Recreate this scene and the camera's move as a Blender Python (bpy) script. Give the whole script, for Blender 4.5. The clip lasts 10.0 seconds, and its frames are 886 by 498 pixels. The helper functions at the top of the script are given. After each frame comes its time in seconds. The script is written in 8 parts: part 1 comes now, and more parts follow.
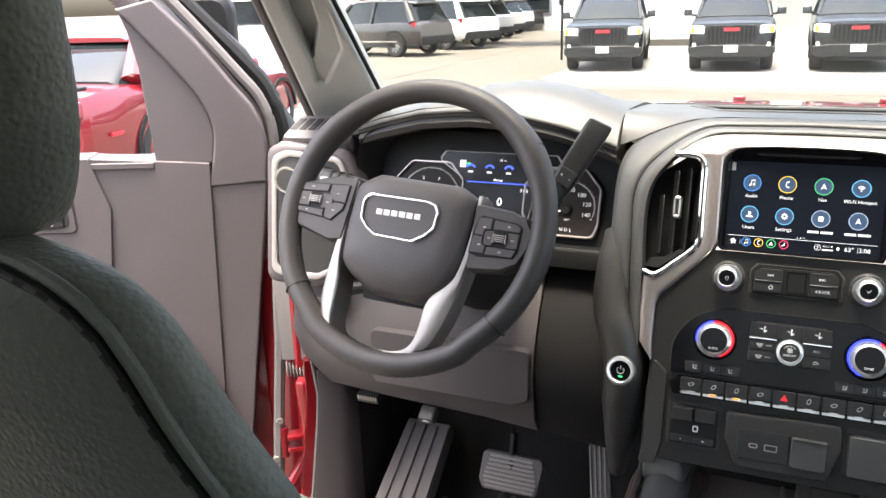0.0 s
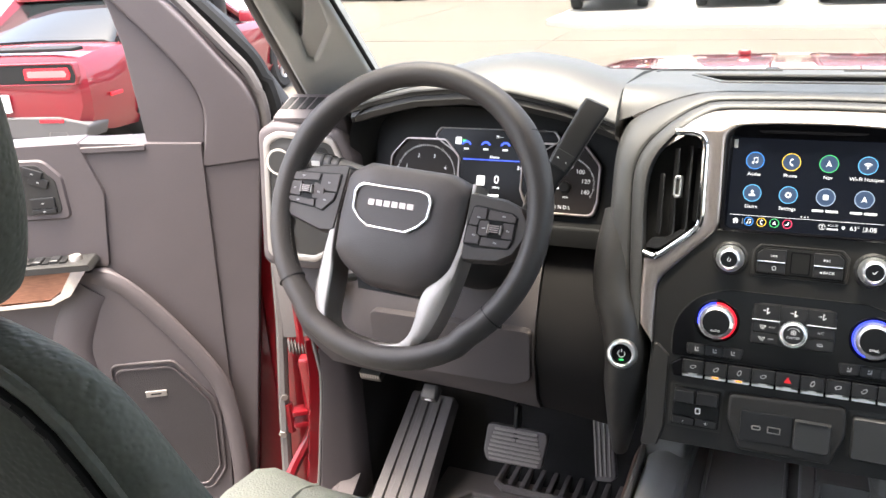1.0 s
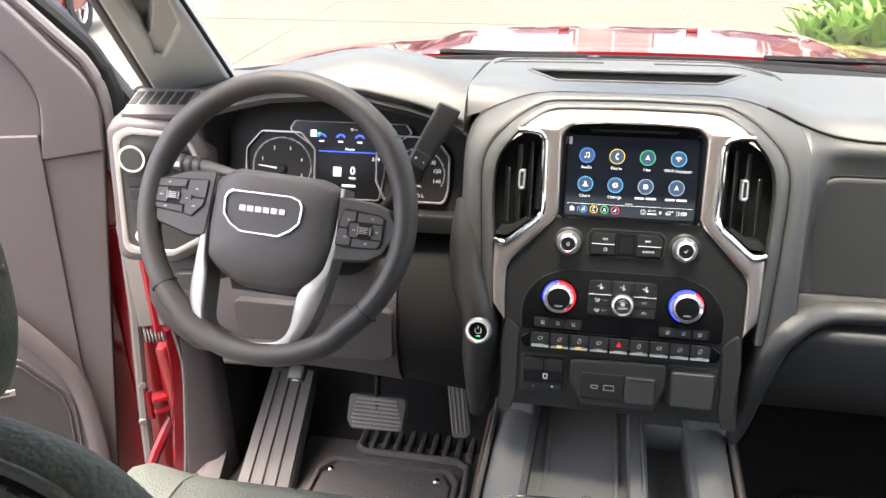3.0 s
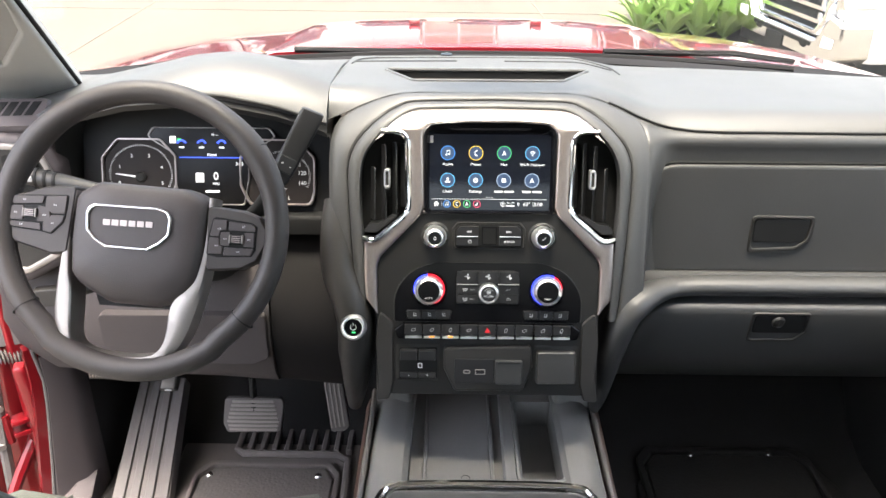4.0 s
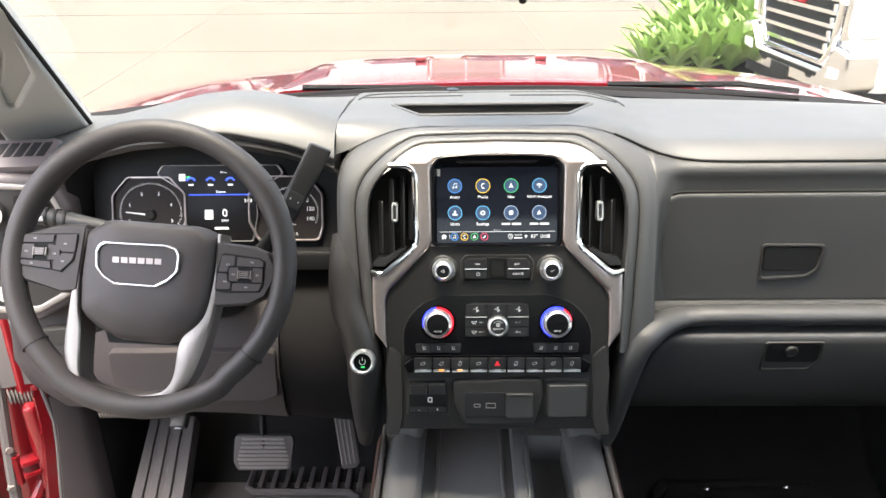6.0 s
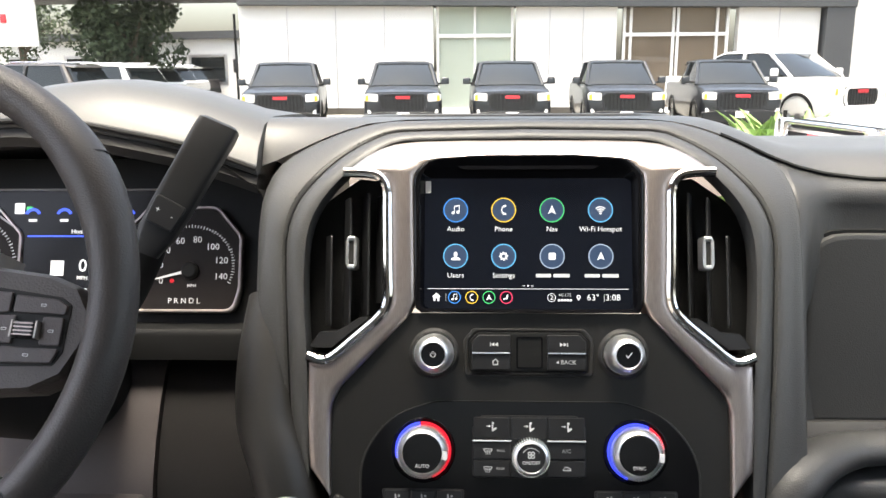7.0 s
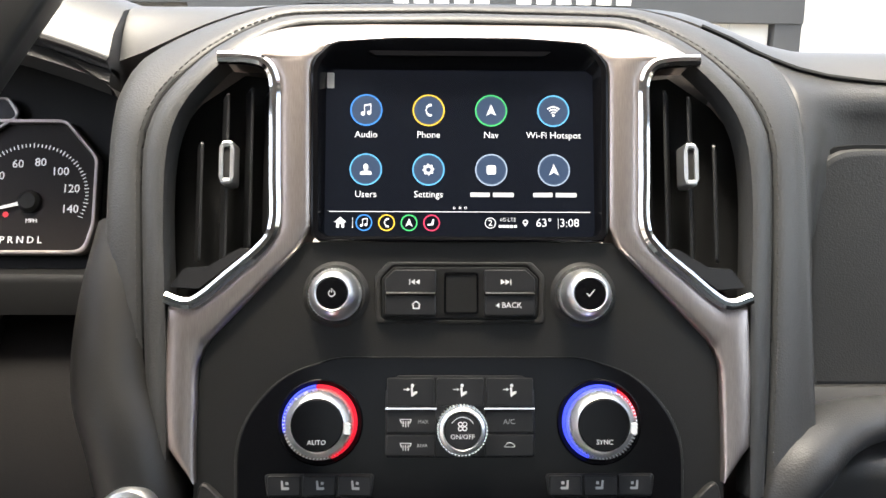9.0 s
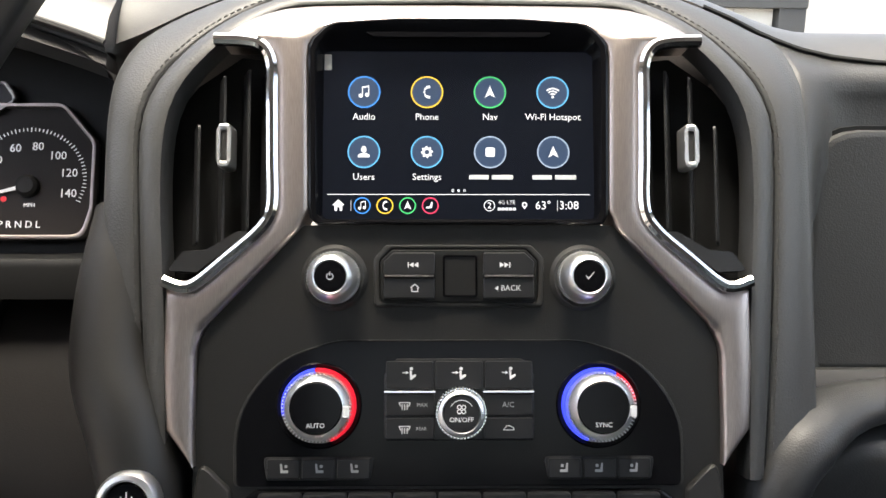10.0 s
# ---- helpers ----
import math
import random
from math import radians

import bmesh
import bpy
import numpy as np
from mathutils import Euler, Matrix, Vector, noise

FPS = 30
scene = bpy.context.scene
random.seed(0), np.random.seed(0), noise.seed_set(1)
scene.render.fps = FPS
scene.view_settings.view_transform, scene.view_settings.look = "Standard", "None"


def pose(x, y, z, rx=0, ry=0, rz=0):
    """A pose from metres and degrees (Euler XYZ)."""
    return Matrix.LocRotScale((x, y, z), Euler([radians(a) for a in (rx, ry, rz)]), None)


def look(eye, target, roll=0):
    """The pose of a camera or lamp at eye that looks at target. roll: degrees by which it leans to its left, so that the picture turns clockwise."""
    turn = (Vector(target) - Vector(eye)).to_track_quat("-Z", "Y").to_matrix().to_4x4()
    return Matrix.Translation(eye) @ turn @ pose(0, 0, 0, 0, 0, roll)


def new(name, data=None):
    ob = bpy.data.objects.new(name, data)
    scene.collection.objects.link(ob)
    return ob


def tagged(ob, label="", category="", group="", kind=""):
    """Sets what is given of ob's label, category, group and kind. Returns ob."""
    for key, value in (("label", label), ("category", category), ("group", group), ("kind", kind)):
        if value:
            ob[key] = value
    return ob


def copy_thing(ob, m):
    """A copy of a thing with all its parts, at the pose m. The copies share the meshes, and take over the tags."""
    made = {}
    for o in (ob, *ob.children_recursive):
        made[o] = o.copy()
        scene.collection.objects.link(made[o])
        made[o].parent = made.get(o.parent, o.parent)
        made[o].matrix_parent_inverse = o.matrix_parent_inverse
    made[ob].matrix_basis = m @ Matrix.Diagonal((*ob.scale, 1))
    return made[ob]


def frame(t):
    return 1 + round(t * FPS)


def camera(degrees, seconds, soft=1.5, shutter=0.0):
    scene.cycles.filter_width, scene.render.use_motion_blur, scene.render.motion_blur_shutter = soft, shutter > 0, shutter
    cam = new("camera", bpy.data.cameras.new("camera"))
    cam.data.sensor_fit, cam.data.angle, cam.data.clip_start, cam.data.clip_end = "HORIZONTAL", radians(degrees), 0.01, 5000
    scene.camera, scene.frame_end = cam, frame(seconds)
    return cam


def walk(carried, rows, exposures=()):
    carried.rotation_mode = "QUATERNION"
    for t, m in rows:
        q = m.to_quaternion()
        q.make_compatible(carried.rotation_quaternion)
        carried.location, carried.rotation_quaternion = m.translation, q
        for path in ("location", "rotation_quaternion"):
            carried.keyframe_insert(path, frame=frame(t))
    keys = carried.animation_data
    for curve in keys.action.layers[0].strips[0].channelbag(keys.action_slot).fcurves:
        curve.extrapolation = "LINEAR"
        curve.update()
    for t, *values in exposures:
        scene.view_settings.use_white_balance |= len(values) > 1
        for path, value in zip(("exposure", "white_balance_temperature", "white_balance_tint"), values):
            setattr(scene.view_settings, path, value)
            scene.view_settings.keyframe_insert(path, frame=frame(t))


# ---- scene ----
cam = camera(57.4, 10.0)
PATH = [
    (0, (-0.008, -1.08, 1.633), (-0.797, 0.663, 1.051), -1.8),
    (0.5, (0.0, -1.056, 1.67), (-0.782, 0.668, 1.027), -3.0),
    (1, (-0.007, -1.038, 1.677), (-0.801, 0.655, 0.968), -3.6),
    (1.5, (-0.004, -1.025, 1.685), (-0.821, 0.642, 0.943), -4.2),
    (2, (-0.007, -1.026, 1.686), (-0.834, 0.63, 0.929), -4.4),
    (2.5, (-0.023, -1.047, 1.707), (-0.751, 0.642, 0.92), -3.8),
    (2.7, (-0.04, -1.044, 1.754), (-0.633, 0.662, 0.895), -3.2),
    (2.9, (-0.044, -1.086, 1.761), (-0.479, 0.674, 0.916), -1.5),
    (3, (-0.041, -1.098, 1.772), (-0.412, 0.672, 0.918), -1.2),
    (3.2, (-0.056, -1.114, 1.789), (-0.305, 0.667, 0.915), -0.5),
    (4.3, (-0.05, -1.127, 1.805), (-0.065, 0.664, 0.916), 0.0),
    (4.5, (-0.049, -1.126, 1.804), (-0.068, 0.669, 0.923), -0.2),
    (5, (-0.051, -1.127, 1.805), (-0.074, 0.673, 0.933), -0.4),
    (5.5, (-0.052, -1.13, 1.806), (-0.084, 0.672, 0.939), -0.5),
    (6, (-0.049, -1.128, 1.801), (-0.101, 0.7, 0.992), -1.0),
    (6.2, (-0.048, -1.098, 1.778), (-0.113, 0.764, 1.052), -1.4),
    (7.3, (-0.048, -0.579, 1.457), (-0.113, 1.38, 1.056), 0.1),
    (7.5, (-0.032, -0.558, 1.446), (-0.074, 1.395, 1.016), -0.0),
    (8, (-0.024, -0.521, 1.408), (-0.006, 1.429, 0.963), -0.3),
    (8.5, (-0.02, -0.537, 1.418), (0.015, 1.415, 0.988), -0.1),
    (9, (-0.021, -0.541, 1.418), (0.017, 1.418, 1.017), 0.4),
    (9.5, (-0.019, -0.54, 1.415), (0.014, 1.417, 1.004), 0.2),
    (10, (-0.018, -0.539, 1.415), (0.012, 1.413, 0.982), 0.2),
]
walk(cam, [(t, look(eye, target, roll)) for t, eye, target, roll in PATH],
     [(0.0, 3.3, 6950, 10), (2.0, 3.35, 6950, 11), (4.3, 3.4, 6950, 10), (5.8, 3.4, 6950, 10), (6.2, 3.1, 6950, 10), (7.3, 2.84, 6950, 11), (7.6, 3.14, 6950, 11), (8.0, 3.34, 6950, 11), (8.5, 3.22, 6950, 11), (9.0, 3.06, 6950, 11), (10.0, 2.87, 6950, 11)])

# ---- world ----
world = bpy.data.worlds.new("world")
scene.world = world
world.use_nodes = True
sky = world.node_tree.nodes.new("ShaderNodeTexSky")
sky.sky_type, sky.sun_disc = "NISHITA", False
sky.sun_elevation, sky.sun_rotation = radians(80), radians(211)
sky.air_density, sky.dust_density, sky.ozone_density = 1.0, 6.0, 1.0
back = world.node_tree.nodes["Background"]
haze = world.node_tree.nodes.new("ShaderNodeHueSaturation")
haze.inputs["Saturation"].default_value = 0.85
world.node_tree.links.new(sky.outputs[0], haze.inputs["Color"])
world.node_tree.links.new(haze.outputs[0], back.inputs[0])
back.inputs[1].default_value = 0.15
sun_data = bpy.data.lights.new("sun", "SUN")
sun_data.energy, sun_data.angle, sun_data.color = 1.2, radians(18), (1.0, 0.98, 0.95)
sun = new("sun", sun_data)
sun.matrix_world = look((-1.5, -2.5, 18), (0, 0, 0))


# ---- materials ----
def mat(name, color, rough=0.5, metal=0.0, grain=0.0, grain_scale=400.0, bump=0.0, bump_scale=600.0,
        spread=0.12, spread_scale=9.0, coat=0.0, spec=0.5, emit=None, power=0.0, voronoi=False, brushed=None):
    """A procedural surface: colour varied at a coarse and a fine scale, with a fine relief."""
    m = bpy.data.materials.new(name)
    m.use_nodes = True
    nt = m.node_tree
    b = nt.nodes["Principled BSDF"]
    b.inputs["Roughness"].default_value = rough
    b.inputs["Metallic"].default_value = metal
    b.inputs["Coat Weight"].default_value = coat
    b.inputs["Coat Roughness"].default_value = 0.04
    b.inputs["Specular IOR Level"].default_value = spec
    b.inputs["Base Color"].default_value = (*color, 1)
    tc = nt.nodes.new("ShaderNodeTexCoord")
    if spread or grain:
        n1 = nt.nodes.new("ShaderNodeTexNoise")
        n1.inputs["Scale"].default_value, n1.inputs["Detail"].default_value = spread_scale, 5
        nt.links.new(tc.outputs["Object"], n1.inputs["Vector"])
        n2 = nt.nodes.new("ShaderNodeTexNoise")
        n2.inputs["Scale"].default_value, n2.inputs["Detail"].default_value = grain_scale, 3
        src = tc.outputs["Object"]
        if brushed:
            mp = nt.nodes.new("ShaderNodeMapping")
            mp.inputs["Scale"].default_value = brushed
            nt.links.new(src, mp.inputs["Vector"])
            src = mp.outputs["Vector"]
        nt.links.new(src, n2.inputs["Vector"])
        hs = nt.nodes.new("ShaderNodeMath")
        hs.operation = "MULTIPLY_ADD"
        nt.links.new(n1.outputs["Fac"], hs.inputs[0])
        hs.inputs[1].default_value, hs.inputs[2].default_value = 2 * spread, 1 - spread
        h2 = nt.nodes.new("ShaderNodeMath")
        h2.operation = "MULTIPLY_ADD"
        nt.links.new(n2.outputs["Fac"], h2.inputs[0])
        h2.inputs[1].default_value, h2.inputs[2].default_value = 2 * grain, 1 - grain
        mu = nt.nodes.new("ShaderNodeMath")
        mu.operation = "MULTIPLY"
        nt.links.new(hs.outputs[0], mu.inputs[0])
        nt.links.new(h2.outputs[0], mu.inputs[1])
        hsv = nt.nodes.new("ShaderNodeHueSaturation")
        hsv.inputs["Color"].default_value = (*color, 1)
        nt.links.new(mu.outputs[0], hsv.inputs["Value"])
        nt.links.new(hsv.outputs[0], b.inputs["Base Color"])
        rr = nt.nodes.new("ShaderNodeMapRange")
        rr.inputs["To Min"].default_value, rr.inputs["To Max"].default_value = max(0.02, rough - 0.07), min(1, rough + 0.07)
        nt.links.new((n2 if brushed else n1).outputs["Fac"], rr.inputs["Value"])
        nt.links.new(rr.outputs[0], b.inputs["Roughness"])
    if bump:
        if voronoi:
            t = nt.nodes.new("ShaderNodeTexVoronoi")
            t.feature = "SMOOTH_F1"
            t.inputs["Scale"].default_value = bump_scale
            out = t.outputs["Distance"]
        else:
            t = nt.nodes.new("ShaderNodeTexNoise")
            t.inputs["Scale"].default_value, t.inputs["Detail"].default_value = bump_scale, 2
            out = t.outputs["Fac"]
        nt.links.new(tc.outputs["Object"], t.inputs["Vector"])
        bp = nt.nodes.new("ShaderNodeBump")
        bp.inputs["Strength"].default_value, bp.inputs["Distance"].default_value = bump, 0.001
        nt.links.new(out, bp.inputs["Height"])
        nt.links.new(bp.outputs[0], b.inputs["Normal"])
    if emit:
        b.inputs["Emission Color"].default_value = (*emit, 1)
        b.inputs["Emission Strength"].default_value = power
    return m


def glass(name, tint, gloss=0.5, rough=0.0):
    """Clear sheet: see-through, with a gloss that grows towards grazing."""
    m = bpy.data.materials.new(name)
    m.use_nodes = True
    nt = m.node_tree
    nt.nodes.remove(nt.nodes["Principled BSDF"])
    tr, gl = nt.nodes.new("ShaderNodeBsdfTransparent"), nt.nodes.new("ShaderNodeBsdfGlossy")
    mx, lw = nt.nodes.new("ShaderNodeMixShader"), nt.nodes.new("ShaderNodeLayerWeight")
    pw, ml = nt.nodes.new("ShaderNodeMath"), nt.nodes.new("ShaderNodeMath")
    pw.operation, pw.inputs[1].default_value = "POWER", 5
    ml.operation, ml.inputs[1].default_value, ml.inputs[2].default_value = "MULTIPLY_ADD", gloss, 0.025
    tr.inputs["Color"].default_value = (*tint, 1)
    gl.inputs["Roughness"].default_value = rough
    nt.links.new(lw.outputs["Facing"], pw.inputs[0])
    nt.links.new(pw.outputs[0], ml.inputs[0])
    nt.links.new(ml.outputs[0], mx.inputs[0])
    nt.links.new(tr.outputs[0], mx.inputs[1])
    nt.links.new(gl.outputs[0], mx.inputs[2])
    nt.links.new(mx.outputs[0], nt.nodes["Material Output"].inputs["Surface"])
    return m


LEATHER = mat("black_grained_leather", (0.056, 0.056, 0.056), 0.44, grain=0.10, bump=0.22, bump_scale=800, voronoi=True)
SEAT = mat("black_seat_leather", (0.106, 0.114, 0.098), 0.54, grain=0.22, grain_scale=300, bump=0.85, bump_scale=330, voronoi=True)
PAD = mat("soft_dash_skin", (0.064, 0.064, 0.064), 0.42, grain=0.10, bump=0.10, bump_scale=1300, voronoi=True)
PLASTIC = mat("dark_grey_plastic", (0.026, 0.025, 0.024), 0.46, spec=0.4, grain=0.08, bump=0.15, bump_scale=1200)
CONSOLE = mat("satin_console_plastic", (0.165, 0.164, 0.160), 0.40, grain=0.08, bump=0.12, bump_scale=1200)
BLACK = mat("black_matt_plastic", (0.010, 0.010, 0.010), 0.58, grain=0.1, spec=0.25)
GLOSS = mat("piano_black", (0.005, 0.005, 0.006), 0.14, spread=0.05, spec=0.16)
BUTTON = mat("button_plastic", (0.014, 0.014, 0.015), 0.42, spread=0.08)
WHEEL = mat("steering_leather", (0.046, 0.040, 0.038), 0.50, grain=0.1, bump=0.25, bump_scale=800, voronoi=True)
SATIN = mat("brushed_satin_metal", (0.42, 0.365, 0.34), 0.38, 0.9, grain=0.26, grain_scale=260, spread=0.08, brushed=(9, 0.6, 0.6))
SILVER = mat("satin_silver_paint", (0.36, 0.335, 0.315), 0.50, 0.85, grain=0.05, spread=0.06)
BRIGHT = mat("bright_chrome", (0.94, 0.94, 0.94), 0.38, 1.0, spread=0.03)
CHROME = mat("chrome", (0.86, 0.86, 0.87), 0.07, 1.0, spread=0.03)
STITCH = mat("dark_thread", (0.075, 0.073, 0.071), 0.8)
DOORSKIN = mat("door_panel_plastic", (0.078, 0.065, 0.067), 0.52, grain=0.06, bump=0.15, bump_scale=900)
PILLAR = mat("grey_pillar_fabric", (0.42, 0.425, 0.41), 0.75, grain=0.12, grain_scale=900, bump=0.2, bump_scale=1500)
HEADLINER = mat("grey_headliner_fabric", (0.55, 0.54, 0.52), 0.9, grain=0.15, bump=0.3, bump_scale=1500)
CARPET = mat("black_carpet", (0.014, 0.0135, 0.0135), 0.95, grain=0.4, grain_scale=900, bump=0.8, bump_scale=900)
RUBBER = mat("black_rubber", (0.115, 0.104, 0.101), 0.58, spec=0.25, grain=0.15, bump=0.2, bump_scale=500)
# passenger mat: the unlit footwell's shade is put into this near-black
SHADEDMAT = mat("shaded_mat_vinyl", (0.024, 0.0235, 0.0235), 0.62, grain=0.25, grain_scale=250, bump=0.7, bump_scale=160, voronoi=True, spec=0.2)
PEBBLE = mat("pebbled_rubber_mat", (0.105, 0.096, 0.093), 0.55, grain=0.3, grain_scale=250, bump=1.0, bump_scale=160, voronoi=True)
RED = mat("red_clearcoat_paint", (0.16, 0.002, 0.006), 0.42, 0.2, grain=0.05, grain_scale=1500, spread=0.05, coat=1.0, spec=0.3)
WOOD = mat("open_pore_wood", (0.30, 0.13, 0.075), 0.45, grain=0.45, grain_scale=120, spread=0.25, spread_scale=25, brushed=(0.25, 1, 3))
# darker copy of WOOD: shade low on the console's sides is put into colour
SHADEDWOOD = mat("shaded_open_pore_wood", (0.085, 0.045, 0.032), 0.5, grain=0.45, grain_scale=120, spread=0.25, spread_scale=25, brushed=(0.25, 1, 3))
GLASS = glass("clear_glass", (0.93, 0.95, 0.94))
SCREENGLASS = glass("laminated_glass", (0.82, 0.83, 0.81), 0.35)


# ---- modelling tools ----
def empty(name, label, category, group="", kind="", at=(0, 0, 0)):
    ob = new(name)
    ob.location = at
    ob.empty_display_size = 0.05
    return tagged(ob, label, category, group, kind)


def link(name, bm, material, parent=None, label="", smooth=35):
    """Links a bmesh, made in world metres, as one mesh object."""
    bmesh.ops.recalc_face_normals(bm, faces=bm.faces)
    for face in bm.faces:
        face.smooth = len(face.verts) <= 4
    me = bpy.data.meshes.new(name)
    bm.to_mesh(me)
    bm.free()
    for mt in (material if isinstance(material, (list, tuple)) else [material]):
        me.materials.append(mt)
    me.set_sharp_from_angle(angle=radians(smooth))
    ob = new(name, me)
    if parent is not None:
        ob.parent = parent
        ob.matrix_parent_inverse = Matrix.Translation(-Vector(parent.location)) if parent.type == "EMPTY" else Matrix()
    return tagged(ob, label)


def part(name, bm, material, parent, label="", smooth=35):
    return link(name, bm, material, parent, label, smooth)


def outline_round(points, radius, n=5):
    """A closed outline with its corners rounded; radius is one number or one for each corner."""
    out, k = [], len(points)
    for i in range(k):
        p, a, b = Vector(points[i]), Vector(points[i - 1]), Vector(points[(i + 1) % k])
        r = radius[i] if isinstance(radius, (list, tuple)) else radius
        d1, d2 = (a - p), (b - p)
        l1, l2 = d1.length, d2.length
        if r <= 0 or l1 < 1e-6 or l2 < 1e-6:
            out.append(p)
            continue
        d1, d2 = d1 / l1, d2 / l2
        cut = min(r / max(math.tan(d1.angle(d2) / 2), 0.05), 0.49 * min(l1, l2))
        s, e = p + d1 * cut, p + d2 * cut
        for j in range(n + 1):
            t = j / n
            out.append((1 - t) ** 2 * s + 2 * t * (1 - t) * p + t * t * e)
    return out


def rect(cu, cv, w, h, r=0.002, n=4):
    return outline_round([(cu - w / 2, cv - h / 2), (cu + w / 2, cv - h / 2), (cu + w / 2, cv + h / 2), (cu - w / 2, cv + h / 2)], r, n)


def mirror_u(points):
    """The outline followed by its mirror image, from the left end over the top to the right end."""
    return list(points) + [(-u, v) for u, v in reversed(points) if abs(u) > 1e-6]


def add_prism(bm, outline, m, h0, h1, bevel=0.0, hole=None, seg=2):
    """Extrudes an outline in the plane of m from h0 to h1, with a rounded front edge; hole: an inner outline with as many points."""
    def ring(pts, h, inset=0.0):
        k = len(pts)
        base = [Vector(p[:2]) for p in pts]
        line = base
        for _ in range(6):  # a smaller inset where a tight corner would fold over
            if not inset:
                break
            line = []
            for i in range(k):
                t = (base[(i + 1) % k] - base[i - 1]).normalized()
                line.append(base[i] + Vector((-t.y, t.x)) * inset)
            if all((line[i] - line[i - 1]).dot(base[i] - base[i - 1]) >= 0 for i in range(k)):
                break
            inset *= 0.55
        return [bm.verts.new(m @ Vector((p.x, p.y, h))) for p in line]

    def area(pts):
        return sum(pts[i - 1][0] * pts[i][1] - pts[i][0] * pts[i - 1][1] for i in range(len(pts)))

    def band(a, b):
        k = len(a)
        for i in range(k):
            try:
                bm.faces.new((a[i - 1], a[i], b[i], b[i - 1]))
            except ValueError:
                pass

    outline = [Vector(p[:2]) for p in outline]
    if area(outline) < 0:
        outline.reverse()
    rings = [ring(outline, h0)]
    steps = [(0.0, h1 - bevel)] + [(bevel * (1 - math.cos(math.pi / 2 * j / seg)), h1 - bevel + bevel * math.sin(math.pi / 2 * j / seg)) for j in range(1, seg + 1)] if bevel else [(0.0, h1)]
    if bevel:
        steps.append((bevel * 1.3, h1))
    rings += [ring(outline, h, i) for i, h in steps]
    for a, b in zip(rings, rings[1:]):
        band(a, b)
    if hole is None:
        bm.faces.new(rings[-1])
        bm.faces.new(list(reversed(rings[0])))
        return
    hole = [Vector(p[:2]) for p in hole]
    if area(hole) < 0:
        hole.reverse()
    inner = [ring(hole, h0)] + [ring(hole, h, -i) for i, h in steps]
    for a, b in zip(inner, inner[1:]):
        band(a, b)
    band(rings[-1], inner[-1])
    band(inner[0], rings[0])


def prism(outline, m, h0, h1, bevel=0.0, hole=None, seg=2):
    bm = bmesh.new()
    add_prism(bm, outline, m, h0, h1, bevel, hole, seg)
    return bm


def add_sweep(bm, path, radius, closed=False, n=10, squash=None, up=None, caps=True):
    """Sweeps a round section along a path of points; radius: one number or one for each point; squash: (across, up) factors."""
    path = [Vector(p) for p in path]
    k = len(path)
    rings = []
    for i, p in enumerate(path):
        a = path[i - 1] if (i or closed) else p
        b = path[(i + 1) % k] if (i + 1 < k or closed) else p
        t = (b - a).normalized()
        u = Vector(up) if up else (Vector((0, 0, 1)) if abs(t.z) < 0.95 else Vector((0, 1, 0)))
        s = t.cross(u).normalized()
        w = s.cross(t).normalized()
        r = radius[i] if isinstance(radius, (list, tuple)) else radius
        ra, rb = (r * squash[0], r * squash[1]) if squash else (r, r)
        rings.append([bm.verts.new(p + s * ra * math.cos(2 * math.pi * j / n) + w * rb * math.sin(2 * math.pi * j / n)) for j in range(n)])
    for i in range(k if closed else k - 1):
        a, b = rings[i], rings[(i + 1) % k]
        for j in range(n):
            bm.faces.new((a[j - 1], a[j], b[j], b[j - 1]))
    if caps and not closed:
        bm.faces.new(rings[0])
        bm.faces.new(rings[-1])


def sweep(*args, **kw):
    bm = bmesh.new()
    add_sweep(bm, *args, **kw)
    return bm


def add_lathe(bm, profile, m, n=32, arc=None):
    """Turns (radius, height) pairs about the z axis of m; arc: first and last angle in degrees, for a part of a turn."""
    a0, a1 = arc or (0, 360)
    k = n if arc is None else n + 1
    cols = []
    for j in range(k):
        a = radians(a0 + (a1 - a0) * j / n)
        cols.append([bm.verts.new(m @ Vector((r * math.cos(a), r * math.sin(a), h))) if r > 1e-6 or j == 0 else None for r, h in profile])
    for c in cols:
        for i, v in enumerate(c):
            if v is None:
                c[i] = cols[0][i]
    for j in range(n):
        a, b = cols[j], cols[(j + 1) % k]
        for i in range(len(profile) - 1):
            vs = []
            for v in (a[i], b[i], b[i + 1], a[i + 1]):
                if v not in vs:
                    vs.append(v)
            if len(vs) > 2:
                bm.faces.new(vs)


def lathe(profile, m, n=32, arc=None):
    bm = bmesh.new()
    add_lathe(bm, profile, m, n, arc)
    return bm


def add_loft(bm, sections, closed=True, caps=True):
    """Skins sections of equally many points; closed: each section is a loop."""
    rings = [[bm.verts.new(Vector(p)) for p in s] for s in sections]
    k = len(rings[0])
    for a, b in zip(rings, rings[1:]):
        for j in range(0 if closed else 1, k):
            bm.faces.new((a[j - 1], a[j], b[j], b[j - 1]))
    if caps and closed:
        bm.faces.new(rings[0])
        bm.faces.new(rings[-1])


def loft(sections, closed=True, caps=True):
    bm = bmesh.new()
    add_loft(bm, sections, closed, caps)
    return bm


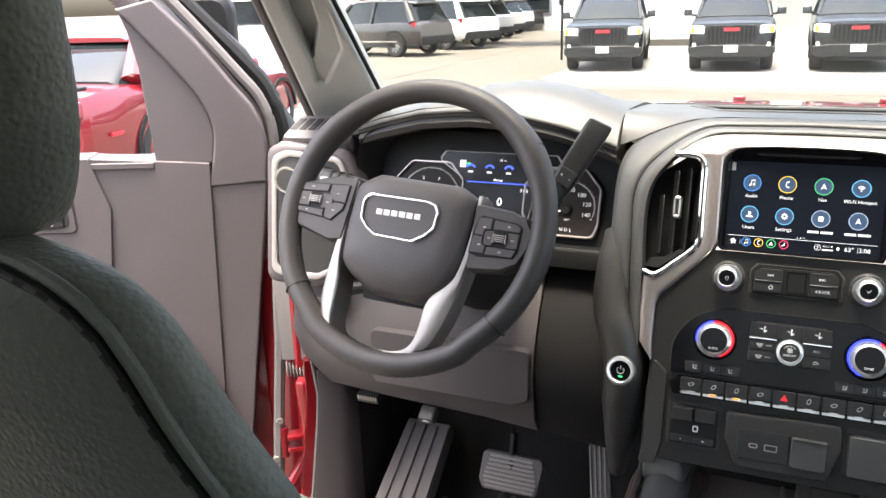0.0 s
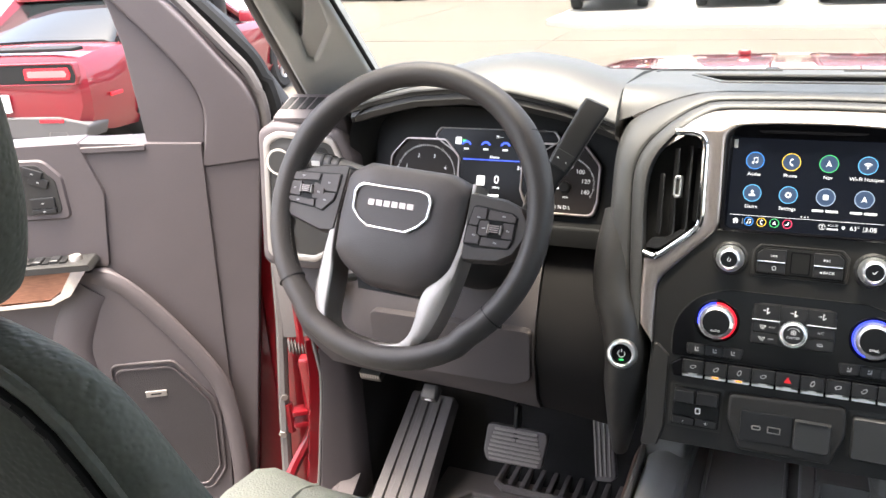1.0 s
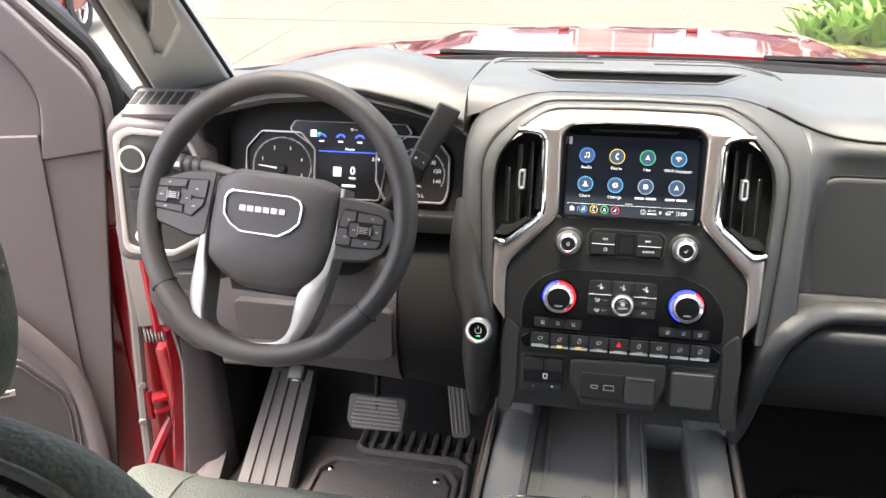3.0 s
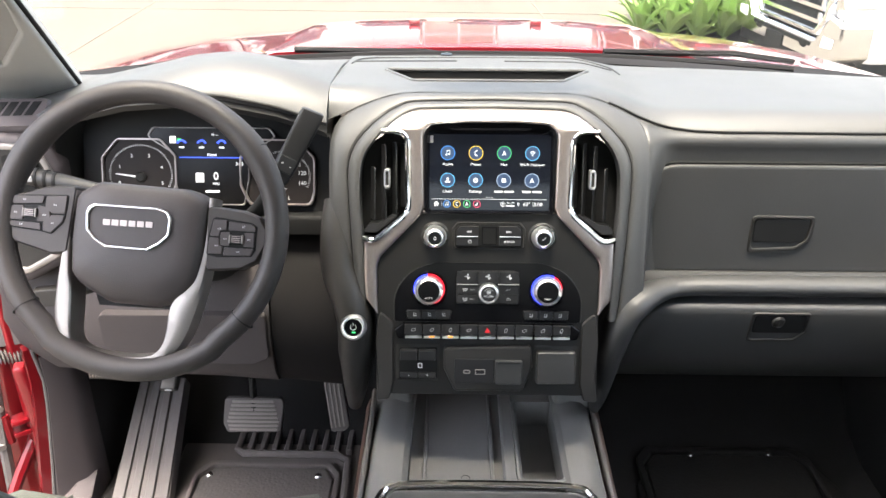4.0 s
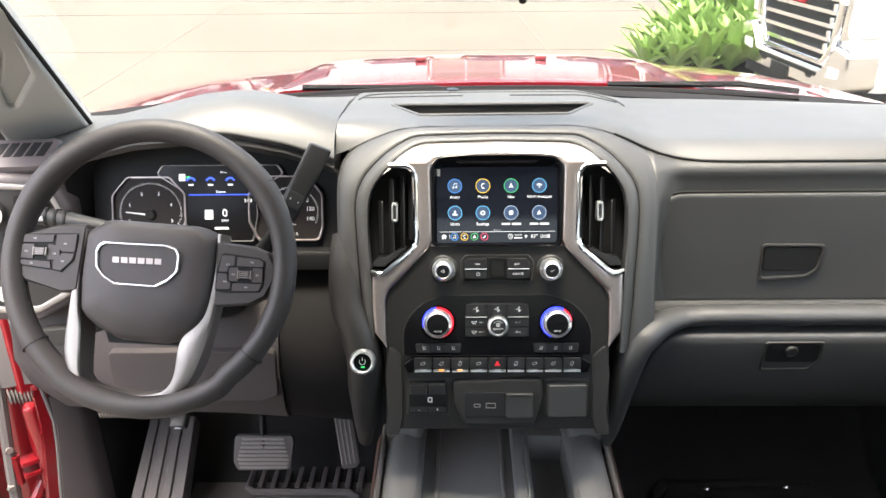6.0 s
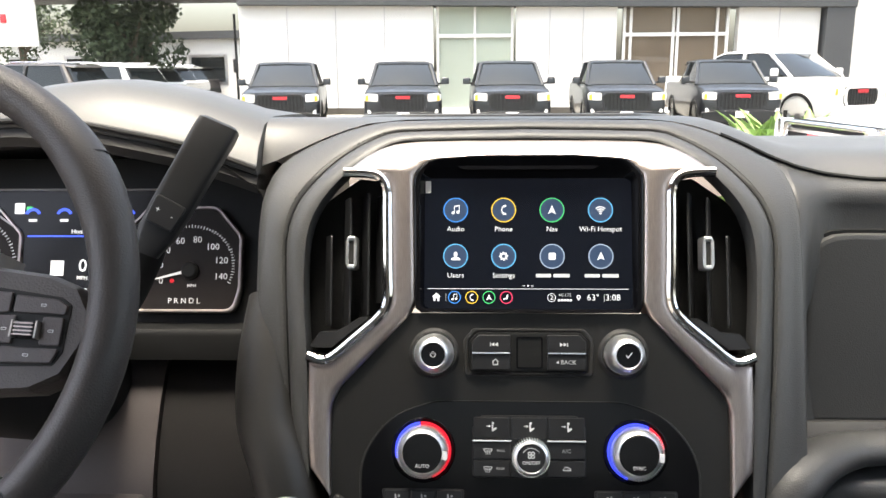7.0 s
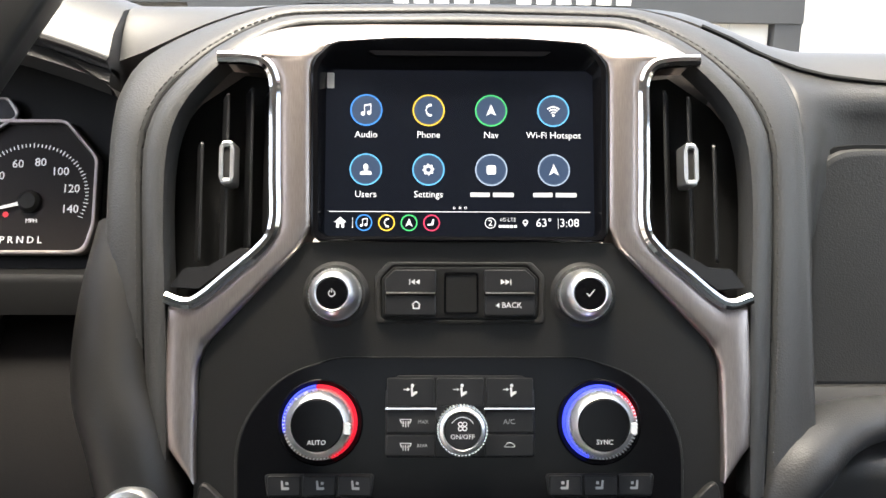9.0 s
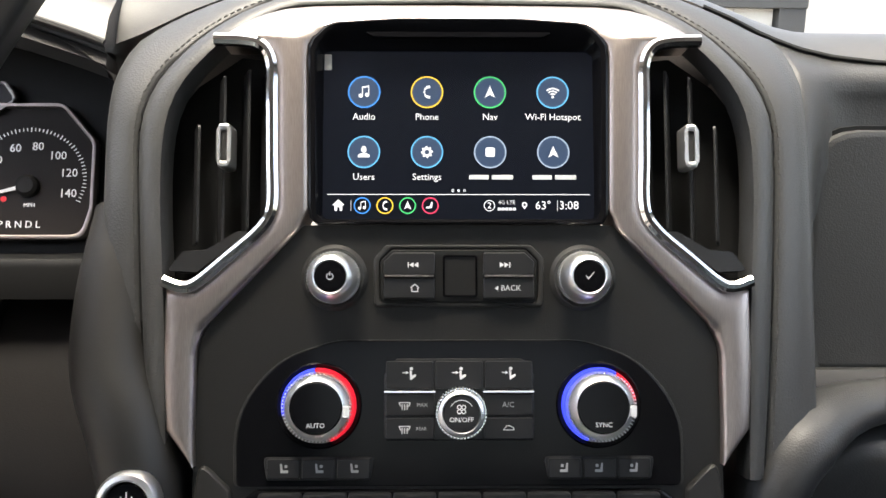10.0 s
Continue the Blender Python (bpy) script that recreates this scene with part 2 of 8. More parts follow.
def smooth_line(points, n=8, closed=False):
    """A Catmull-Rom line through points."""
    pts = [Vector(p) for p in points]
    k = len(pts)
    out = []
    for i in range(k if closed else k - 1):
        p1, p2 = pts[i], pts[(i + 1) % k]
        p0 = pts[i - 1] if (i or closed) else p1 + (p1 - p2)
        p3 = pts[(i + 2) % k] if (i + 2 < k or closed) else p2 + (p2 - p1)
        for j in range(n):
            t = j / n
            out.append(0.5 * ((2 * p1) + (p2 - p0) * t + (2 * p0 - 5 * p1 + 4 * p2 - p3) * t * t + (3 * p1 - p0 - 3 * p2 + p3) * t ** 3))
    if not closed:
        out.append(pts[-1])
    return out


def resample(points, n):
    """n points at even steps along a line."""
    pts = [Vector(p) for p in points]
    run = [0.0]
    for a, b in zip(pts, pts[1:]):
        run.append(run[-1] + (b - a).length)
    out = []
    for i in range(n):
        s = run[-1] * i / (n - 1)
        j = max(k for k in range(len(run) - 1) if run[k] <= s + 1e-9)
        t = (s - run[j]) / max(run[j + 1] - run[j], 1e-9)
        out.append(pts[j].lerp(pts[j + 1], min(t, 1)))
    return out


def add_block(bm, m, size, bevel=0.0, seg=2):
    """A box of the given size centred on m, its edges rounded."""
    sx, sy, sz = size
    r = min(bevel, sx * 0.49, sy * 0.49) if bevel else 0
    add_prism(bm, rect(0, 0, sx, sy, r if bevel else 0, 3) if bevel else [(-sx / 2, -sy / 2), (sx / 2, -sy / 2), (sx / 2, sy / 2), (-sx / 2, sy / 2)],
              m, -sz / 2, sz / 2, min(bevel, sz * 0.45), seg=seg)


def block(m, size, bevel=0.0, seg=2):
    bm = bmesh.new()
    add_block(bm, m, size, bevel, seg)
    return bm


def lettering(text, m, height, align="CENTER", depth=0.0002):
    """A bmesh of a word in the built-in font, its middle on m."""
    cu = bpy.data.curves.new("lettering", "FONT")
    cu.body, cu.size, cu.align_x, cu.align_y, cu.extrude, cu.resolution_u = text, height * 1.38, align, "CENTER", depth, 2
    ob = bpy.data.objects.new("lettering", cu)
    scene.collection.objects.link(ob)
    dg = bpy.context.evaluated_depsgraph_get()
    me = bpy.data.meshes.new_from_object(ob.evaluated_get(dg))
    bm = bmesh.new()
    bm.from_mesh(me)
    bm.transform(m)
    bpy.data.objects.remove(ob)
    bpy.data.meshes.remove(me)
    bpy.data.curves.remove(cu)
    return bm


def plane_frame(origin, right, up):
    """A frame whose x runs right and y up along a face, and whose z points out of it."""
    x = Vector(right).normalized()
    z = x.cross(Vector(up)).normalized()
    y = z.cross(x)
    return Matrix(((x.x, y.x, z.x, origin[0]), (x.y, y.y, z.y, origin[1]), (x.z, y.z, z.z, origin[2]), (0, 0, 0, 1)))


def at(m, u, v, h=0.0, turn=0.0):
    return m @ pose(u, v, h, 0, 0, turn)


# ---- cab shell, floor, glass, hood ----
STACK = plane_frame((0, -0.03, 1.30), (1, 0, 0), (0, math.sin(radians(16.7)), math.cos(radians(16.7))))
FLOOR_Z = 0.655


def cab():
    # floor and toe board as one bent sheet
    ys = [(-2.1, FLOOR_Z), (0.20, FLOOR_Z), (0.28, FLOOR_Z + 0.03), (0.42, FLOOR_Z + 0.20), (0.50, FLOOR_Z + 0.36), (0.52, 1.15)]
    secs = [[(x, y, z) for y, z in ys] + [(x, y + 0.03, z - 0.03) for y, z in reversed(ys)] for x in (-0.80, 0.80)]
    tagged(link("floor", loft(secs), CARPET), "black carpeted cab floor rising to the toe board", "floor", "", "structure")
    # ceiling
    roof = []
    for y, z in ((-2.15, 1.87), (-1.2, 1.93), (-0.5, 1.93), (-0.20, 1.885)):
        roof.append([(x, y, z - 0.06 * (abs(x) / 0.72) ** 4) for x in (-0.72, -0.6, -0.4, 0, 0.4, 0.6, 0.72)]
                    + [(x, y, z + 0.04 - 0.06 * (abs(x) / 0.72) ** 4) for x in (0.72, 0.6, 0.4, 0, -0.4, -0.6, -0.72)])
    tagged(link("ceiling", loft(roof), HEADLINER), "light grey fabric headliner", "ceiling", "", "structure")
    # rear wall of the cab with its window opening, and the two sides below the glass
    m = plane_frame((0, -2.12, 0), (-1, 0, 0), (0, 0, 1))
    tagged(link("wall_back", prism([(-0.82, 0.60), (0.82, 0.60), (0.82, 1.90), (-0.82, 1.90)], m, -0.05, 0.0,
                                   hole=[(-0.62, 1.38), (0.62, 1.38), (0.56, 1.80), (-0.56, 1.80)]), HEADLINER), "grey rear cab wall with a wide window", "wall", "", "structure")
    # right side: darker plastic than the left, so its colour carries the shade
    m = plane_frame((0.80, 0, 0), (0, -1, 0), (0, 0, 1))
    tagged(link("wall_right", prism([(-0.60, 0.50), (2.14, 0.50), (2.14, 1.36), (-0.60, 1.36)], m, -0.08, 0.0), PLASTIC), "passenger side door panels below the glass, toned dark to stand for shade", "wall", "", "structure")
    m = plane_frame((-0.80, 0, 0), (0, 1, 0), (0, 0, 1))
    tagged(link("wall_left", prism([(-2.14, 0.50), (-1.02, 0.50), (-1.02, 1.36), (-2.14, 1.36)], m, -0.08, 0.0), DOORSKIN), "dark rear door panel below the glass", "wall", "", "structure")
    # pillars
    def pillar(name, pts, rad, label, sq=(1.0, 1.0)):
        tagged(link(name, sweep(smooth_line(pts, 6), rad, n=12, squash=sq), PILLAR), label, "pillar", "", "structure")
    for s, tag in ((-1, "left"), (1, "right")):
        if s > 0:
            pillar("pillar_front_" + tag, [(0.80, 0.36, 1.40), (0.745, 0.05, 1.58), (0.69, -0.20, 1.78), (0.66, -0.38, 1.88)], 0.06, "grey fabric windscreen pillar", (0.8, 1.0))
        pillar("pillar_middle_" + tag, [(s * 0.79, -1.02, 0.6), (s * 0.78, -1.02, 1.35), (s * 0.70, -1.05, 1.88)], 0.07, "grey pillar between the doors", (0.6, 1.0))
        pillar("pillar_rear_" + tag, [(s * 0.79, -2.05, 0.6), (s * 0.78, -2.05, 1.35), (s * 0.68, -2.05, 1.88)], 0.09, "grey rear pillar", (0.6, 1.0))
        pillar("roof_rail_" + tag, [(s * 0.66, -0.36, 1.87), (s * 0.69, -0.8, 1.88), (s * 0.70, -1.4, 1.88), (s * 0.68, -2.1, 1.86)], 0.05, "grey roof rail trim", (1.0, 0.8))
    pillar("windscreen_header", [(-0.68, -0.33, 1.87), (-0.35, -0.22, 1.885), (0, -0.18, 1.89), (0.35, -0.22, 1.885), (0.68, -0.33, 1.87)], 0.035, "grey trim over the windscreen", (1.4, 0.8))


cab()


def left_pillar():
    """Windscreen pillar of the driver's side with its recessed grab handle."""
    root = empty("pillar_front_left", "grey windscreen pillar with a recessed grab handle", "pillar", kind="structure", at=(-0.72, 0.2, 1.44))
    # the pillar's face runs from the dash end up to the roof
    F = plane_frame((-0.676, -0.02, 1.59), (0.86, 0.51, 0.03), (0.369, -0.660, 0.655))
    left, right = (lambda v: -0.068 - 0.160 * (v - 0.03)), (lambda v: 0.036 - 0.27 * (v - 0.01))
    vs = (-0.27, -0.15, 0.0, 0.15, 0.30, 0.44)
    face = [(left(v), v) for v in reversed(vs)] + [(right(v), v) for v in vs]
    scoop = outline_round([(-0.056, 0.14), (-0.037, 0.022), (-0.017, -0.062), (-0.013, -0.112), (-0.003, -0.119), (0.0275, -0.038), (0.021, 0.011), (0.000, 0.14)], [0.02, 0.05, 0.03, 0.006, 0.006, 0.010, 0.03, 0.02])
    ring = lambda pts: [(p.x, p.y) for p in resample([(*p[:2], 0) for p in pts] + [(*pts[0][:2], 0)], 97)[:-1]]
    outer, hole = ring(face), ring(scoop)
    if sum(a[0] * b[1] - b[0] * a[1] for a, b in zip(outer, outer[1:] + outer[:1])) < 0:
        outer.reverse()
    if sum(a[0] * b[1] - b[0] * a[1] for a, b in zip(hole, hole[1:] + hole[:1])) < 0:
        hole.reverse()
    first = min(range(96), key=lambda i: (hole[i][0] - outer[0][0] * 0.5) ** 2 + (hole[i][1] - outer[0][1] * 0.35) ** 2)
    hole = hole[first:] + hole[:first]
    part("cover", prism(outer, F, -0.05, 0.0, 0.006, hole=hole, seg=3), PILLAR, root)
    part("scoop_bed", prism(hole, F, -0.06, -0.034), PILLAR, root)
    grip = outline_round([(-0.015, 0.14), (-0.001, 0.015), (-0.013, -0.054), (-0.022, -0.064), (-0.017, -0.116), (-0.001, -0.124), (0.030, -0.038), (0.024, 0.011), (0.004, 0.14)], 0.006)
    part("grab_handle", prism(grip, F, -0.05, -0.008, 0.003), PILLAR, root, "grey moulded grab handle")
    part("door_side_seal", sweep([F @ Vector((left(v) - 0.005, v, -0.012)) for v in vs], 0.0095, n=10), RUBBER, root, "black rubber seal")
    part("glass_edge", sweep([F @ Vector((right(v) + 0.002, v, -0.012)) for v in vs], 0.004, n=8), BLACK, root)
    return root


left_pillar()


def windscreen():
    rows = []
    for k in range(7):
        t = k / 6
        row = []
        for j in range(13):
            s = j / 6 - 1
            y = (0.62 - 0.33 * s * s) * (1 - t) + (-0.20 - 0.12 * s * s) * t
            row.append((s * (0.83 - 0.15 * t), y, 1.43 + 0.46 * t))
        rows.append(row)
    rows = [r + [(x, y + 0.005, z + 0.003) for x, y, z in reversed(r)] for r in rows]
    tagged(link("windscreen", loft(rows), SCREENGLASS), "clear laminated windscreen", "windscreen", "", "structure")


windscreen()


def hood():
    """The truck's red bonnet with its raised middle, washer nozzles and the cowl before the glass."""
    root = empty("truck_hood", "glossy red truck hood with a raised middle and two nozzles", "hood", at=(0, 1.3, 1.3))
    xs = [-1.0, -0.97, -0.90, -0.72, -0.56, -0.49, -0.45, -0.30, -0.15, 0]
    xs = xs + [-x for x in reversed(xs[:-1])]

    def top(x, y):
        a = abs(x)
        z = 1.382 - 0.078 * max(0, y - 0.72) - 0.10 * max(0, y - 1.15) ** 1.6 - 0.020 * a ** 2
        z += 0.022 / (1 + math.exp((a - 0.49) / 0.012))
        z -= 0.030 * max(0, (a - 0.70) / 0.3) ** 2
        return z
    rows = []
    for i in range(15):
        y = 0.70 + 1.42 * i / 14
        w = 1 - 0.03 * (i / 14) ** 2
        rows.append([(x * w, y - 0.22 * (x / 1.0) ** 2 * (1 - i / 14) - 0.25 * (x / 1.0) ** 2 * (i / 14), top(x, y)) for x in xs])
    secs = [r + [(x, y, z - 0.05) for x, y, z in reversed(r)] for r in rows]
    skin = part("hood_skin", loft(secs), RED, root)
    for s in (-1, 1):
        part("washer_nozzle", block(pose(s * 0.165, 1.13, top(0.165, 1.13) + 0.006, -8), (0.030, 0.035, 0.012), 0.005, 3), RED, root)
    cw = []
    for i in range(5):
        y = 0.60 + 0.13 * i / 4
        cw.append([(x, y - 0.22 * x * x, 1.399 + 0.004 * math.sin(i * 1.6) - 0.032 * x * x) for x in [k / 8 - 1 for k in range(17)]])
    cw = [r + [(x, y, z - 0.03) for x, y, z in reversed(r)] for r in cw]
    tagged(link("cowl_grille", loft(cw), mat("weathered_cowl_plastic", (0.010, 0.010, 0.010), 0.9, spec=0.08, grain=0.2)), "black plastic cowl below the windscreen", "cowl", "", "")
    for x0, x1 in ((-0.72, -0.02), (-0.05, 0.66)):
        w = empty("wiper", "black windscreen wiper lying on the cowl", "wiper", "windscreen wipers", at=(x1, 0.6, 1.4))
        pts = [(x0 + (x1 - x0) * k / 6, 0.650 - 0.16 * (x0 + (x1 - x0) * k / 6) ** 2, 1.401 - 0.03 * (x0 + (x1 - x0) * k / 6) ** 2) for k in range(7)]
        part("blade", sweep(pts, 0.007, n=6), bpy.data.materials["weathered_cowl_plastic"], w)
        part("arm", sweep([(x1 + 0.03, 0.66, 1.385), (x1 - 0.1, 0.66, 1.402), (x0 + (x1 - x0) * 0.45, 0.652, 1.407)], 0.007, n=6), bpy.data.materials["weathered_cowl_plastic"], w)
    for s in (-1, 1):
        secs = []
        for i in range(9):
            y = 0.30 + 1.85 * i / 8
            z = 1.16 - 0.06 * (i / 8) ** 2
            secs.append([(s * 0.955, y, z - 0.04), (s * 0.99, y, z - 0.01), (s * 1.02, y, z - 0.05), (s * 1.03, y, z - 0.25), (s * 0.95, y, z - 0.25)])
        tagged(link("front_fender", loft(secs), RED), "glossy red front fender beside the hood", "fender", "front fenders", "")


hood()


def jamb():
    """The red door opening seen below the dash end, with its hinge, boot and the grey kick panel."""
    root = empty("door_jamb", "red painted door jamb with hinge and rubber seal", "door jamb", kind="structure", at=(-0.86, 0.12, 0.6))
    part("pillar_sheet", block(pose(-0.895, 0.185, 0.80, 0, 0, 14), (0.17, 0.03, 0.72), 0.01), RED, root)
    part("inner_sheet", block(pose(-0.845, 0.20, 0.80, 0, 0, -30), (0.02, 0.16, 0.72), 0.006), RED, root)
    part("pillar_rib", block(pose(-0.870, 0.150, 0.74, 10, 0, 14), (0.026, 0.026, 0.40), 0.008), RED, root)
    part("pillar_seal", sweep([(-0.905, 0.135, 1.20), (-0.915, 0.13, 1.0), (-0.930, 0.115, 0.78), (-0.94, 0.10, 0.55)], 0.011, n=8), RUBBER, root)
    part("upper_block", block(pose(-0.875, 0.16, 1.08, 0, 0, 20), (0.10, 0.05, 0.22), 0.01), RUBBER, root)
    # flat flange of the opening, leaning out towards the sill
    secs = []
    for z in (1.02, 0.98, 0.95, 0.90, 0.82, 0.76, 0.71, 0.60):
        x, y, w = -0.797 - 0.10 * max(0, 0.93 - z), 0.038 - 0.09 * max(0, 0.93 - z), 0.0165 - 0.05 * max(0, 0.74 - z) - 0.10 * max(0, z - 0.95)
        secs.append([(x, y, z), (x + w * 0.76, y + w * 0.65, z), (x + w * 0.76 - 0.013, y + w * 0.65 + 0.015, z), (x - 0.013, y + 0.015, z)])
    part("jamb_flange", loft(secs), RED, root)
    part("door_seal", sweep([(Vector(s[1]) + Vector((0.003, 0.003, 0))) for s in secs], 0.0035, n=8), RUBBER, root)
    for z in (0.802, 0.776):
        part("hinge_leaf", block(pose(-0.898, 0.128, z, 0, 0, 38), (0.032, 0.030, 0.009), 0.003), RED, root, "red painted hinge leaf")
    part("hinge_pin", sweep([(-0.918, 0.118, 0.755), (-0.918, 0.118, 0.82)], 0.009, n=8), RED, root)
    for x, y, z in ((-0.923, 0.116, 0.837), (-0.933, 0.107, 0.752)):
        part("bolt", lathe([(0, 0.008), (0.007, 0.008), (0.009, 0.0)], plane_frame((x, y, z), (0.76, 0.65, 0), (0, 0, 1)), 6), SILVER, root)
    part("check_strap", sweep([(-0.88, 0.15, 0.76), (-0.915, 0.11, 0.68), (-0.95, 0.06, 0.58)], 0.012, n=8), RED, root)
    bm = bmesh.new()
    for i in range(8):
        add_lathe(bm, [(0.009, -0.0025), (0.016, 0.0), (0.009, 0.0025)], plane_frame((-0.898 + 0.0050 * i, 0.122 + 0.0035 * i, 0.952 - 0.0022 * i), (0.65, -0.76, 0), (0, 0, 1)) @ pose(0, 0, 0, 0, 90, 0) @ pose(0, 0, 0, 0, 90, 0), 16)
    part("wiring_boot", bm, RUBBER, root, "ribbed black rubber wiring boot")
    # kick panel beside the footwell
    kick = empty("kick_panel", "grey plastic kick panel beside the footwell", "kick panel", at=(-0.76, 0.1, FLOOR_Z))
    secs = []
    for z in (0.62, 0.70, 0.78, 0.86, 0.93, 1.0):
        a = -0.10 * max(0, 0.93 - z)
        secs.append([(-0.782 + a, 0.052 + 0.9 * a, z), (-0.778 + a * 0.9, 0.050 + 0.8 * a, z), (-0.750 + a * 0.3, 0.075 + 0.3 * a, z), (-0.742, 0.092, z), (-0.742, 0.13, z), (-0.782 + a, 0.13, z)])
    part("cover", loft(secs), DOORSKIN, kick)
    part("carpet_side", block(pose(-0.752, 0.29, 0.83), (0.02, 0.34, 0.40), 0.006), CARPET, kick, "black carpeted side")
    secs = []
    for y, w, z in ((-1.0, 0.07, 0.665), (-0.2, 0.07, 0.67), (0.04, 0.06, 0.69), (0.16, 0.05, 0.75), (0.26, 0.035, 0.86), (0.33, 0.02, 0.93)):
        secs.append([(-0.80, y, z - 0.12), (-0.80, y, z), (-0.80 + w * 0.5, y, z + 0.012), (-0.80 + w, y, z), (-0.80 + w, y, z - 0.12)])
    tagged(link("sill_plate", loft(secs), DOORSKIN), "grey plastic door sill trim", "sill", "", "structure")


jamb()


def rear_glass():
    """Unseen panes behind the driver, tinted to steer the cab's light, and the clear passenger pane."""
    # the right pane is darker than the left only to hold back light
    dark = glass("light_cutting_glass", (0.20, 0.21, 0.20))
    pale = glass("light_tinted_glass", (0.62, 0.63, 0.62))

    def pane(name, corners, material, label):
        a, b, c, d = (Vector(p) for p in corners)
        n = (b - a).cross(d - a).normalized() * 0.004
        tagged(link(name, loft([[a, b, b + n, a + n], [d, c, c + n, d + n]]), material), label, "window", "", "structure")
    for s, tag in ((-1, "left"), (1, "right")):
        pane("window_rear_" + tag, [(s * 0.79, -1.05, 1.36), (s * 0.79, -2.05, 1.36), (s * 0.70, -2.05, 1.87), (s * 0.70, -1.05, 1.87)], pale if s < 0 else dark, "unseen rear side window, its tint set to steer the cab's light")
    pane("window_back", [(-0.62, -2.10, 1.38), (0.62, -2.10, 1.38), (0.56, -2.10, 1.80), (-0.56, -2.10, 1.80)], pale, "unseen back window, its tint set to steer the cab's light")
    pane("window_front_right", [(0.79, 0.30, 1.36), (0.79, -1.0, 1.36), (0.70, -1.0, 1.87), (0.70, -0.30, 1.87)], GLASS, "clear passenger window")


rear_glass()


# ---- dashboard ----
def dashboard():
    root = empty("dashboard", "black soft-touch truck dashboard with stitched seams", "dashboard", at=(0, 0.3, 1.0))

    # driver's top pad with the brow over the gauges
    def lip(x):
        pts = [(-0.83, 1.405), (-0.74, 1.425), (-0.68, 1.440), (-0.62, 1.458), (-0.55, 1.474), (-0.47, 1.480), (-0.40, 1.476), (-0.32, 1.460), (-0.27, 1.444), (-0.232, 1.430), (-0.19, 1.434), (-0.14, 1.440)]
        for (a, za), (b, zb) in zip(pts, pts[1:]):
            if a <= x <= b:
                t = (x - a) / (b - a)
                return za + (zb - za) * t
        return pts[-1][1]
    secs = []
    for k in range(33):
        x = -0.83 + (0.83 - 0.246) * k / 32
        z = lip(x)
        q = min(1, max(0, (x + 0.60) / 0.25))
        th = 0.012 + 0.028 * q * q * (3 - 2 * q)
        c = min(1, max(0, (x + 0.72) / 0.20))
        back = 1.418 + 0.030 * c * c * (3 - 2 * c)
        yb = 0.62 - 0.35 * x * x
        pf = [(yb, 1.28), (yb, 1.385), (0.50 - 0.25 * x * x, back - 0.022), (0.34, back + 0.010), (0.25, min(back + 0.026, z + th - 0.004)), (0.17, z + th - 0.001), (0.12, z + th), (0.085, z + th * 0.85),
              (0.060, z + th * 0.40), (0.050, z + 0.002), (0.046, z - 0.003), (0.048, z - 0.009), (0.07, z - 0.018), (0.12, z - 0.025), (0.16, z - 0.05), (0.16, 1.28)]
        secs.append([(x, y, zz) for y, zz in pf])
    part("driver_top_pad", loft(secs), PAD, root)
    # seam welts along the brow
    xs = [-0.66 + 0.414 * k / 30 for k in range(31)]
    part("brow_welt", sweep([(x, 0.047, lip(x) - 0.003) for x in xs], 0.0030, n=8), PLASTIC, root)
    part("brow_groove", sweep([(x, 0.0535, lip(x) + 0.0035) for x in xs], 0.0012, n=6), BLACK, root)
    part("brow_under_lip", loft([[(x, 0.052, lip(x) - 0.008), (x, 0.046, lip(x) - 0.018), (x, 0.050, lip(x) - 0.027), (x, 0.09, lip(x) - 0.032), (x, 0.09, lip(x) - 0.015)] for x in xs]), PLASTIC, root)

    # middle and passenger top as one sheet: a plateau round the vent that falls away to the passenger's side
    def along(table, x):
        if x <= table[0][0]:
            return table[0][1:]
        for p0, p1 in zip(table, table[1:]):
            if x <= p1[0]:
                t = (x - p0[0]) / (p1[0] - p0[0])
                return [u + (v - u) * t for u, v in zip(p0[1:], p1[1:])]
        return table[-1][1:]
    EDGE = [(0, 0.071, 1.475), (0.11, 0.072, 1.4745), (0.145, 0.071, 1.471), (0.17, 0.071, 1.464), (0.20, 0.070, 1.452), (0.225, 0.069, 1.440), (0.25, 0.066, 1.4305), (0.275, 0.062, 1.4245), (0.31, 0.058, 1.4205), (0.36, 0.056, 1.4195), (0.84, 0.054, 1.419)]
    HIGH = [(0.05, 1.476), (0.12, 1.4745), (0.24, 1.467), (0.34, 1.458), (0.41, 1.449), (0.50, 1.432), (0.62, 1.400)]
    LOW = [(0.05, 1.440), (0.12, 1.4445), (0.20, 1.4445), (0.34, 1.438), (0.50, 1.418), (0.62, 1.385)]

    def sheet(x, y):
        a = min(1, max(0, (0.275 - x) / 0.12))
        a = a * a * (3 - 2 * a)
        return along(HIGH, y)[0] * a + along(LOW, y)[0] * (1 - a)
    VENT = (0.140, 0.239, 0.118, 0.173)  # near and far edge of the vent, and half its width there

    def warp(c, y):
        w = along([(VENT[0], VENT[2]), (VENT[1], VENT[3])], y)[0]
        if abs(c) <= 0.15:
            return c / 0.15 * w
        if -0.242 <= c < 0.30:
            far, edge = (0.30, 0.15) if c > 0 else (0.2455, 0.092)
            return math.copysign(w + (abs(c) - 0.15) / edge * (far - w), c)
        return c
    cols = [-0.242 + 0.012 * k for k in range(8)] + [-0.15 + 0.015 * k for k in range(21)] + [0.165 + 0.015 * k for k in range(10)] + [0.33 + 0.051 * k for k in range(11)]
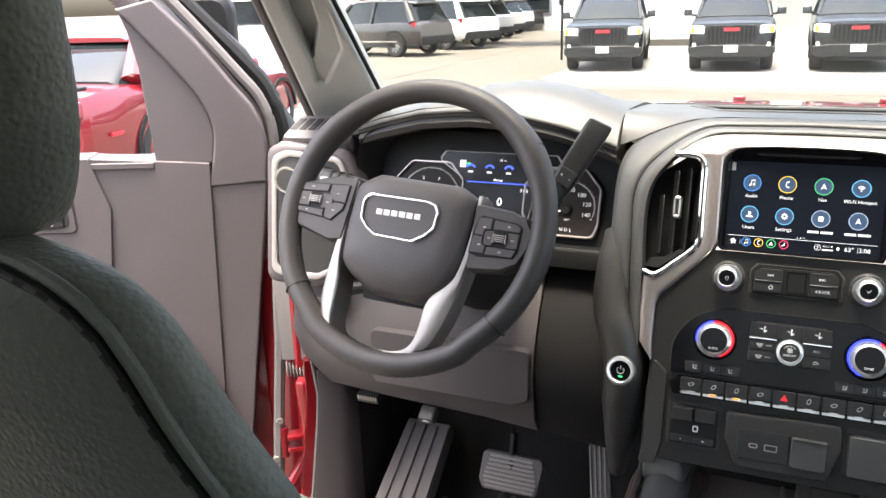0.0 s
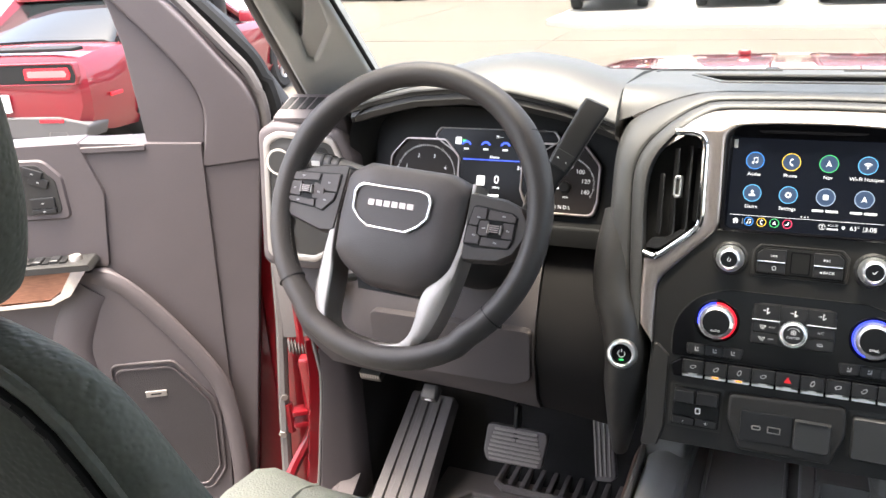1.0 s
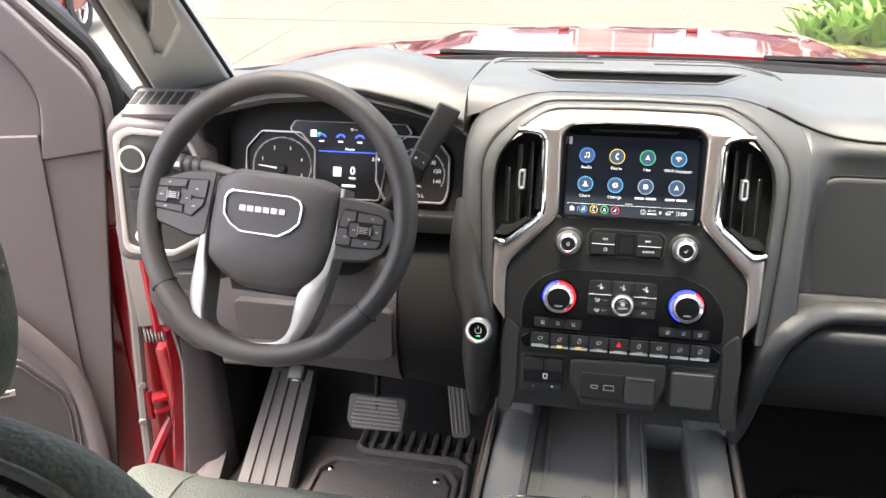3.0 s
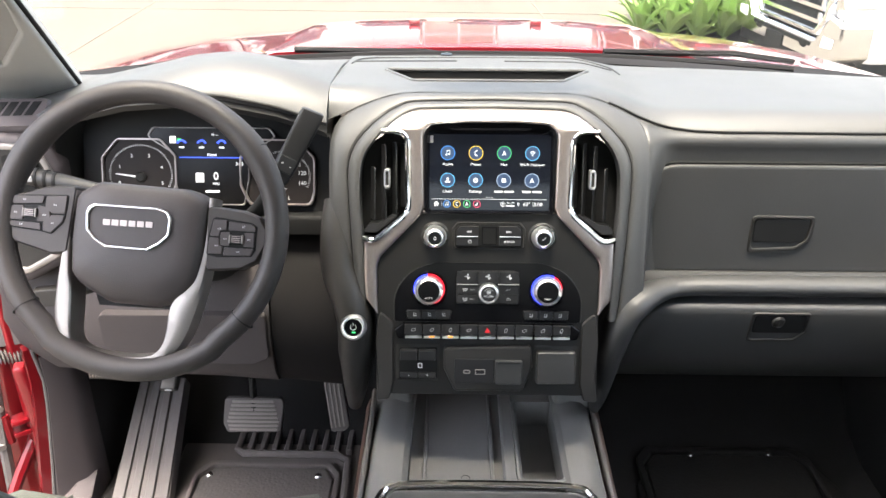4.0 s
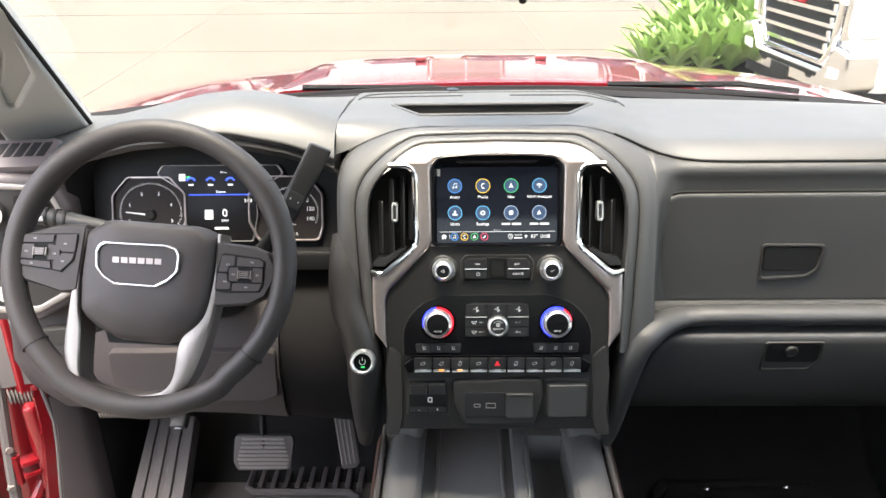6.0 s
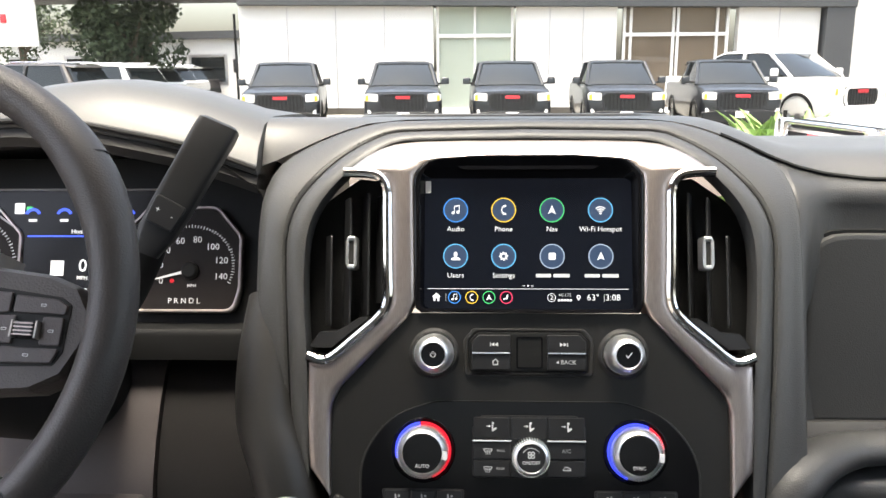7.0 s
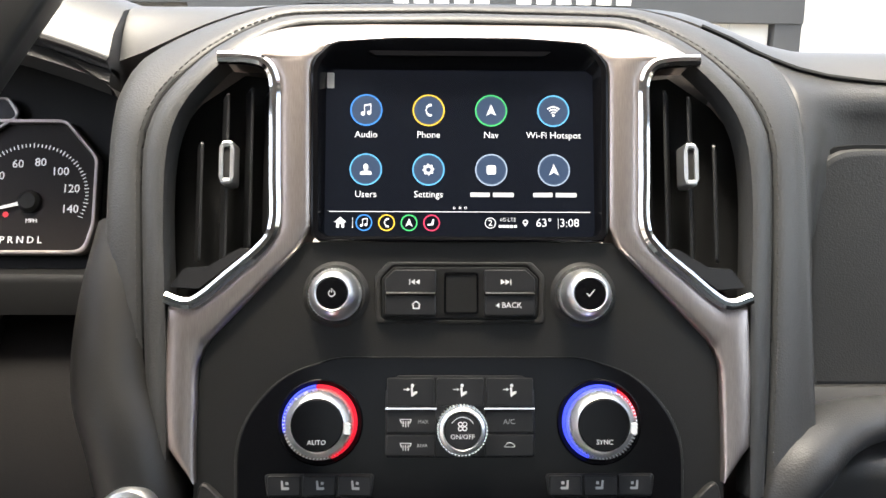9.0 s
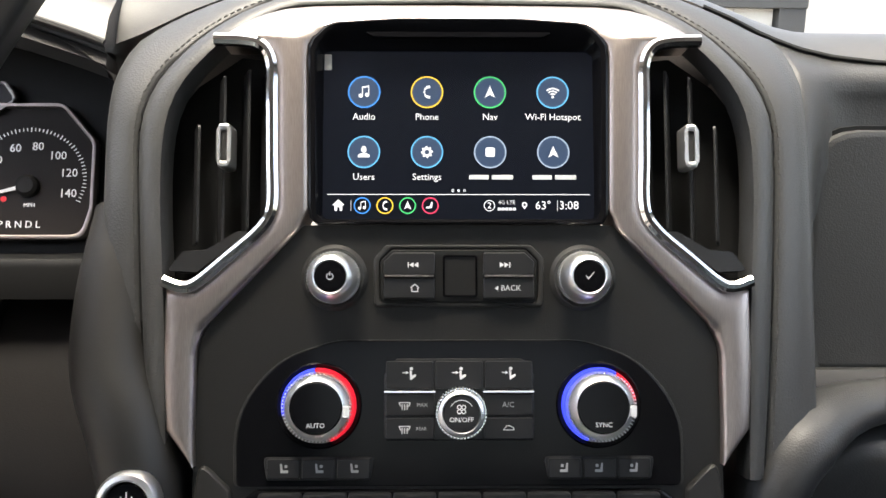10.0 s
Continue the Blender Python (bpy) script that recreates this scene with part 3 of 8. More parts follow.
    steps = [0.0, 0.05, 0.10, 0.17, 0.26, 0.38, 0.52, 0.68, 0.84]
    bm = bmesh.new()
    grid = []
    for c in cols:
        xf = warp(c, 0.07)
        yf, zf = along(EDGE, abs(xf))
        ys = [yf + (VENT[0] - yf) * t for t in steps] + [VENT[0], VENT[0] + 0.033, VENT[0] + 0.066, VENT[1], 0.27, 0.31, 0.36, 0.41, 0.47, 0.54, 0.62]
        yb = 0.62 - 0.30 * c * c
        col = []
        for y in ys:
            x = warp(c, y)
            t = min(1, (y - yf) / 0.045)
            z = zf + (sheet(x, y) - zf) * (1 - (1 - t) ** 2.2)
            col.append(bm.verts.new((x, y if y < 0.3 else 0.3 + (y - 0.3) * (yb - 0.3) / 0.32, z)))
        grid.append(col)
    for i in range(len(cols) - 1):
        for j in range(len(grid[0]) - 1):
            if abs(cols[i] + cols[i + 1]) / 2 < 0.15 and 9 <= j < 12:
                continue
            bm.faces.new((grid[i][j], grid[i + 1][j], grid[i + 1][j + 1], grid[i][j + 1]))
    for col in (grid[0], grid[-1]):  # ends of the sheet turn down
        low = [bm.verts.new((v.co.x, v.co.y, 1.30)) for v in col]
        for j in range(len(col) - 1):
            bm.faces.new((col[j], col[j + 1], low[j + 1], low[j]))
    part("top_sheet", bm, PAD, root, smooth=60)
    rim = [(-VENT[3], VENT[1]), (-VENT[2], VENT[0]), (VENT[2], VENT[0]), (VENT[3], VENT[1])]
    rim = [(p.x, p.y) for p in outline_round(rim, [0.006, 0.012, 0.012, 0.006], 4)]
    part("top_vent_rim", sweep([(x, y, sheet(x, y) - 0.0005) for x, y in rim], 0.0034, closed=True, n=8), PAD, root)
    part("top_vent_well", loft([[(x * k, (y - 0.19) * k + 0.19, z) for x, y in rim] for k, z in ((1.01, 1.468), (0.98, 1.452), (0.95, 1.440))], caps=False), PLASTIC, root)
    vent = part("top_vent_bed", loft([[(x, y, z) for x, y in rim] for z in (1.436, 1.441)]), BLACK, root)
    for y, z in ((0.165, 1.4600), (0.195, 1.4555), (0.220, 1.452)):
        w = along([(VENT[0], VENT[2]), (VENT[1], VENT[3])], y)[0] - 0.004
        part("top_vent_slat", block(pose(0, y, z, 24), (2 * w, 0.011, 0.003), 0.001), PLASTIC, vent)
    for x0, x1 in ((-0.235, -0.05), (0.036, 0.228)):
        pts = [(x0 + (x1 - x0) * k / 8, 0.338 - 0.25 * (x0 + (x1 - x0) * k / 8) ** 2) for k in range(9)]
        part("defrost_slot", sweep([(x, y, sheet(x, y) + 0.0002) for x, y in pts], 0.0035, n=6, squash=(1.0, 0.35)), BLACK, root)
    part("plateau_groove", sweep([(x, y, sheet(x, y) + 0.0004) for x, y in [(p[0], p[1]) for p in smooth_line([(-0.235, 0.30, 0), (-0.222, 0.362, 0), (-0.17, 0.385, 0), (0, 0.395, 0), (0.17, 0.385, 0), (0.225, 0.362, 0), (0.238, 0.30, 0)], 6)]], 0.0016, n=6), PLASTIC, root)
    part("sun_sensor", lathe([(0, 0.004), (0.011, 0.003), (0.013, 0)], plane_frame((-0.07, 0.46, 1.441), (1, 0, 0), (0, 1, 0)), 20), GLOSS, root)

    # darker than LEATHER: the passenger side's shade is put into this vinyl's colour
    SHADEDVINYL = mat("shaded_moulded_vinyl", (0.041, 0.041, 0.041), 0.46, grain=0.08, bump=0.2, bump_scale=900, voronoi=True)
    # passenger's fascia below the crease, carrying on from the stack's bolster, with a cove over the upper door
    secs = []
    LEAN = [(1.188, -0.0405), (1.236, -0.0261), (1.322, -0.0003), (1.389, 0.0226), (1.411, 0.0356), (1.433, 0.0548)]
    for x in (0.204, 0.220, 0.232, 0.2385, 0.241, 0.244, 0.248, 0.253, 0.262, 0.275, 0.29, 0.33, 0.40, 0.55, 0.70, 0.84):
        k = min(1, max(0, (x - 0.2385) / 0.040))
        k = k * k * (3 - 2 * k)
        c = min(1, max(0, (x - 0.245) / 0.05))
        yf, zf = along(EDGE, x)
        row = [(yf + 0.02, zf - 0.004), (yf + 0.001, zf - 0.0012)]
        for z, flat in ((1.4135, 0.050), (1.406, 0.046), (1.398, 0.046 + 0.002 * c), (1.390, 0.045 + 0.003 * c), (1.380, 0.043 + 0.006 * c), (1.36, 0.038 + 0.009 * c), (1.30, 0.030 + 0.012 * c), (1.24, 0.022 + 0.014 * c), (1.185, 0.016 + 0.014 * c)):
            kk = min(1, k * (1 + 6 * max(0, 1.36 - z) / 0.17))
            y = along(LEAN, z)[0] * (1 - kk) + flat * kk + (0.007 if x < 0.235 else 0)
            row.append((min(y, yf), min(z, zf - 0.004 - (1.4135 - z) * 0.6)))
        secs.append([(x, y, z) for y, z in row] + [(x, 0.12, 1.18), (x, 0.12, 1.40)])
    part("passenger_fascia", loft(secs), SHADEDVINYL, root, smooth=60)
    line = [0.180 + 0.660 * k / 64 for k in range(65)]
    part("crease_welt", sweep([(x, along(EDGE, x)[0] + 0.0005, along(EDGE, x)[1] + 0.0002) for x in line], 0.0019, n=6), BLACK, root)
    gm = plane_frame((0, 0.030, 1.288), (1, 0, 0), (0, 0.05, 1)) @ Matrix.Diagonal((1.026, 1.026, 1, 1))
    upper = part("upper_glove_door", prism(outline_round([(0.252, -0.088), (0.84, -0.088), (0.84, 0.084), (0.248, 0.084)], [0.012, 0.01, 0.01, 0.032]), gm, -0.03, 0.001, 0.004), SHADEDVINYL, root)
    part("door_gap", prism(outline_round([(0.2490, -0.091), (0.84, -0.091), (0.84, 0.0868), (0.2450, 0.0868)], [0.014, 0.01, 0.01, 0.034]), gm, -0.03, -0.0055), BLACK, upper)
    hol = [(0.401, 0.007), (0.497, 0.006), (0.492, -0.034), (0.475, -0.050), (0.400, -0.055)]
    part("handle_rim", prism(outline_round(hol, 0.008), gm, -0.004, 0.0045, 0.002, hole=outline_round([(0.4045, 0.002), (0.491, 0.001), (0.4865, -0.032), (0.472, -0.044), (0.4045, -0.048)], 0.007)), PLASTIC, upper)
    part("handle_paddle", prism(outline_round([(0.406, 0.001), (0.490, 0.0), (0.486, -0.031), (0.480, -0.037), (0.406, -0.037)], 0.006), gm, -0.004, 0.0032, 0.001), BLACK, upper, "recessed black latch handle")
    # rolled ledge that turns down beside the console
    path = smooth_line([(0.84, -0.004, 1.189), (0.55, -0.004, 1.189), (0.36, -0.004, 1.189), (0.31, -0.005, 1.187), (0.276, -0.012, 1.185), (0.243, -0.028, 1.178), (0.214, -0.041, 1.155), (0.198, -0.043, 1.10), (0.192, -0.043, 1.05), (0.188, -0.036, 1.0), (0.186, -0.022, 0.965)], 8)
    rad = [along([(0.965, 0.010), (1.0, 0.014), (1.05, 0.019), (1.10, 0.0245), (1.145, 0.0260), (1.170, 0.0245), (1.180, 0.0205), (1.187, 0.0157)], p.z)[0] if p.x < 0.29 else 0.0155 for p in path]
    part("ledge_roll", sweep(path, rad, n=22, up=(0, -1, 0.01), squash=(0.95, 1.35)), SHADEDVINYL, root)
    secs = []
    for x in (0.205, 0.24, 0.30, 0.5, 0.84):
        secs.append([(x, 0.25, 1.20), (x, 0.02, 1.20), (x, 0.004, 1.185), (x, -0.010, 1.12), (x, 0.008, 1.06), (x, 0.034, 1.01), (x, 0.075, 0.975), (x, 0.11, 0.955), (x, 0.25, 0.955)])
    part("lower_body", loft(secs), PLASTIC, root)
    lm = plane_frame((0, -0.024, 1.13), (1, 0, 0), (0, -0.12, 1))
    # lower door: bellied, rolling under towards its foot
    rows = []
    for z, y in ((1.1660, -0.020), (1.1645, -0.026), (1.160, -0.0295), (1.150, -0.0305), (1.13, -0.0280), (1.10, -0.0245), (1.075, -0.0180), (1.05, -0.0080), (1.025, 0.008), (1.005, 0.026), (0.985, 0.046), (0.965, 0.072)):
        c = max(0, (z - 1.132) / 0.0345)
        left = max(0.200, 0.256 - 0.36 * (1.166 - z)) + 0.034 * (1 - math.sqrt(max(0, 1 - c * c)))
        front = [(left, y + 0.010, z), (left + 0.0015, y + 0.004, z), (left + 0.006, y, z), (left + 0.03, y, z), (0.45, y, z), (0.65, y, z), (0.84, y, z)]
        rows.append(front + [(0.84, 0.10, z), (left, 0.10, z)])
    lower = part("lower_glove_door", loft(rows), SHADEDVINYL, root, smooth=50)
    hol = [(0.417, 0.026), (0.508, 0.026), (0.509, -0.012), (0.492, -0.030), (0.414, -0.031)]
    part("latch_rim", prism(outline_round(hol, 0.007), lm, -0.002, 0.0065, 0.002, hole=outline_round([(0.421, 0.022), (0.503, 0.022), (0.504, -0.010), (0.489, -0.025), (0.419, -0.026)], 0.006)), PLASTIC, lower)
    part("latch_paddle", prism(outline_round([(0.422, 0.021), (0.502, 0.021), (0.503, -0.008), (0.497, -0.013), (0.421, -0.013)], 0.005), lm, 0, 0.0055, 0.001), BLACK, lower)
    part("key_lock", lathe([(0, 0.009), (0.0075, 0.009), (0.0085, 0.0075), (0.0095, 0.0085), (0.0105, 0.006), (0.0105, 0)], at(lm, 0.459, 0.009), 24), PLASTIC, lower, "round key lock")
    part("key_slot", prism(rect(0, 0, 0.0018, 0.007, 0.0005), at(lm, 0.459, 0.009), 0.008, 0.0096), CHROME, lower)

    # driver's lower knee panel and dash end
    KNEE = mat("knee_panel_plastic", (0.062, 0.054, 0.054), 0.55, grain=0.06, bump=0.15, bump_scale=900, spec=0.2)
    # dark trim beside the column; its colour also holds the shade under the dash
    DARKKNEE = mat("dark_shaded_trim", (0.013, 0.012, 0.012), 0.6, grain=0.08, bump=0.15, bump_scale=900, spec=0.12)
    for name, skin, out, stations in (("knee_panel", KNEE, 0.0, ((-0.82, 1.03), (-0.80, 1.00), (-0.74, 0.985), (-0.60, 0.98), (-0.45, 0.975), (-0.353, 0.967))), ("column_side_panel", DARKKNEE, 0.006, ((-0.351, 0.967), (-0.33, 0.965), (-0.24, 0.955), (-0.215, 0.955)))):
        secs = []
        for x, zb in stations:
            e = 0.05 * max(0, (-0.70 - x) / 0.12) ** 2 + out
            secs.append([(x, 0.30, 1.255), (x, 0.105 + e, 1.253), (x, 0.085 + e, 1.246), (x, 0.066 + e, 1.230), (x, 0.046 + e, 1.205), (x, 0.028 + e, 1.175), (x, 0.010 + e, 1.135), (x, -0.004 + e, 1.08), (x, 0.008 + e, zb + 0.035), (x, 0.03 + e, zb + 0.006), (x, 0.06 + e, zb), (x, 0.30, zb)])
        part(name, loft(secs), skin, root)
    km = plane_frame((0, -0.006, 1.07), (1, 0, 0), (0, 0.0, 1))
    part("column_skirt", prism(outline_round([(-0.63, -0.040), (-0.385, -0.040), (-0.358, -0.028), (-0.356, 0.055), (-0.63, 0.055)], 0.012), km, -0.03, 0.002, 0.002), KNEE, root)
    part("diagnostic_port", prism(rect(-0.685, 0, 0.042, 0.016, 0.002), plane_frame((0, 0.075, 0.955), (1, 0, 0), (0, -0.3, 1)), -0.01, 0.012, 0.001), PLASTIC, root, "diagnostic port under the knee panel")
    for k in range(8):
        part("port_pin", block(pose(-0.702 + 0.005 * k, 0.062, 0.955), (0.002, 0.002, 0.008)), SILVER, root)
    part("hood_release", prism(outline_round([(-0.560, -0.008), (-0.525, -0.008), (-0.529, 0.008), (-0.556, 0.008)], 0.006), plane_frame((0, 0.02, 0.972), (1, 0, 0), (0, -0.6, 1)), -0.01, 0.014, 0.004), PLASTIC, root, "hood release lever")
    part("release_icon", prism(outline_round([(-0.550, -0.002), (-0.535, -0.002), (-0.539, 0.003), (-0.546, 0.003)], 0.003), plane_frame((0, 0.02, 0.972), (1, 0, 0), (0, -0.6, 1)), 0.013, 0.0148), mat("white_mark", (0.8, 0.8, 0.8), 0.5), root)
    return root


dashboard()


def binnacle():
    root = empty("instrument_cluster", "black instrument cluster with two round gauges and a lit display", "instrument cluster", at=(-0.45, 0.1, 1.28))
    ol = smooth_line([(-0.672, 1.265), (-0.668, 1.36), (-0.655, 1.425), (-0.61, 1.454), (-0.54, 1.468), (-0.46, 1.473), (-0.38, 1.468), (-0.31, 1.449), (-0.26, 1.425), (-0.236, 1.39), (-0.234, 1.265)], 5)
    secs = []
    for y, s in ((0.045, 1.0), (0.07, 0.985), (0.115, 0.93), (0.13, 0.90)):
        secs.append([(-0.45 + (x + 0.45) * s, y, 1.27 + (z - 1.27) * s) for x, z in [(p[0], p[1]) for p in ol]])
    bm = bmesh.new()
    add_loft(bm, secs, closed=False)
    part("shroud", bm, PLASTIC, root)
    c = plane_frame((-0.44, 0.090, 1.345), (1, 0, 0), (0, 0.34, 0.94))
    part("back_panel", prism(rect(0.0, 0.01, 0.42, 0.17, 0.03), c, -0.02, -0.004), BLACK, root)
    dial = mat("dial_face", (0.022, 0.018, 0.017), 0.5, spread=0.1, spec=0.15)
    HAZARD_LENS = mat("lit_red_lamp", (0.6, 0.02, 0.03), 0.4, emit=(1, 0.03, 0.05), power=0.06)
    mark = mat("lit_white_marking", (0.8, 0.8, 0.8), 0.5, emit=(1, 1, 1), power=0.05)
    for nm, cu, sgn, words in (("tachometer", -0.116, 1, ("0", "1", "2", "3", "4", "5")), ("speedometer", 0.104, -1, ("0", "20", "40", "60", "80", "100", "120", "140"))):
        ol = outline_round([(-0.056, -0.062), (0.045, -0.062), (0.060, -0.03), (0.060, 0.016), (0.034, 0.044), (-0.036, 0.044), (-0.062, 0.014), (-0.062, -0.04)], 0.012)
        ol = [(cu + sgn * u, v) for u, v in ol]
        g = part(nm, prism(ol, c, -0.004, 0.001), dial, root)
        part("bezel", prism(ol, c, -0.002, 0.007, 0.002, hole=[(cu + (p[0] - cu) * 0.94, p[1] * 0.94) for p in ol]), SATIN, g, "thin satin gauge rim")
        n = len(words)
        gx, gy = (cu, -0.016) if sgn > 0 else (cu + 0.009, -0.018)  # the pivot
        rn, rt, nh = (0.037, 0.050, 0.0055) if sgn > 0 else (0.0320, 0.0430, 0.0066)
        for k, wd in enumerate(words):
            a = radians(200 - 220 * k / (n - 1)) if sgn > 0 else radians(205 - 31.5 * k)
            part("numeral", lettering(wd, at(c, gx + rn * math.cos(a), rn * 0.92 * math.sin(a) + gy, 0.0016), nh), mark, g)
        for k in range(57):
            a = radians(205 - 230 * k / 56)
            part("tick", prism(rect(0, 0, 0.0036 if k % 4 == 0 else 0.0024, 0.0006, 0), at(c, gx + rt * math.cos(a), rt * 0.92 * math.sin(a) + gy + 0.003, 0) @ pose(0, 0, 0, 0, 0, math.degrees(a)), 0.001, 0.0016), mark, g)
        part("hub", lathe([(0, 0.006), (0.006, 0.006), (0.0085, 0.004), (0.009, 0.001)], at(c, gx, gy - 0.002), 20), BLACK, g)
        ang = 173 if sgn > 0 else 194
        part("needle", prism([(0.004, -0.0014), (0.004, 0.0014), (0.040, 0.0006), (0.040, -0.0006)], at(c, gx, gy - 0.002) @ pose(0, 0, 0, 0, 0, ang), 0.003, 0.0042), mark, g, "white gauge needle")
        part("caption", lettering("MPH" if sgn < 0 else "RPM", at(c, gx + 0.002, gy - 0.017, 0.0016), 0.0032), mark, g)
        if sgn < 0:
            part("warning_lamp", lathe([(0, 0.0006), (0.0022, 0.0006), (0.0022, 0)], at(c, gx - 0.018, gy - 0.012, 0.001), 12), HAZARD_LENS, g, "red warning lamp")
            part("gear_letters", lettering("P R N D L", at(c, cu + 0.004, -0.050, 0.0016), 0.0055), mark, g)
    ol = outline_round([(-0.052, -0.062), (0.052, -0.062), (0.06, -0.02), (0.060, 0.02), (0.104, 0.048), (0.094, 0.062), (-0.094, 0.062), (-0.104, 0.048), (-0.060, 0.02), (-0.06, -0.02)], 0.006)
    scr = part("driver_display", prism(ol, c, -0.002, 0.004), mat("display_black", (0.006, 0.0055, 0.0055), 0.25, spread=0, spec=0.2), root)
    part("display_rim", prism(ol, c, 0.0, 0.0065, 0.001, hole=[(p[0] * 0.97, p[1] * 0.97) for p in ol]), SILVER, scr)
    blue = mat("lit_blue", (0.02, 0.05, 0.5), 0.4, emit=(0.05, 0.12, 1.0), power=0.22)
    white = mat("lit_white", (0.8, 0.8, 0.8), 0.4, emit=(0.95, 0.97, 1.0), power=0.15)
    part("display_bar", prism(rect(0, 0.014, 0.104, 0.0015, 0), c, 0.003, 0.0048), blue, scr)
    for k in range(4):
        u = -0.048 + 0.032 * k
        part("mini_gauge", lathe([(0.0055, 0), (0.0055, 0.0006), (0.0085, 0.0006), (0.0085, 0)], at(c, u, 0.034, 0.0044), 16, arc=(20, 160)), blue, scr)
        part("mini_label", prism(rect(u, 0.030, 0.008, 0.0025, 0), c, 0.004, 0.0047), white, scr)
    part("title", lettering("Home", at(c, 0, 0.0185, 0.0046), 0.0045), white, scr)
    part("clock", lettering("3:08", at(c, 0.044, 0.004, 0.0046), 0.0055), white, scr)
    part("speed_digit", lettering("0", at(c, 0.006, -0.016, 0.0046), 0.013), white, scr)
    part("speed_unit", lettering("MPH", at(c, 0.006, -0.028, 0.0046), 0.004), white, scr)
    part("sign_square", prism(rect(-0.020, -0.018, 0.013, 0.015, 0.001), c, 0.004, 0.0047), white, scr)
    part("corner_mark", prism(rect(-0.062, 0.042, 0.010, 0.011, 0.001), c, 0.004, 0.0047), white, scr)
    part("compass", lettering("N ---", at(c, 0.006, 0.050, 0.0046), 0.004), white, scr)
    part("range_text", prism(rect(0.0, -0.040, 0.022, 0.0035, 0), c, 0.004, 0.0046), white, scr)
    part("green_lamp", prism(rect(-0.052, 0.042, 0.006, 0.004, 0.001), c, 0.004, 0.0047), mat("lit_green", (0.02, 0.4, 0.1), 0.4, emit=(0.05, 0.9, 0.2), power=0.12), scr)
    # filler under the gauges
    part("lower_trim", block(pose(-0.45, 0.10, 1.262, 0, 0, 0), (0.43, 0.11, 0.03), 0.006), BLACK, root)
    return root


binnacle()


def side_vent():
    """Outer dash end: chrome-ringed vent with the light switch, and the slotted window vent above it."""
    root = empty("dash_end_vent", "dash end with a chrome ring around vent and light switch", "air vent", at=(-0.74, 0, 1.2))
    m = plane_frame((-0.725, 0.01, 1.31), (0.985, 0.17, 0), (0, 0.12, 1))
    ol = outline_round([(-0.083, -0.105), (0.0, -0.112), (0.055, -0.085), (0.062, 0.05), (0.045, 0.092), (-0.05, 0.102), (-0.075, 0.092)], 0.02)
    part("housing", prism([(p[0] * 1.16, p[1] * 1.14) for p in ol], m, -0.10, 0.004, 0.012, seg=3), DOORSKIN, root)
    part("chrome_ring", prism([(p[0] * 1.0, p[1] * 1.0) for p in ol], m, -0.004, 0.009, 0.003, hole=[(p[0] * 0.87, p[1] * 0.90) for p in ol]), SILVER, root, "satin chrome surround")
    part("panel", prism([(p[0] * 0.87, p[1] * 0.90) for p in ol], m, -0.01, 0.0052), PLASTIC, root)
    part("light_switch", lathe([(0, 0.022), (0.017, 0.022), (0.020, 0.018), (0.020, 0.006), (0.023, 0.004)], at(m, -0.043, 0.055), 28), PLASTIC, root, "round light switch")
    part("switch_ring", lathe([(0.018, 0.0215), (0.0215, 0.0215), (0.0225, 0.017), (0.0215, 0.006)], at(m, -0.043, 0.055), 28), CHROME, root)
    part("vent_mouth", prism(outline_round([(-0.008, -0.03), (0.045, -0.03), (0.045, 0.05), (0.03, 0.075), (-0.008, 0.08)], 0.008), m, 0.0, 0.006), BLACK, root)
    for k in range(4):
        part("vent_slat", block(at(m, 0.019, -0.015 + 0.025 * k, 0.007) @ pose(0, 0, 0, 30, 0, 0), (0.048, 0.012, 0.002), 0.0006), BLACK, root)
    for k in range(4):
        part("lamp_button", prism(rect(-0.045, 0.015 - 0.019 * k, 0.030, 0.016, 0.002), m, 0.004, 0.0075, 0.001), BUTTON, root)
    part("thumb_wheel", lathe([(0, 0.012), (0.013, 0.012), (0.014, 0.008), (0.014, 0)], at(m, -0.045, -0.075), 24), CHROME, root)
    v = plane_frame((-0.735, 0.055, 1.447), (1, 0.10, 0), (0.05, 0.8, 0.55))
    part("window_vent", prism(outline_round([(-0.066, -0.036), (0.060, -0.036), (0.066, 0.024), (-0.046, 0.026)], 0.012), v, -0.05, 0.0, 0.008, seg=3), DOORSKIN, root)
    for k in range(6):
        part("window_vent_slot", prism([(-0.052 + 0.0165 * k, -0.012), (-0.040 + 0.0165 * k, -0.012), (-0.030 + 0.0165 * k, 0.014), (-0.042 + 0.0165 * k, 0.014)], v, -0.004, 0.0008), BLACK, root)
    part("tilt_lever", prism(rect(0.02, -0.155, 0.045, 0.03, 0.006), m, -0.01, 0.010, 0.003), PLASTIC, root)
    return root


side_vent()


# ---- centre stack ----
LIT = mat("lit_symbol_white", (0.75, 0.75, 0.75), 0.5, emit=(1, 1, 1), power=0.02)
DIM = mat("printed_grey_symbol", (0.45, 0.45, 0.45), 0.6)
AMBER = mat("lit_amber", (0.6, 0.25, 0.02), 0.4, emit=(1.0, 0.24, 0.01), power=0.26)
REDLIT = mat("lit_red_ring", (0.5, 0.01, 0.02), 0.4, emit=(1.0, 0.02, 0.05), power=0.10)
BLUELIT = mat("lit_blue_ring", (0.02, 0.03, 0.6), 0.4, emit=(0.05, 0.08, 1.0), power=0.20)
HAZARD = mat("red_symbol", (0.6, 0.02, 0.03), 0.5, emit=(1, 0.03, 0.04), power=0.03)

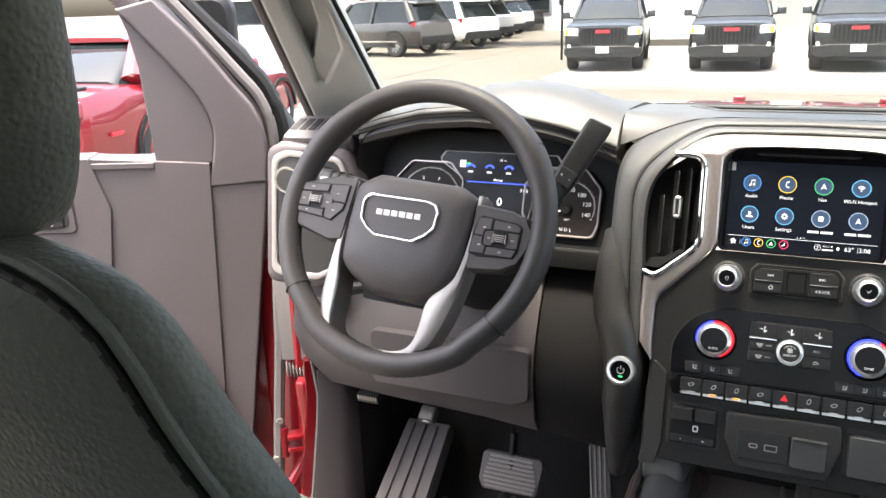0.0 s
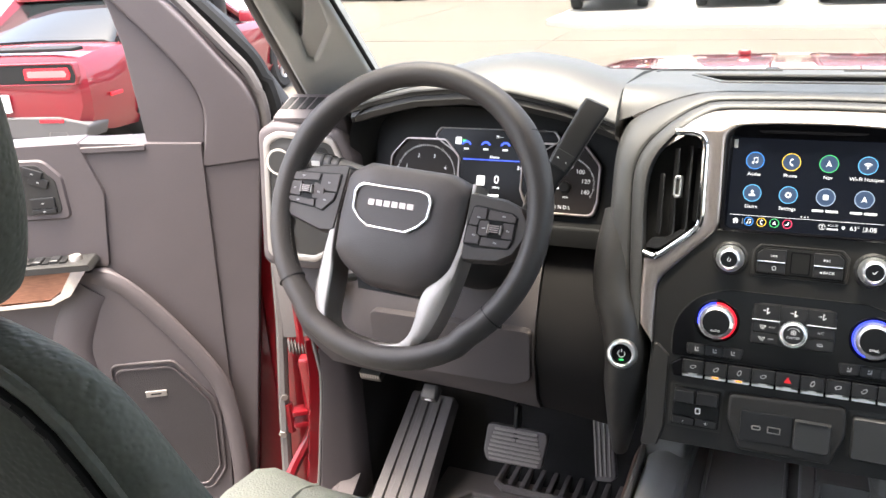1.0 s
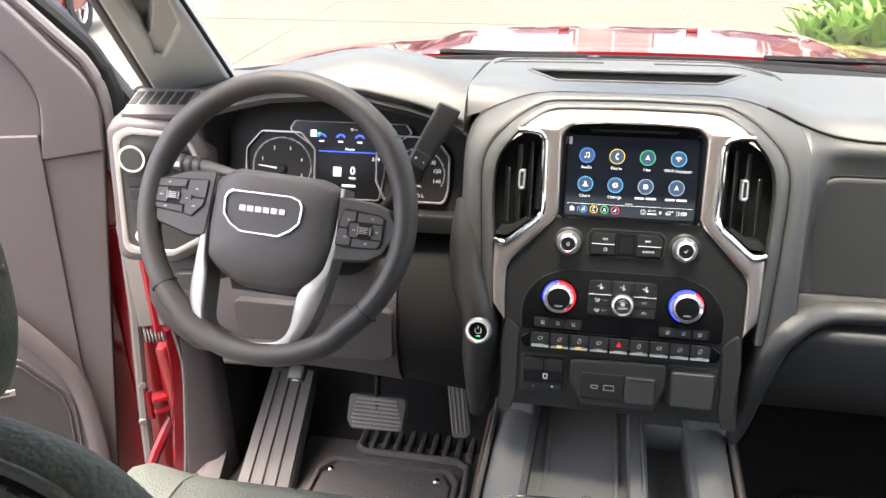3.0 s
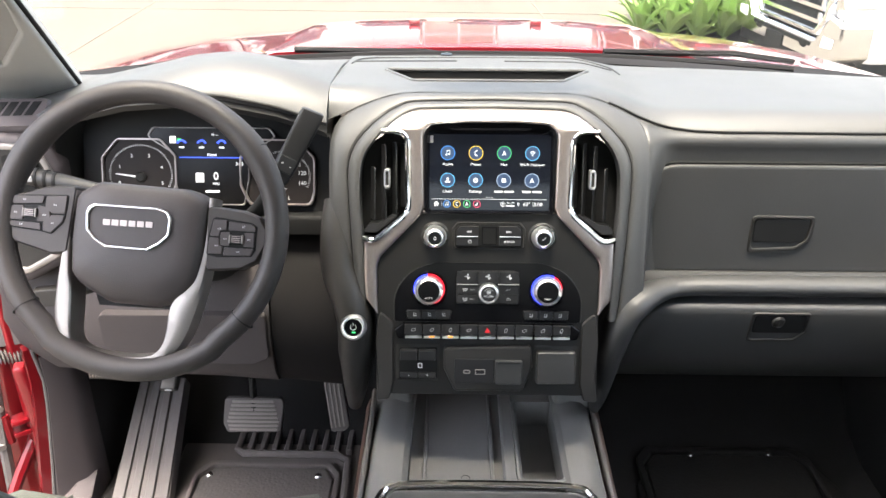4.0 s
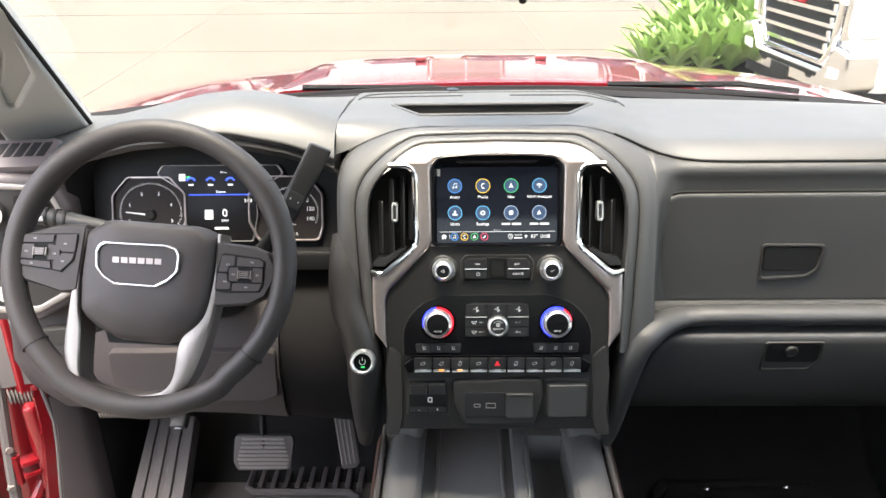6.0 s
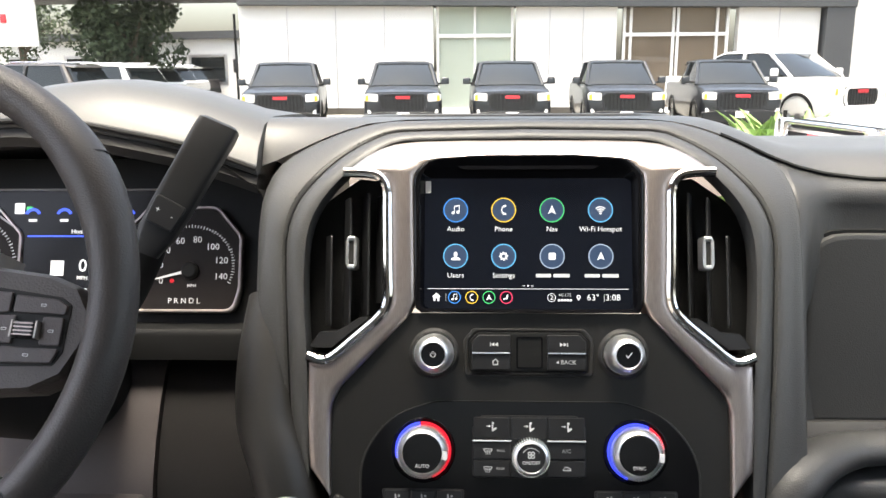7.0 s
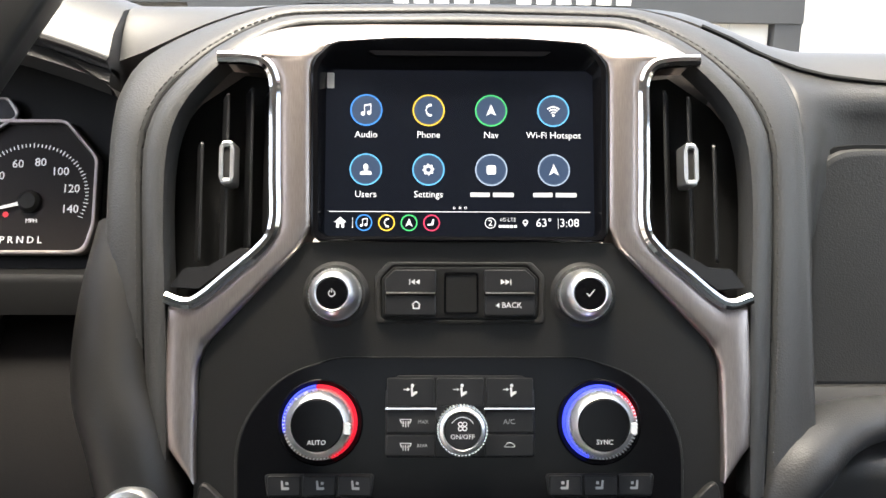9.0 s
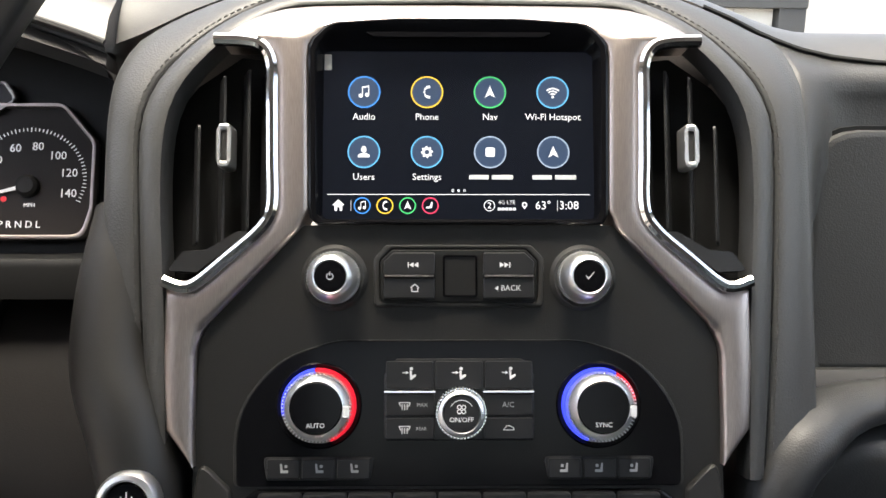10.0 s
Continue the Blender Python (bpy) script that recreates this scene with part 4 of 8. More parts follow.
def centre_stack():
    root = empty("centre_stack", "dark centre stack framed in brushed satin metal and stitched leather", "centre stack", at=(0, 0.05, 1.0))
    S = STACK

    # stitched leather bolster round the stack: an inner band, the seam, and an outer band, in the stack's own (u, v, h)
    INNER = [(-0.184, -0.145, 0.0), (-0.1865, -0.06, 0.0), (-0.1885, -0.02, 0.0), (-0.1920, 0.03, -0.002), (-0.1920, 0.065, -0.002), (-0.1900, 0.086, -0.003), (-0.1850, 0.103, -0.004), (-0.1750, 0.1195, -0.005), (-0.1575, 0.1395, -0.008), (-0.1440, 0.1510, -0.011), (-0.1300, 0.1615, -0.016), (-0.1175, 0.1675, -0.019), (-0.098, 0.1705, -0.0205), (0, 0.1725, -0.0215)]
    SEAM = [(-0.1970, -0.145, -0.008), (-0.2045, -0.06, -0.009), (-0.2100, 0.03, -0.011), (-0.2115, 0.065, -0.012), (-0.2105, 0.088, -0.012), (-0.2050, 0.108, -0.014), (-0.1950, 0.1255, -0.017), (-0.1760, 0.1470, -0.021), (-0.1590, 0.1610, -0.025), (-0.1430, 0.1710, -0.028), (-0.1280, 0.1775, -0.031), (-0.1100, 0.1815, -0.032), (0, 0.1840, -0.033)]
    OUTER = [(-0.2385, -0.145, -0.022), (-0.2390, -0.06, -0.022), (-0.2395, 0.03, -0.022), (-0.2395, 0.075, -0.023), (-0.2390, 0.100, -0.025), (-0.2370, 0.125, -0.031), (-0.2280, 0.1520, -0.043), (-0.2080, 0.1690, -0.050), (-0.1880, 0.1795, -0.0515), (-0.1650, 0.1885, -0.0515), (-0.1450, 0.1930, -0.050), (-0.1150, 0.1960, -0.0475), (0, 0.1975, -0.047)]

    def both(line):
        fine = resample(smooth_line(line, 5), 40)
        return fine + [Vector((-p.x, p.y, p.z)) for p in reversed(fine[:-1])]
    li, ls, lo = both(INNER), both(SEAM), both(OUTER)
    keep = [i for i in range(len(li)) if li[i].y > (-0.146 if li[i].x > 0 else -0.125)]
    li, ls, lo = [li[i] for i in keep], [ls[i] for i in keep], [lo[i] for i in keep]
    def swell(a, b, t, h):
        p = a.lerp(b, t)
        return S @ Vector((p.x, p.y, p.z + h))
    INBAND = [(0.0, -0.022), (0.0, -0.004), (0.05, 0.0012), (0.2, 0.0032), (0.45, 0.0045), (0.7, 0.0040), (0.88, 0.0022), (0.96, 0.0002), (1.0, -0.0030)]
    OUTBAND = [(0.0, -0.0030), (0.04, 0.0004), (0.12, 0.0022), (0.3, 0.0038), (0.5, 0.0042), (0.7, 0.0034), (0.86, 0.0010), (0.95, -0.0020), (1.0, -0.0060)]
    part("inner_bolster", loft([[swell(a, m, t, h) for t, h in INBAND] for a, m in zip(li, ls)], closed=False), LEATHER, root, "black leather inner bolster band", smooth=60)
    rows = []
    for m, o in zip(ls, lo):
        flat = o.x > 0 and o.y < 0.16  # here the fascia carries on
        row = [swell(m, o, t, max(h, 0.0012) if flat and t > 0.8 else h) for t, h in OUTBAND]
        out = Vector((o.x, 0, 0)).normalized() if abs(o.x) > 0.2 else Vector((o.x * 2.2, 0.6, 0)).normalized()
        row += [S @ Vector((o.x + out.x * 0.004, o.y + out.y * 0.002, o.z - 0.016)), S @ Vector((o.x + out.x * 0.006, o.y, o.z - 0.05))]
        rows.append(row)
    bolster = part("leather_bolster", loft(rows, closed=False), LEATHER, root, smooth=60)
    part("seam_groove", sweep([S @ Vector((p.x, p.y, p.z - 0.0012)) for p in ls], 0.0016, n=6), BLACK, root)
    # stitches along the bolster seam, one after another
    line = resample([m.lerp(o, 0.12) + Vector((0, 0, 0.0022)) for m, o in zip(ls, lo)], 190)
    unit = block(Matrix(), (0.0031, 0.0010, 0.0010), 0.0003, 1)
    me = bpy.data.meshes.new("stitch")
    unit.to_mesh(me)
    unit.free()
    me.materials.append(STITCH)
    for p, q in zip(line, line[1:]):
        a, b = S @ p, S @ q
        ob = new("stitch", me)
        x = (b - a).normalized()
        z = (S.col[2].xyz - x * x.dot(S.col[2].xyz)).normalized()
        y = z.cross(x)
        ob.parent = bolster
        ob.matrix_basis = Matrix(((x.x, y.x, z.x, a.x), (x.y, y.y, z.y, a.y), (x.z, y.z, z.z, a.z), (0, 0, 0, 1)))

    # satin metal arch, skinned between its outer and inner line; its top rolls back
    PAIRS = [((-0.1672, -0.1350), (-0.1664, -0.1350)), ((-0.1846, -0.1124), (-0.1672, -0.1124)), ((-0.1868, -0.0700), (-0.1675, -0.0640)), ((-0.1868, -0.0245), (-0.1640, -0.0510)), ((-0.1680, -0.0250), (-0.1587, -0.0445)), ((-0.1262, 0.0120), (-0.1030, 0.0140)), ((-0.1178, 0.0270), (-0.0962, 0.0280)),
             ((-0.1195, 0.1260), (-0.0983, 0.1260)), ((-0.1285, 0.1385), (-0.0980, 0.1365)), ((-0.1560, 0.1392), (-0.0955, 0.1410)), ((-0.1425, 0.1525), (-0.0910, 0.1460)), ((-0.1290, 0.1620), (-0.0860, 0.1492)), ((-0.1170, 0.1672), (-0.0790, 0.1508)), ((-0.0980, 0.1702), (-0.0680, 0.1518)), ((-0.0600, 0.1714), (-0.0430, 0.1530)), ((0.0, 0.1718), (0.0, 0.1540))]
    pairs = []
    for (p, q), (p2, q2) in zip(PAIRS, PAIRS[1:]):
        for k in range(4):
            pairs.append((Vector(p).lerp(Vector(p2), k / 4), Vector(q).lerp(Vector(q2), k / 4)))
    pairs.append((Vector(PAIRS[-1][0]), Vector(PAIRS[-1][1])))
    pairs += [(Vector((-p.x, p.y)), Vector((-q.x, q.y))) for p, q in reversed(pairs[:-1])]
    rows = []
    for p, q in pairs:
        row = []
        for t, h in ((0, -0.03), (0, 0.0018), (0.04, 0.0034), (0.10, 0.0042), (0.30, 0.0050), (0.55, 0.0052), (0.80, 0.0046), (0.93, 0.0036), (1, 0.0016), (1, -0.03)):
            c = p.lerp(q, t)
            row.append(S @ Vector((c.x, c.y, h - 0.025 * max(0, (c.y - 0.140) / 0.032) ** 1.3)))
        rows.append(row)
    part("satin_frame", loft(rows, closed=False), SATIN, root, "brushed satin metal surround", smooth=40)

    # vents, one a mirror image of the other
    for s in (-1, 1):
        def f(pts):
            return [(u * -s, v) for u, v in pts]
        vent = part("air_vent", prism(f(outline_round([(-0.1225, 0.136), (-0.1500, 0.139), (-0.1800, 0.118), (-0.2060, 0.085), (-0.2060, -0.020), (-0.168, -0.018), (-0.1305, 0.012), (-0.1222, 0.028)], 0.003)), S, -0.07, -0.038), BLACK, root, "black air vent with upright vanes")
        side = [(-0.1225, 0.131), (-0.1225, 0.028), (-0.1305, 0.013), (-0.168, -0.0175), (-0.190, -0.0165)]
        bm = bmesh.new()
        rr = []
        for u, v in f(side):
            rr.append([S @ Vector((u, v, h)) for h in (-0.04, 0.002)] + [S @ Vector((u * (1 - 0.012), v, h)) for h in (0.002, -0.04)])
        add_loft(bm, rr)
        part("vent_wall", bm, GLOSS, vent)
        strip = smooth_line([(-0.1585, 0.1385), (-0.1400, 0.1380), (-0.1275, 0.1345), (-0.1212, 0.1230), (-0.1205, 0.10), (-0.1198, 0.06), (-0.1195, 0.0290), (-0.1270, 0.0140), (-0.1480, -0.0045), (-0.1660, -0.0195), (-0.1760, -0.0225), (-0.1880, -0.0185)], 5)
        part("chrome_strip", sweep([S @ Vector((p[0] * -s, p[1], 0.0035)) for p in strip], 0.0038, n=10, up=S.col[2].xyz, squash=(1.15, 1.2)), CHROME, root, "polished chrome vent strip")
        low = f([(-0.1890, -0.0120), (-0.1690, -0.0130), (-0.1350, 0.0140), (-0.1440, 0.0140), (-0.1640, 0.0020), (-0.1790, 0.0010)])
        part("vent_lip", prism(outline_round(low, 0.002), S, -0.036, -0.004, 0.002), BUTTON, vent)
        for k, (u, top, bot) in enumerate(((-0.1740, 0.085, 0.006), (-0.1575, 0.118, 0.006), (-0.1415, 0.122, 0.014), (-0.1290, 0.120, 0.026))):
            part("vent_vane", prism(rect(0, (top + bot) / 2, 0.020, top - bot, 0.003), S @ pose(u * -s, 0, -0.016) @ pose(0, 0, 0, 0, s * 68, 0), -0.0009, 0.0009, 0.0004), BUTTON, vent)
        tab = at(S, -0.1515 * -s, 0.0690, -0.002)
        part("vent_tab", prism(rect(0, 0, 0.0085, 0.0290, 0.003), tab, -0.012, 0.006, 0.002, hole=rect(0, 0, 0.0045, 0.0200, 0.001)), BRIGHT, vent, "chrome vent slider")
        part("tab_insert", prism(rect(0, 0, 0.0050, 0.0205, 0.001), tab, -0.012, 0.004), PLASTIC, vent)

    # body plate behind everything on the stack
    lower = [(-0.170, -0.264), (-0.168, -0.130), (-0.166, -0.059), (-0.1587, -0.0435), (-0.1000, 0.0175), (0, 0.0178)]
    part("face_plate", prism(mirror_u(lower), S, -0.04, -0.0015), mat("stack_face_plastic", (0.017, 0.0165, 0.016), 0.44, spec=0.35, grain=0.08, bump=0.15, bump_scale=1200), root)
    # lower legs beside the switches
    for s in (-1, 1):
        leg = [(-0.1640, -0.130), (-0.1700, -0.180), (-0.1660, -0.235), (-0.172, -0.275), (-0.150, -0.272), (-0.1430, -0.245), (-0.1435, -0.150)]
        part("stack_leg", prism(outline_round([(u * -s, v) for u, v in leg], 0.006), S, -0.06, 0.003, 0.003), PLASTIC, root)

    # glossy climate panel
    cp = outline_round([(-0.1405, -0.1480), (-0.1415, -0.1020), (-0.1140, -0.0680), (-0.0780, -0.0565), (0.0780, -0.0565), (0.1140, -0.0680), (0.1415, -0.1020), (0.1405, -0.1480)], [0.004, 0.06, 0.06, 0.05, 0.05, 0.06, 0.06, 0.004])
    clim = part("climate_panel", prism(cp, S, -0.004, 0.0008, 0.0006), GLOSS, root, "glossy black climate panel")
    part("climate_lip", prism([(u * 1.012, v * 1.006 + 0.0006) for u, v in [(p[0], p[1]) for p in cp]], S, -0.004, 0.0002, 0.0005), PLASTIC, root)
    hv = outline_round([(-0.0475, -0.1195), (0.0475, -0.1195), (0.0475, -0.078), (0.040, -0.0680), (-0.040, -0.0680), (-0.0475, -0.078)], 0.003)
    part("climate_keys_bed", prism(hv, S, -0.002, 0.0024, 0.001), BUTTON, clim)
    cells = [(-0.0315, -0.0783, 0.0300, 0.0175), (0, -0.0783, 0.0300, 0.0175), (0.0315, -0.0783, 0.0300, 0.0175),
             (-0.0310, -0.0970, 0.0310, 0.0140), (0.0310, -0.0970, 0.0310, 0.0140), (-0.0310, -0.1118, 0.0310, 0.0135), (0.0310, -0.1118, 0.0310, 0.0135)]
    for u, v, w, h in cells:
        part("climate_key", prism(rect(u, v, w, h, 0.0015), S, 0.0, 0.0040, 0.0008), BUTTON, clim)
    for s in (-1, 1):
        part("chrome_line", prism(rect(s * 0.0312, -0.0886, 0.0326, 0.0014, 0.0004), S, 0.002, 0.0054, 0.0005), CHROME, clim)
    M = lambda u, v, h=0.0041: at(S, u, v, h)
    for u in (-0.0315, 0, 0.0315):  # seated-figure airflow marks
        bm = prism(outline_round([(0.0005, -0.0035), (0.0042, -0.001), (0.0042, 0.0005), (0.0015, -0.0005), (0.0015, 0.0026), (0.0, 0.0026)], 0.0004, 2), M(u, -0.078), 0, 0.0002)
        add_lathe(bm, [(0, 0.0002), (0.0011, 0.0002), (0.0011, 0)], M(u + 0.0012, -0.0742), 10)
        add_prism(bm, [(-0.0045, 0.001), (-0.0012, 0.001), (-0.0012, 0.0016), (-0.0045, 0.0016)], M(u, -0.078), 0, 0.0002)
        add_prism(bm, [(-0.0022, 0.0002), (-0.0004, 0.0013), (-0.0022, 0.0024)], M(u, -0.078), 0, 0.0002)
        part("airflow_mark", bm, LIT, clim)
    for wd, u, v, hh in (("MAX", -0.0235, -0.0970, 0.0027), ("REAR", -0.0240, -0.1118, 0.0024), ("A/C", 0.0310, -0.0970, 0.0040)):
        part("key_word", lettering(wd, M(u, v), hh * 0.85), DIM, clim)
    for u, v in ((-0.0345, -0.0970), (-0.0345, -0.1118)):
        ol = outline_round([(-0.004, 0.0018), (0.004, 0.0018), (0.0028, -0.0008), (-0.0028, -0.0008)], 0.0006, 2)
        bm = prism(ol, M(u, v), 0, 0.0002, hole=[(p[0] * 0.8, p[1] * 0.75) for p in ol])
        for k in (-1, 0, 1):
            add_prism(bm, rect(k * 0.0016, -0.0012, 0.0005, 0.0038, 0), M(u, v), 0, 0.0002)
        part("defrost_mark", bm, LIT, clim)
    ol = outline_round([(-0.004, -0.001), (0.004, -0.001), (0.0032, 0.0008), (0.001, 0.002), (-0.0015, 0.002), (-0.002, 0.0008)], 0.0005, 2)
    part("recirculate_mark", prism(ol, M(0.031, -0.1118), 0, 0.0002, hole=[(p[0] * 0.82, p[1] * 0.7 + 0.0001) for p in ol]), LIT, clim)
    fan = part("fan_knob", lathe([(0, 0.0145), (0.0112, 0.0145), (0.0118, 0.0138), (0.0120, 0.004)], at(S, 0.001, -0.1012), 36), BUTTON, root, "fan knob with knurled chrome ring")
    part("fan_ring", lathe([(0.0115, 0.0140), (0.0122, 0.0150), (0.0142, 0.0138), (0.0154, 0.0090), (0.0158, 0.002)], at(S, 0.001, -0.1012), 40), BRIGHT, fan)
    for k in range(44):
        part("fan_knurl", block(at(S, 0.001, -0.1012, 0.008) @ pose(0, 0, 0, 0, 0, 360 * k / 44) @ pose(0.0153, 0, 0), (0.0010, 0.0011, 0.010)), CHROME, fan)
    part("fan_word", lettering("ON/OFF", at(S, 0.001, -0.1050, 0.0146), 0.0030), LIT, fan)
    bm = bmesh.new()
    for k in range(4):
        a = radians(45 + 90 * k)
        add_lathe(bm, [(0.0009, 0), (0.0009, 0.0002), (0.0016, 0.0002), (0.0016, 0)], at(S, 0.001 + 0.0019 * math.cos(a), -0.0985 + 0.0019 * math.sin(a), 0.0146), 12)
    add_lathe(bm, [(0.0074, 0), (0.0074, 0.0002), (0.0079, 0.0002), (0.0079, 0)], at(S, 0.001, -0.1005, 0.0146), 24, arc=(30, 150))
    part("fan_mark", bm, LIT, fan)

    # temperature knobs with lit rings
    for s, wd in ((-1, "AUTO"), (1, "SYNC")):
        m = at(S, s * 0.0888, -0.0975)
        knob = part("temperature_knob", lathe([(0, 0.0168), (0.0155, 0.0168), (0.0163, 0.0160), (0.0166, 0.010)], m, 48), GLOSS, root, "black temperature knob with lit ring")
        part("knob_ring", lathe([(0.0160, 0.0158), (0.0166, 0.0164), (0.0186, 0.0145), (0.0206, 0.0090), (0.0216, 0.0060), (0.0218, 0.001)], m, 48), BRIGHT, knob)
        for k in range(60):
            part("knob_flute", block(m @ pose(0, 0, 0.0098, 0, 0, 6 * k) @ pose(0.0203, 0, 0, 0, 20, 0), (0.0008, 0.0009, 0.006)), BRIGHT, knob)
        cut = 95 if s < 0 else 62
        part("red_ring", lathe([(0.0217, 0.002), (0.0219, 0.0062), (0.0228, 0.0062), (0.0236, 0.004), (0.0238, 0.001)], m, 30, arc=(-70 if s < 0 else 8, cut)), REDLIT, knob, "red lit arc")
        part("blue_ring", lathe([(0.0217, 0.002), (0.0219, 0.0062), (0.0228, 0.0062), (0.0236, 0.004), (0.0238, 0.001)], m, 30, arc=(cut + 1, 195 if s < 0 else 250)), BLUELIT, knob, "blue lit arc")
        part("dark_ring", lathe([(0.0217, 0.002), (0.0219, 0.0058), (0.0228, 0.0058), (0.0236, 0.001)], m, 30, arc=(195 if s < 0 else 250, 290 if s < 0 else 368)), SILVER, knob)
        part("pointer", block(m @ pose(0.0186, -0.0022, 0.0155), (0.0040, 0.0070, 0.0018), 0.0006), LIT, knob)
        part("knob_word", lettering(wd, m @ pose(0.0, -0.0105, 0.0169), 0.0030), LIT, knob)
        part("socket", lathe([(0.0236, 0.001), (0.0262, 0.0022), (0.0275, 0.0006)], m, 48), GLOSS, clim)

    # seat heating keys
    for s in (-1, 1):
        bank = part("seat_key_bank", prism(outline_round([(s * 0.0535, -0.1295), (s * 0.1235, -0.1295), (s * 0.1215, -0.1440), (s * 0.0560, -0.1440)], 0.003), S, -0.002, 0.0018, 0.001), BUTTON, root)
        for k in range(3):
            u = s * (0.0665 + 0.0220 * k)
            part("seat_key", prism(rect(u, -0.1367, 0.0208, 0.0125, 0.0015), S, 0, 0.0036, 0.001), BUTTON, bank)
            bm = prism(outline_round([(-0.002, 0.0034), (-0.0008, 0.0034), (-0.0002, -0.0006), (0.0032, -0.0006), (0.0032, -0.0022), (-0.0016, -0.0022)], 0.0004, 2), M(u, -0.1367, 0.0037) @ Matrix.Diagonal((-s, 1, 1, 1)), 0, 0.0002)
            add_prism(bm, rect(0.0018, 0.0018, 0.0018, 0.0018, 0.0004), M(u, -0.1367, 0.0037) @ Matrix.Diagonal((-s, 1, 1, 1)), 0, 0.0002)
            part("seat_mark", bm, DIM, bank)

    # volume and tuning knobs
    for s in (-1, 1):
        m = at(S, s * 0.0800, -0.0165)
        k = part("round_knob", lathe([(0, 0.0232), (0.0094, 0.0232), (0.0100, 0.0224), (0.0102, 0.012)], m, 40), GLOSS, root, "black knob in a chrome ring")
        part("knob_ring", lathe([(0.0098, 0.0226), (0.0106, 0.0232), (0.0126, 0.0215), (0.0146, 0.0170), (0.0158, 0.0110), (0.0163, 0.0075), (0.0166, 0.003), (0.0168, 0.0)], m, 44), BRIGHT, k)
        for j in range(48):
            part("knob_flute", block(m @ pose(0, 0, 0.0050, 0, 0, 7.5 * j) @ pose(0.0164, 0, 0), (0.0008, 0.0009, 0.006)), BRIGHT, k)
        part("knob_socket", lathe([(0.0168, 0.0004), (0.0190, 0.0016), (0.0215, -0.001)], m, 44), PLASTIC, root)
        if s < 0:
            bm = lathe([(0.0017, 0), (0.0017, 0.0002), (0.0022, 0.0002), (0.0022, 0)], m @ pose(0, 0, 0.0233), 20, arc=(120, 420))
            add_prism(bm, rect(0, 0.0017, 0.0005, 0.0026, 0), m @ pose(0, 0, 0.0233), 0, 0.0002)
        else:
            bm = prism([(-0.0026, 0.0003), (-0.0022, 0.0007), (-0.0008, -0.0010), (0.0026, 0.0028), (0.0029, 0.0024), (-0.0008, -0.0020)], m @ pose(0, 0, 0.0233), 0, 0.0002)
        part("knob_mark", bm, LIT, k)

    # audio key bank
    bk = outline_round([(-0.0500, -0.0320), (0.0500, -0.0320), (0.0505, -0.0060), (0.0430, 0.0015), (-0.0430, 0.0015), (-0.0505, -0.0060)], 0.004)
    bank = part("audio_key_bank", prism(bk, S, -0.002, 0.0012, 0.0008), BLACK, root)
    part("bank_recess_rim", prism([(p[0] * 1.09, (p[1] + 0.015) * 1.2 - 0.015) for p in bk], S, -0.003, 0.0008, 0.0015, hole=[(p[0] * 1.01, (p[1] + 0.015) * 1.03 - 0.015) for p in bk]), PLASTIC, root)
    for s in (-1, 1):
        part("audio_key", prism(outline_round([(s * 0.0155, -0.0149), (s * 0.0480, -0.0149), (s * 0.0482, -0.0065), (s * 0.0420, -0.0005), (s * 0.0155, -0.0005)], 0.0015), S, 0, 0.0052, 0.001), BUTTON, bank)
        part("audio_key", prism(rect(s * 0.0318, -0.0234, 0.0325, 0.0135, 0.0015), S, 0, 0.0052, 0.001), BUTTON, bank)
        part("chrome_line", prism(rect(s * 0.0318, -0.0157, 0.0320, 0.0014, 0.0004), S, 0.002, 0.0066, 0.0005), CHROME, bank)
        bm = bmesh.new()
        d = s * 1.0
        for o in (-0.0018, 0.0012):
            add_prism(bm, [(d * o - d * 0.0012, 0.0017), (d * o + d * 0.0016, 0), (d * o - d * 0.0012, -0.0017)], at(S, s * 0.0290, -0.0085, 0.0053), 0, 0.0002)
        add_prism(bm, rect(d * 0.0034, 0, 0.0006, 0.0034, 0), at(S, s * 0.0290, -0.0085, 0.0053), 0, 0.0002)
        part("skip_mark", bm, LIT, bank)
    part("tray_pad", prism(rect(0.0008, -0.0155, 0.0225, 0.0270, 0.002), S, -0.003, 0.0020, 0.001, hole=rect(0.0008, -0.0155, 0.0195, 0.0245, 0.0015)), GLOSS, bank)
    part("back_word", lettering("BACK", at(S, 0.0330, -0.0234, 0.0053), 0.0036), LIT, bank)
    part("back_arrow", prism([(-0.0012, 0), (0.0012, 0.0016), (0.0012, -0.0016)], at(S, 0.0238, -0.0234, 0.0053), 0, 0.0002), LIT, bank)
    ol = outline_round([(-0.0022, -0.0024), (0.0022, -0.0024), (0.0022, 0.0002), (0.0032, 0.0002), (0, 0.0030), (-0.0032, 0.0002), (-0.0022, 0.0002)], 0.0003, 2)
    part("home_mark", prism(ol, at(S, -0.0282, -0.0234, 0.0053), 0, 0.0002, hole=[(p[0] * 0.7, p[1] * 0.7) for p in ol]), LIT, bank)

    # row of toggles
    bar = part("toggle_bed", prism(outline_round([(-0.128, -0.1500), (0.128, -0.1500), (0.142, -0.1600), (0.136, -0.1750), (-0.136, -0.1750), (-0.142, -0.1600)], 0.004), S, -0.01, 0.004, 0.003), GLOSS, root)
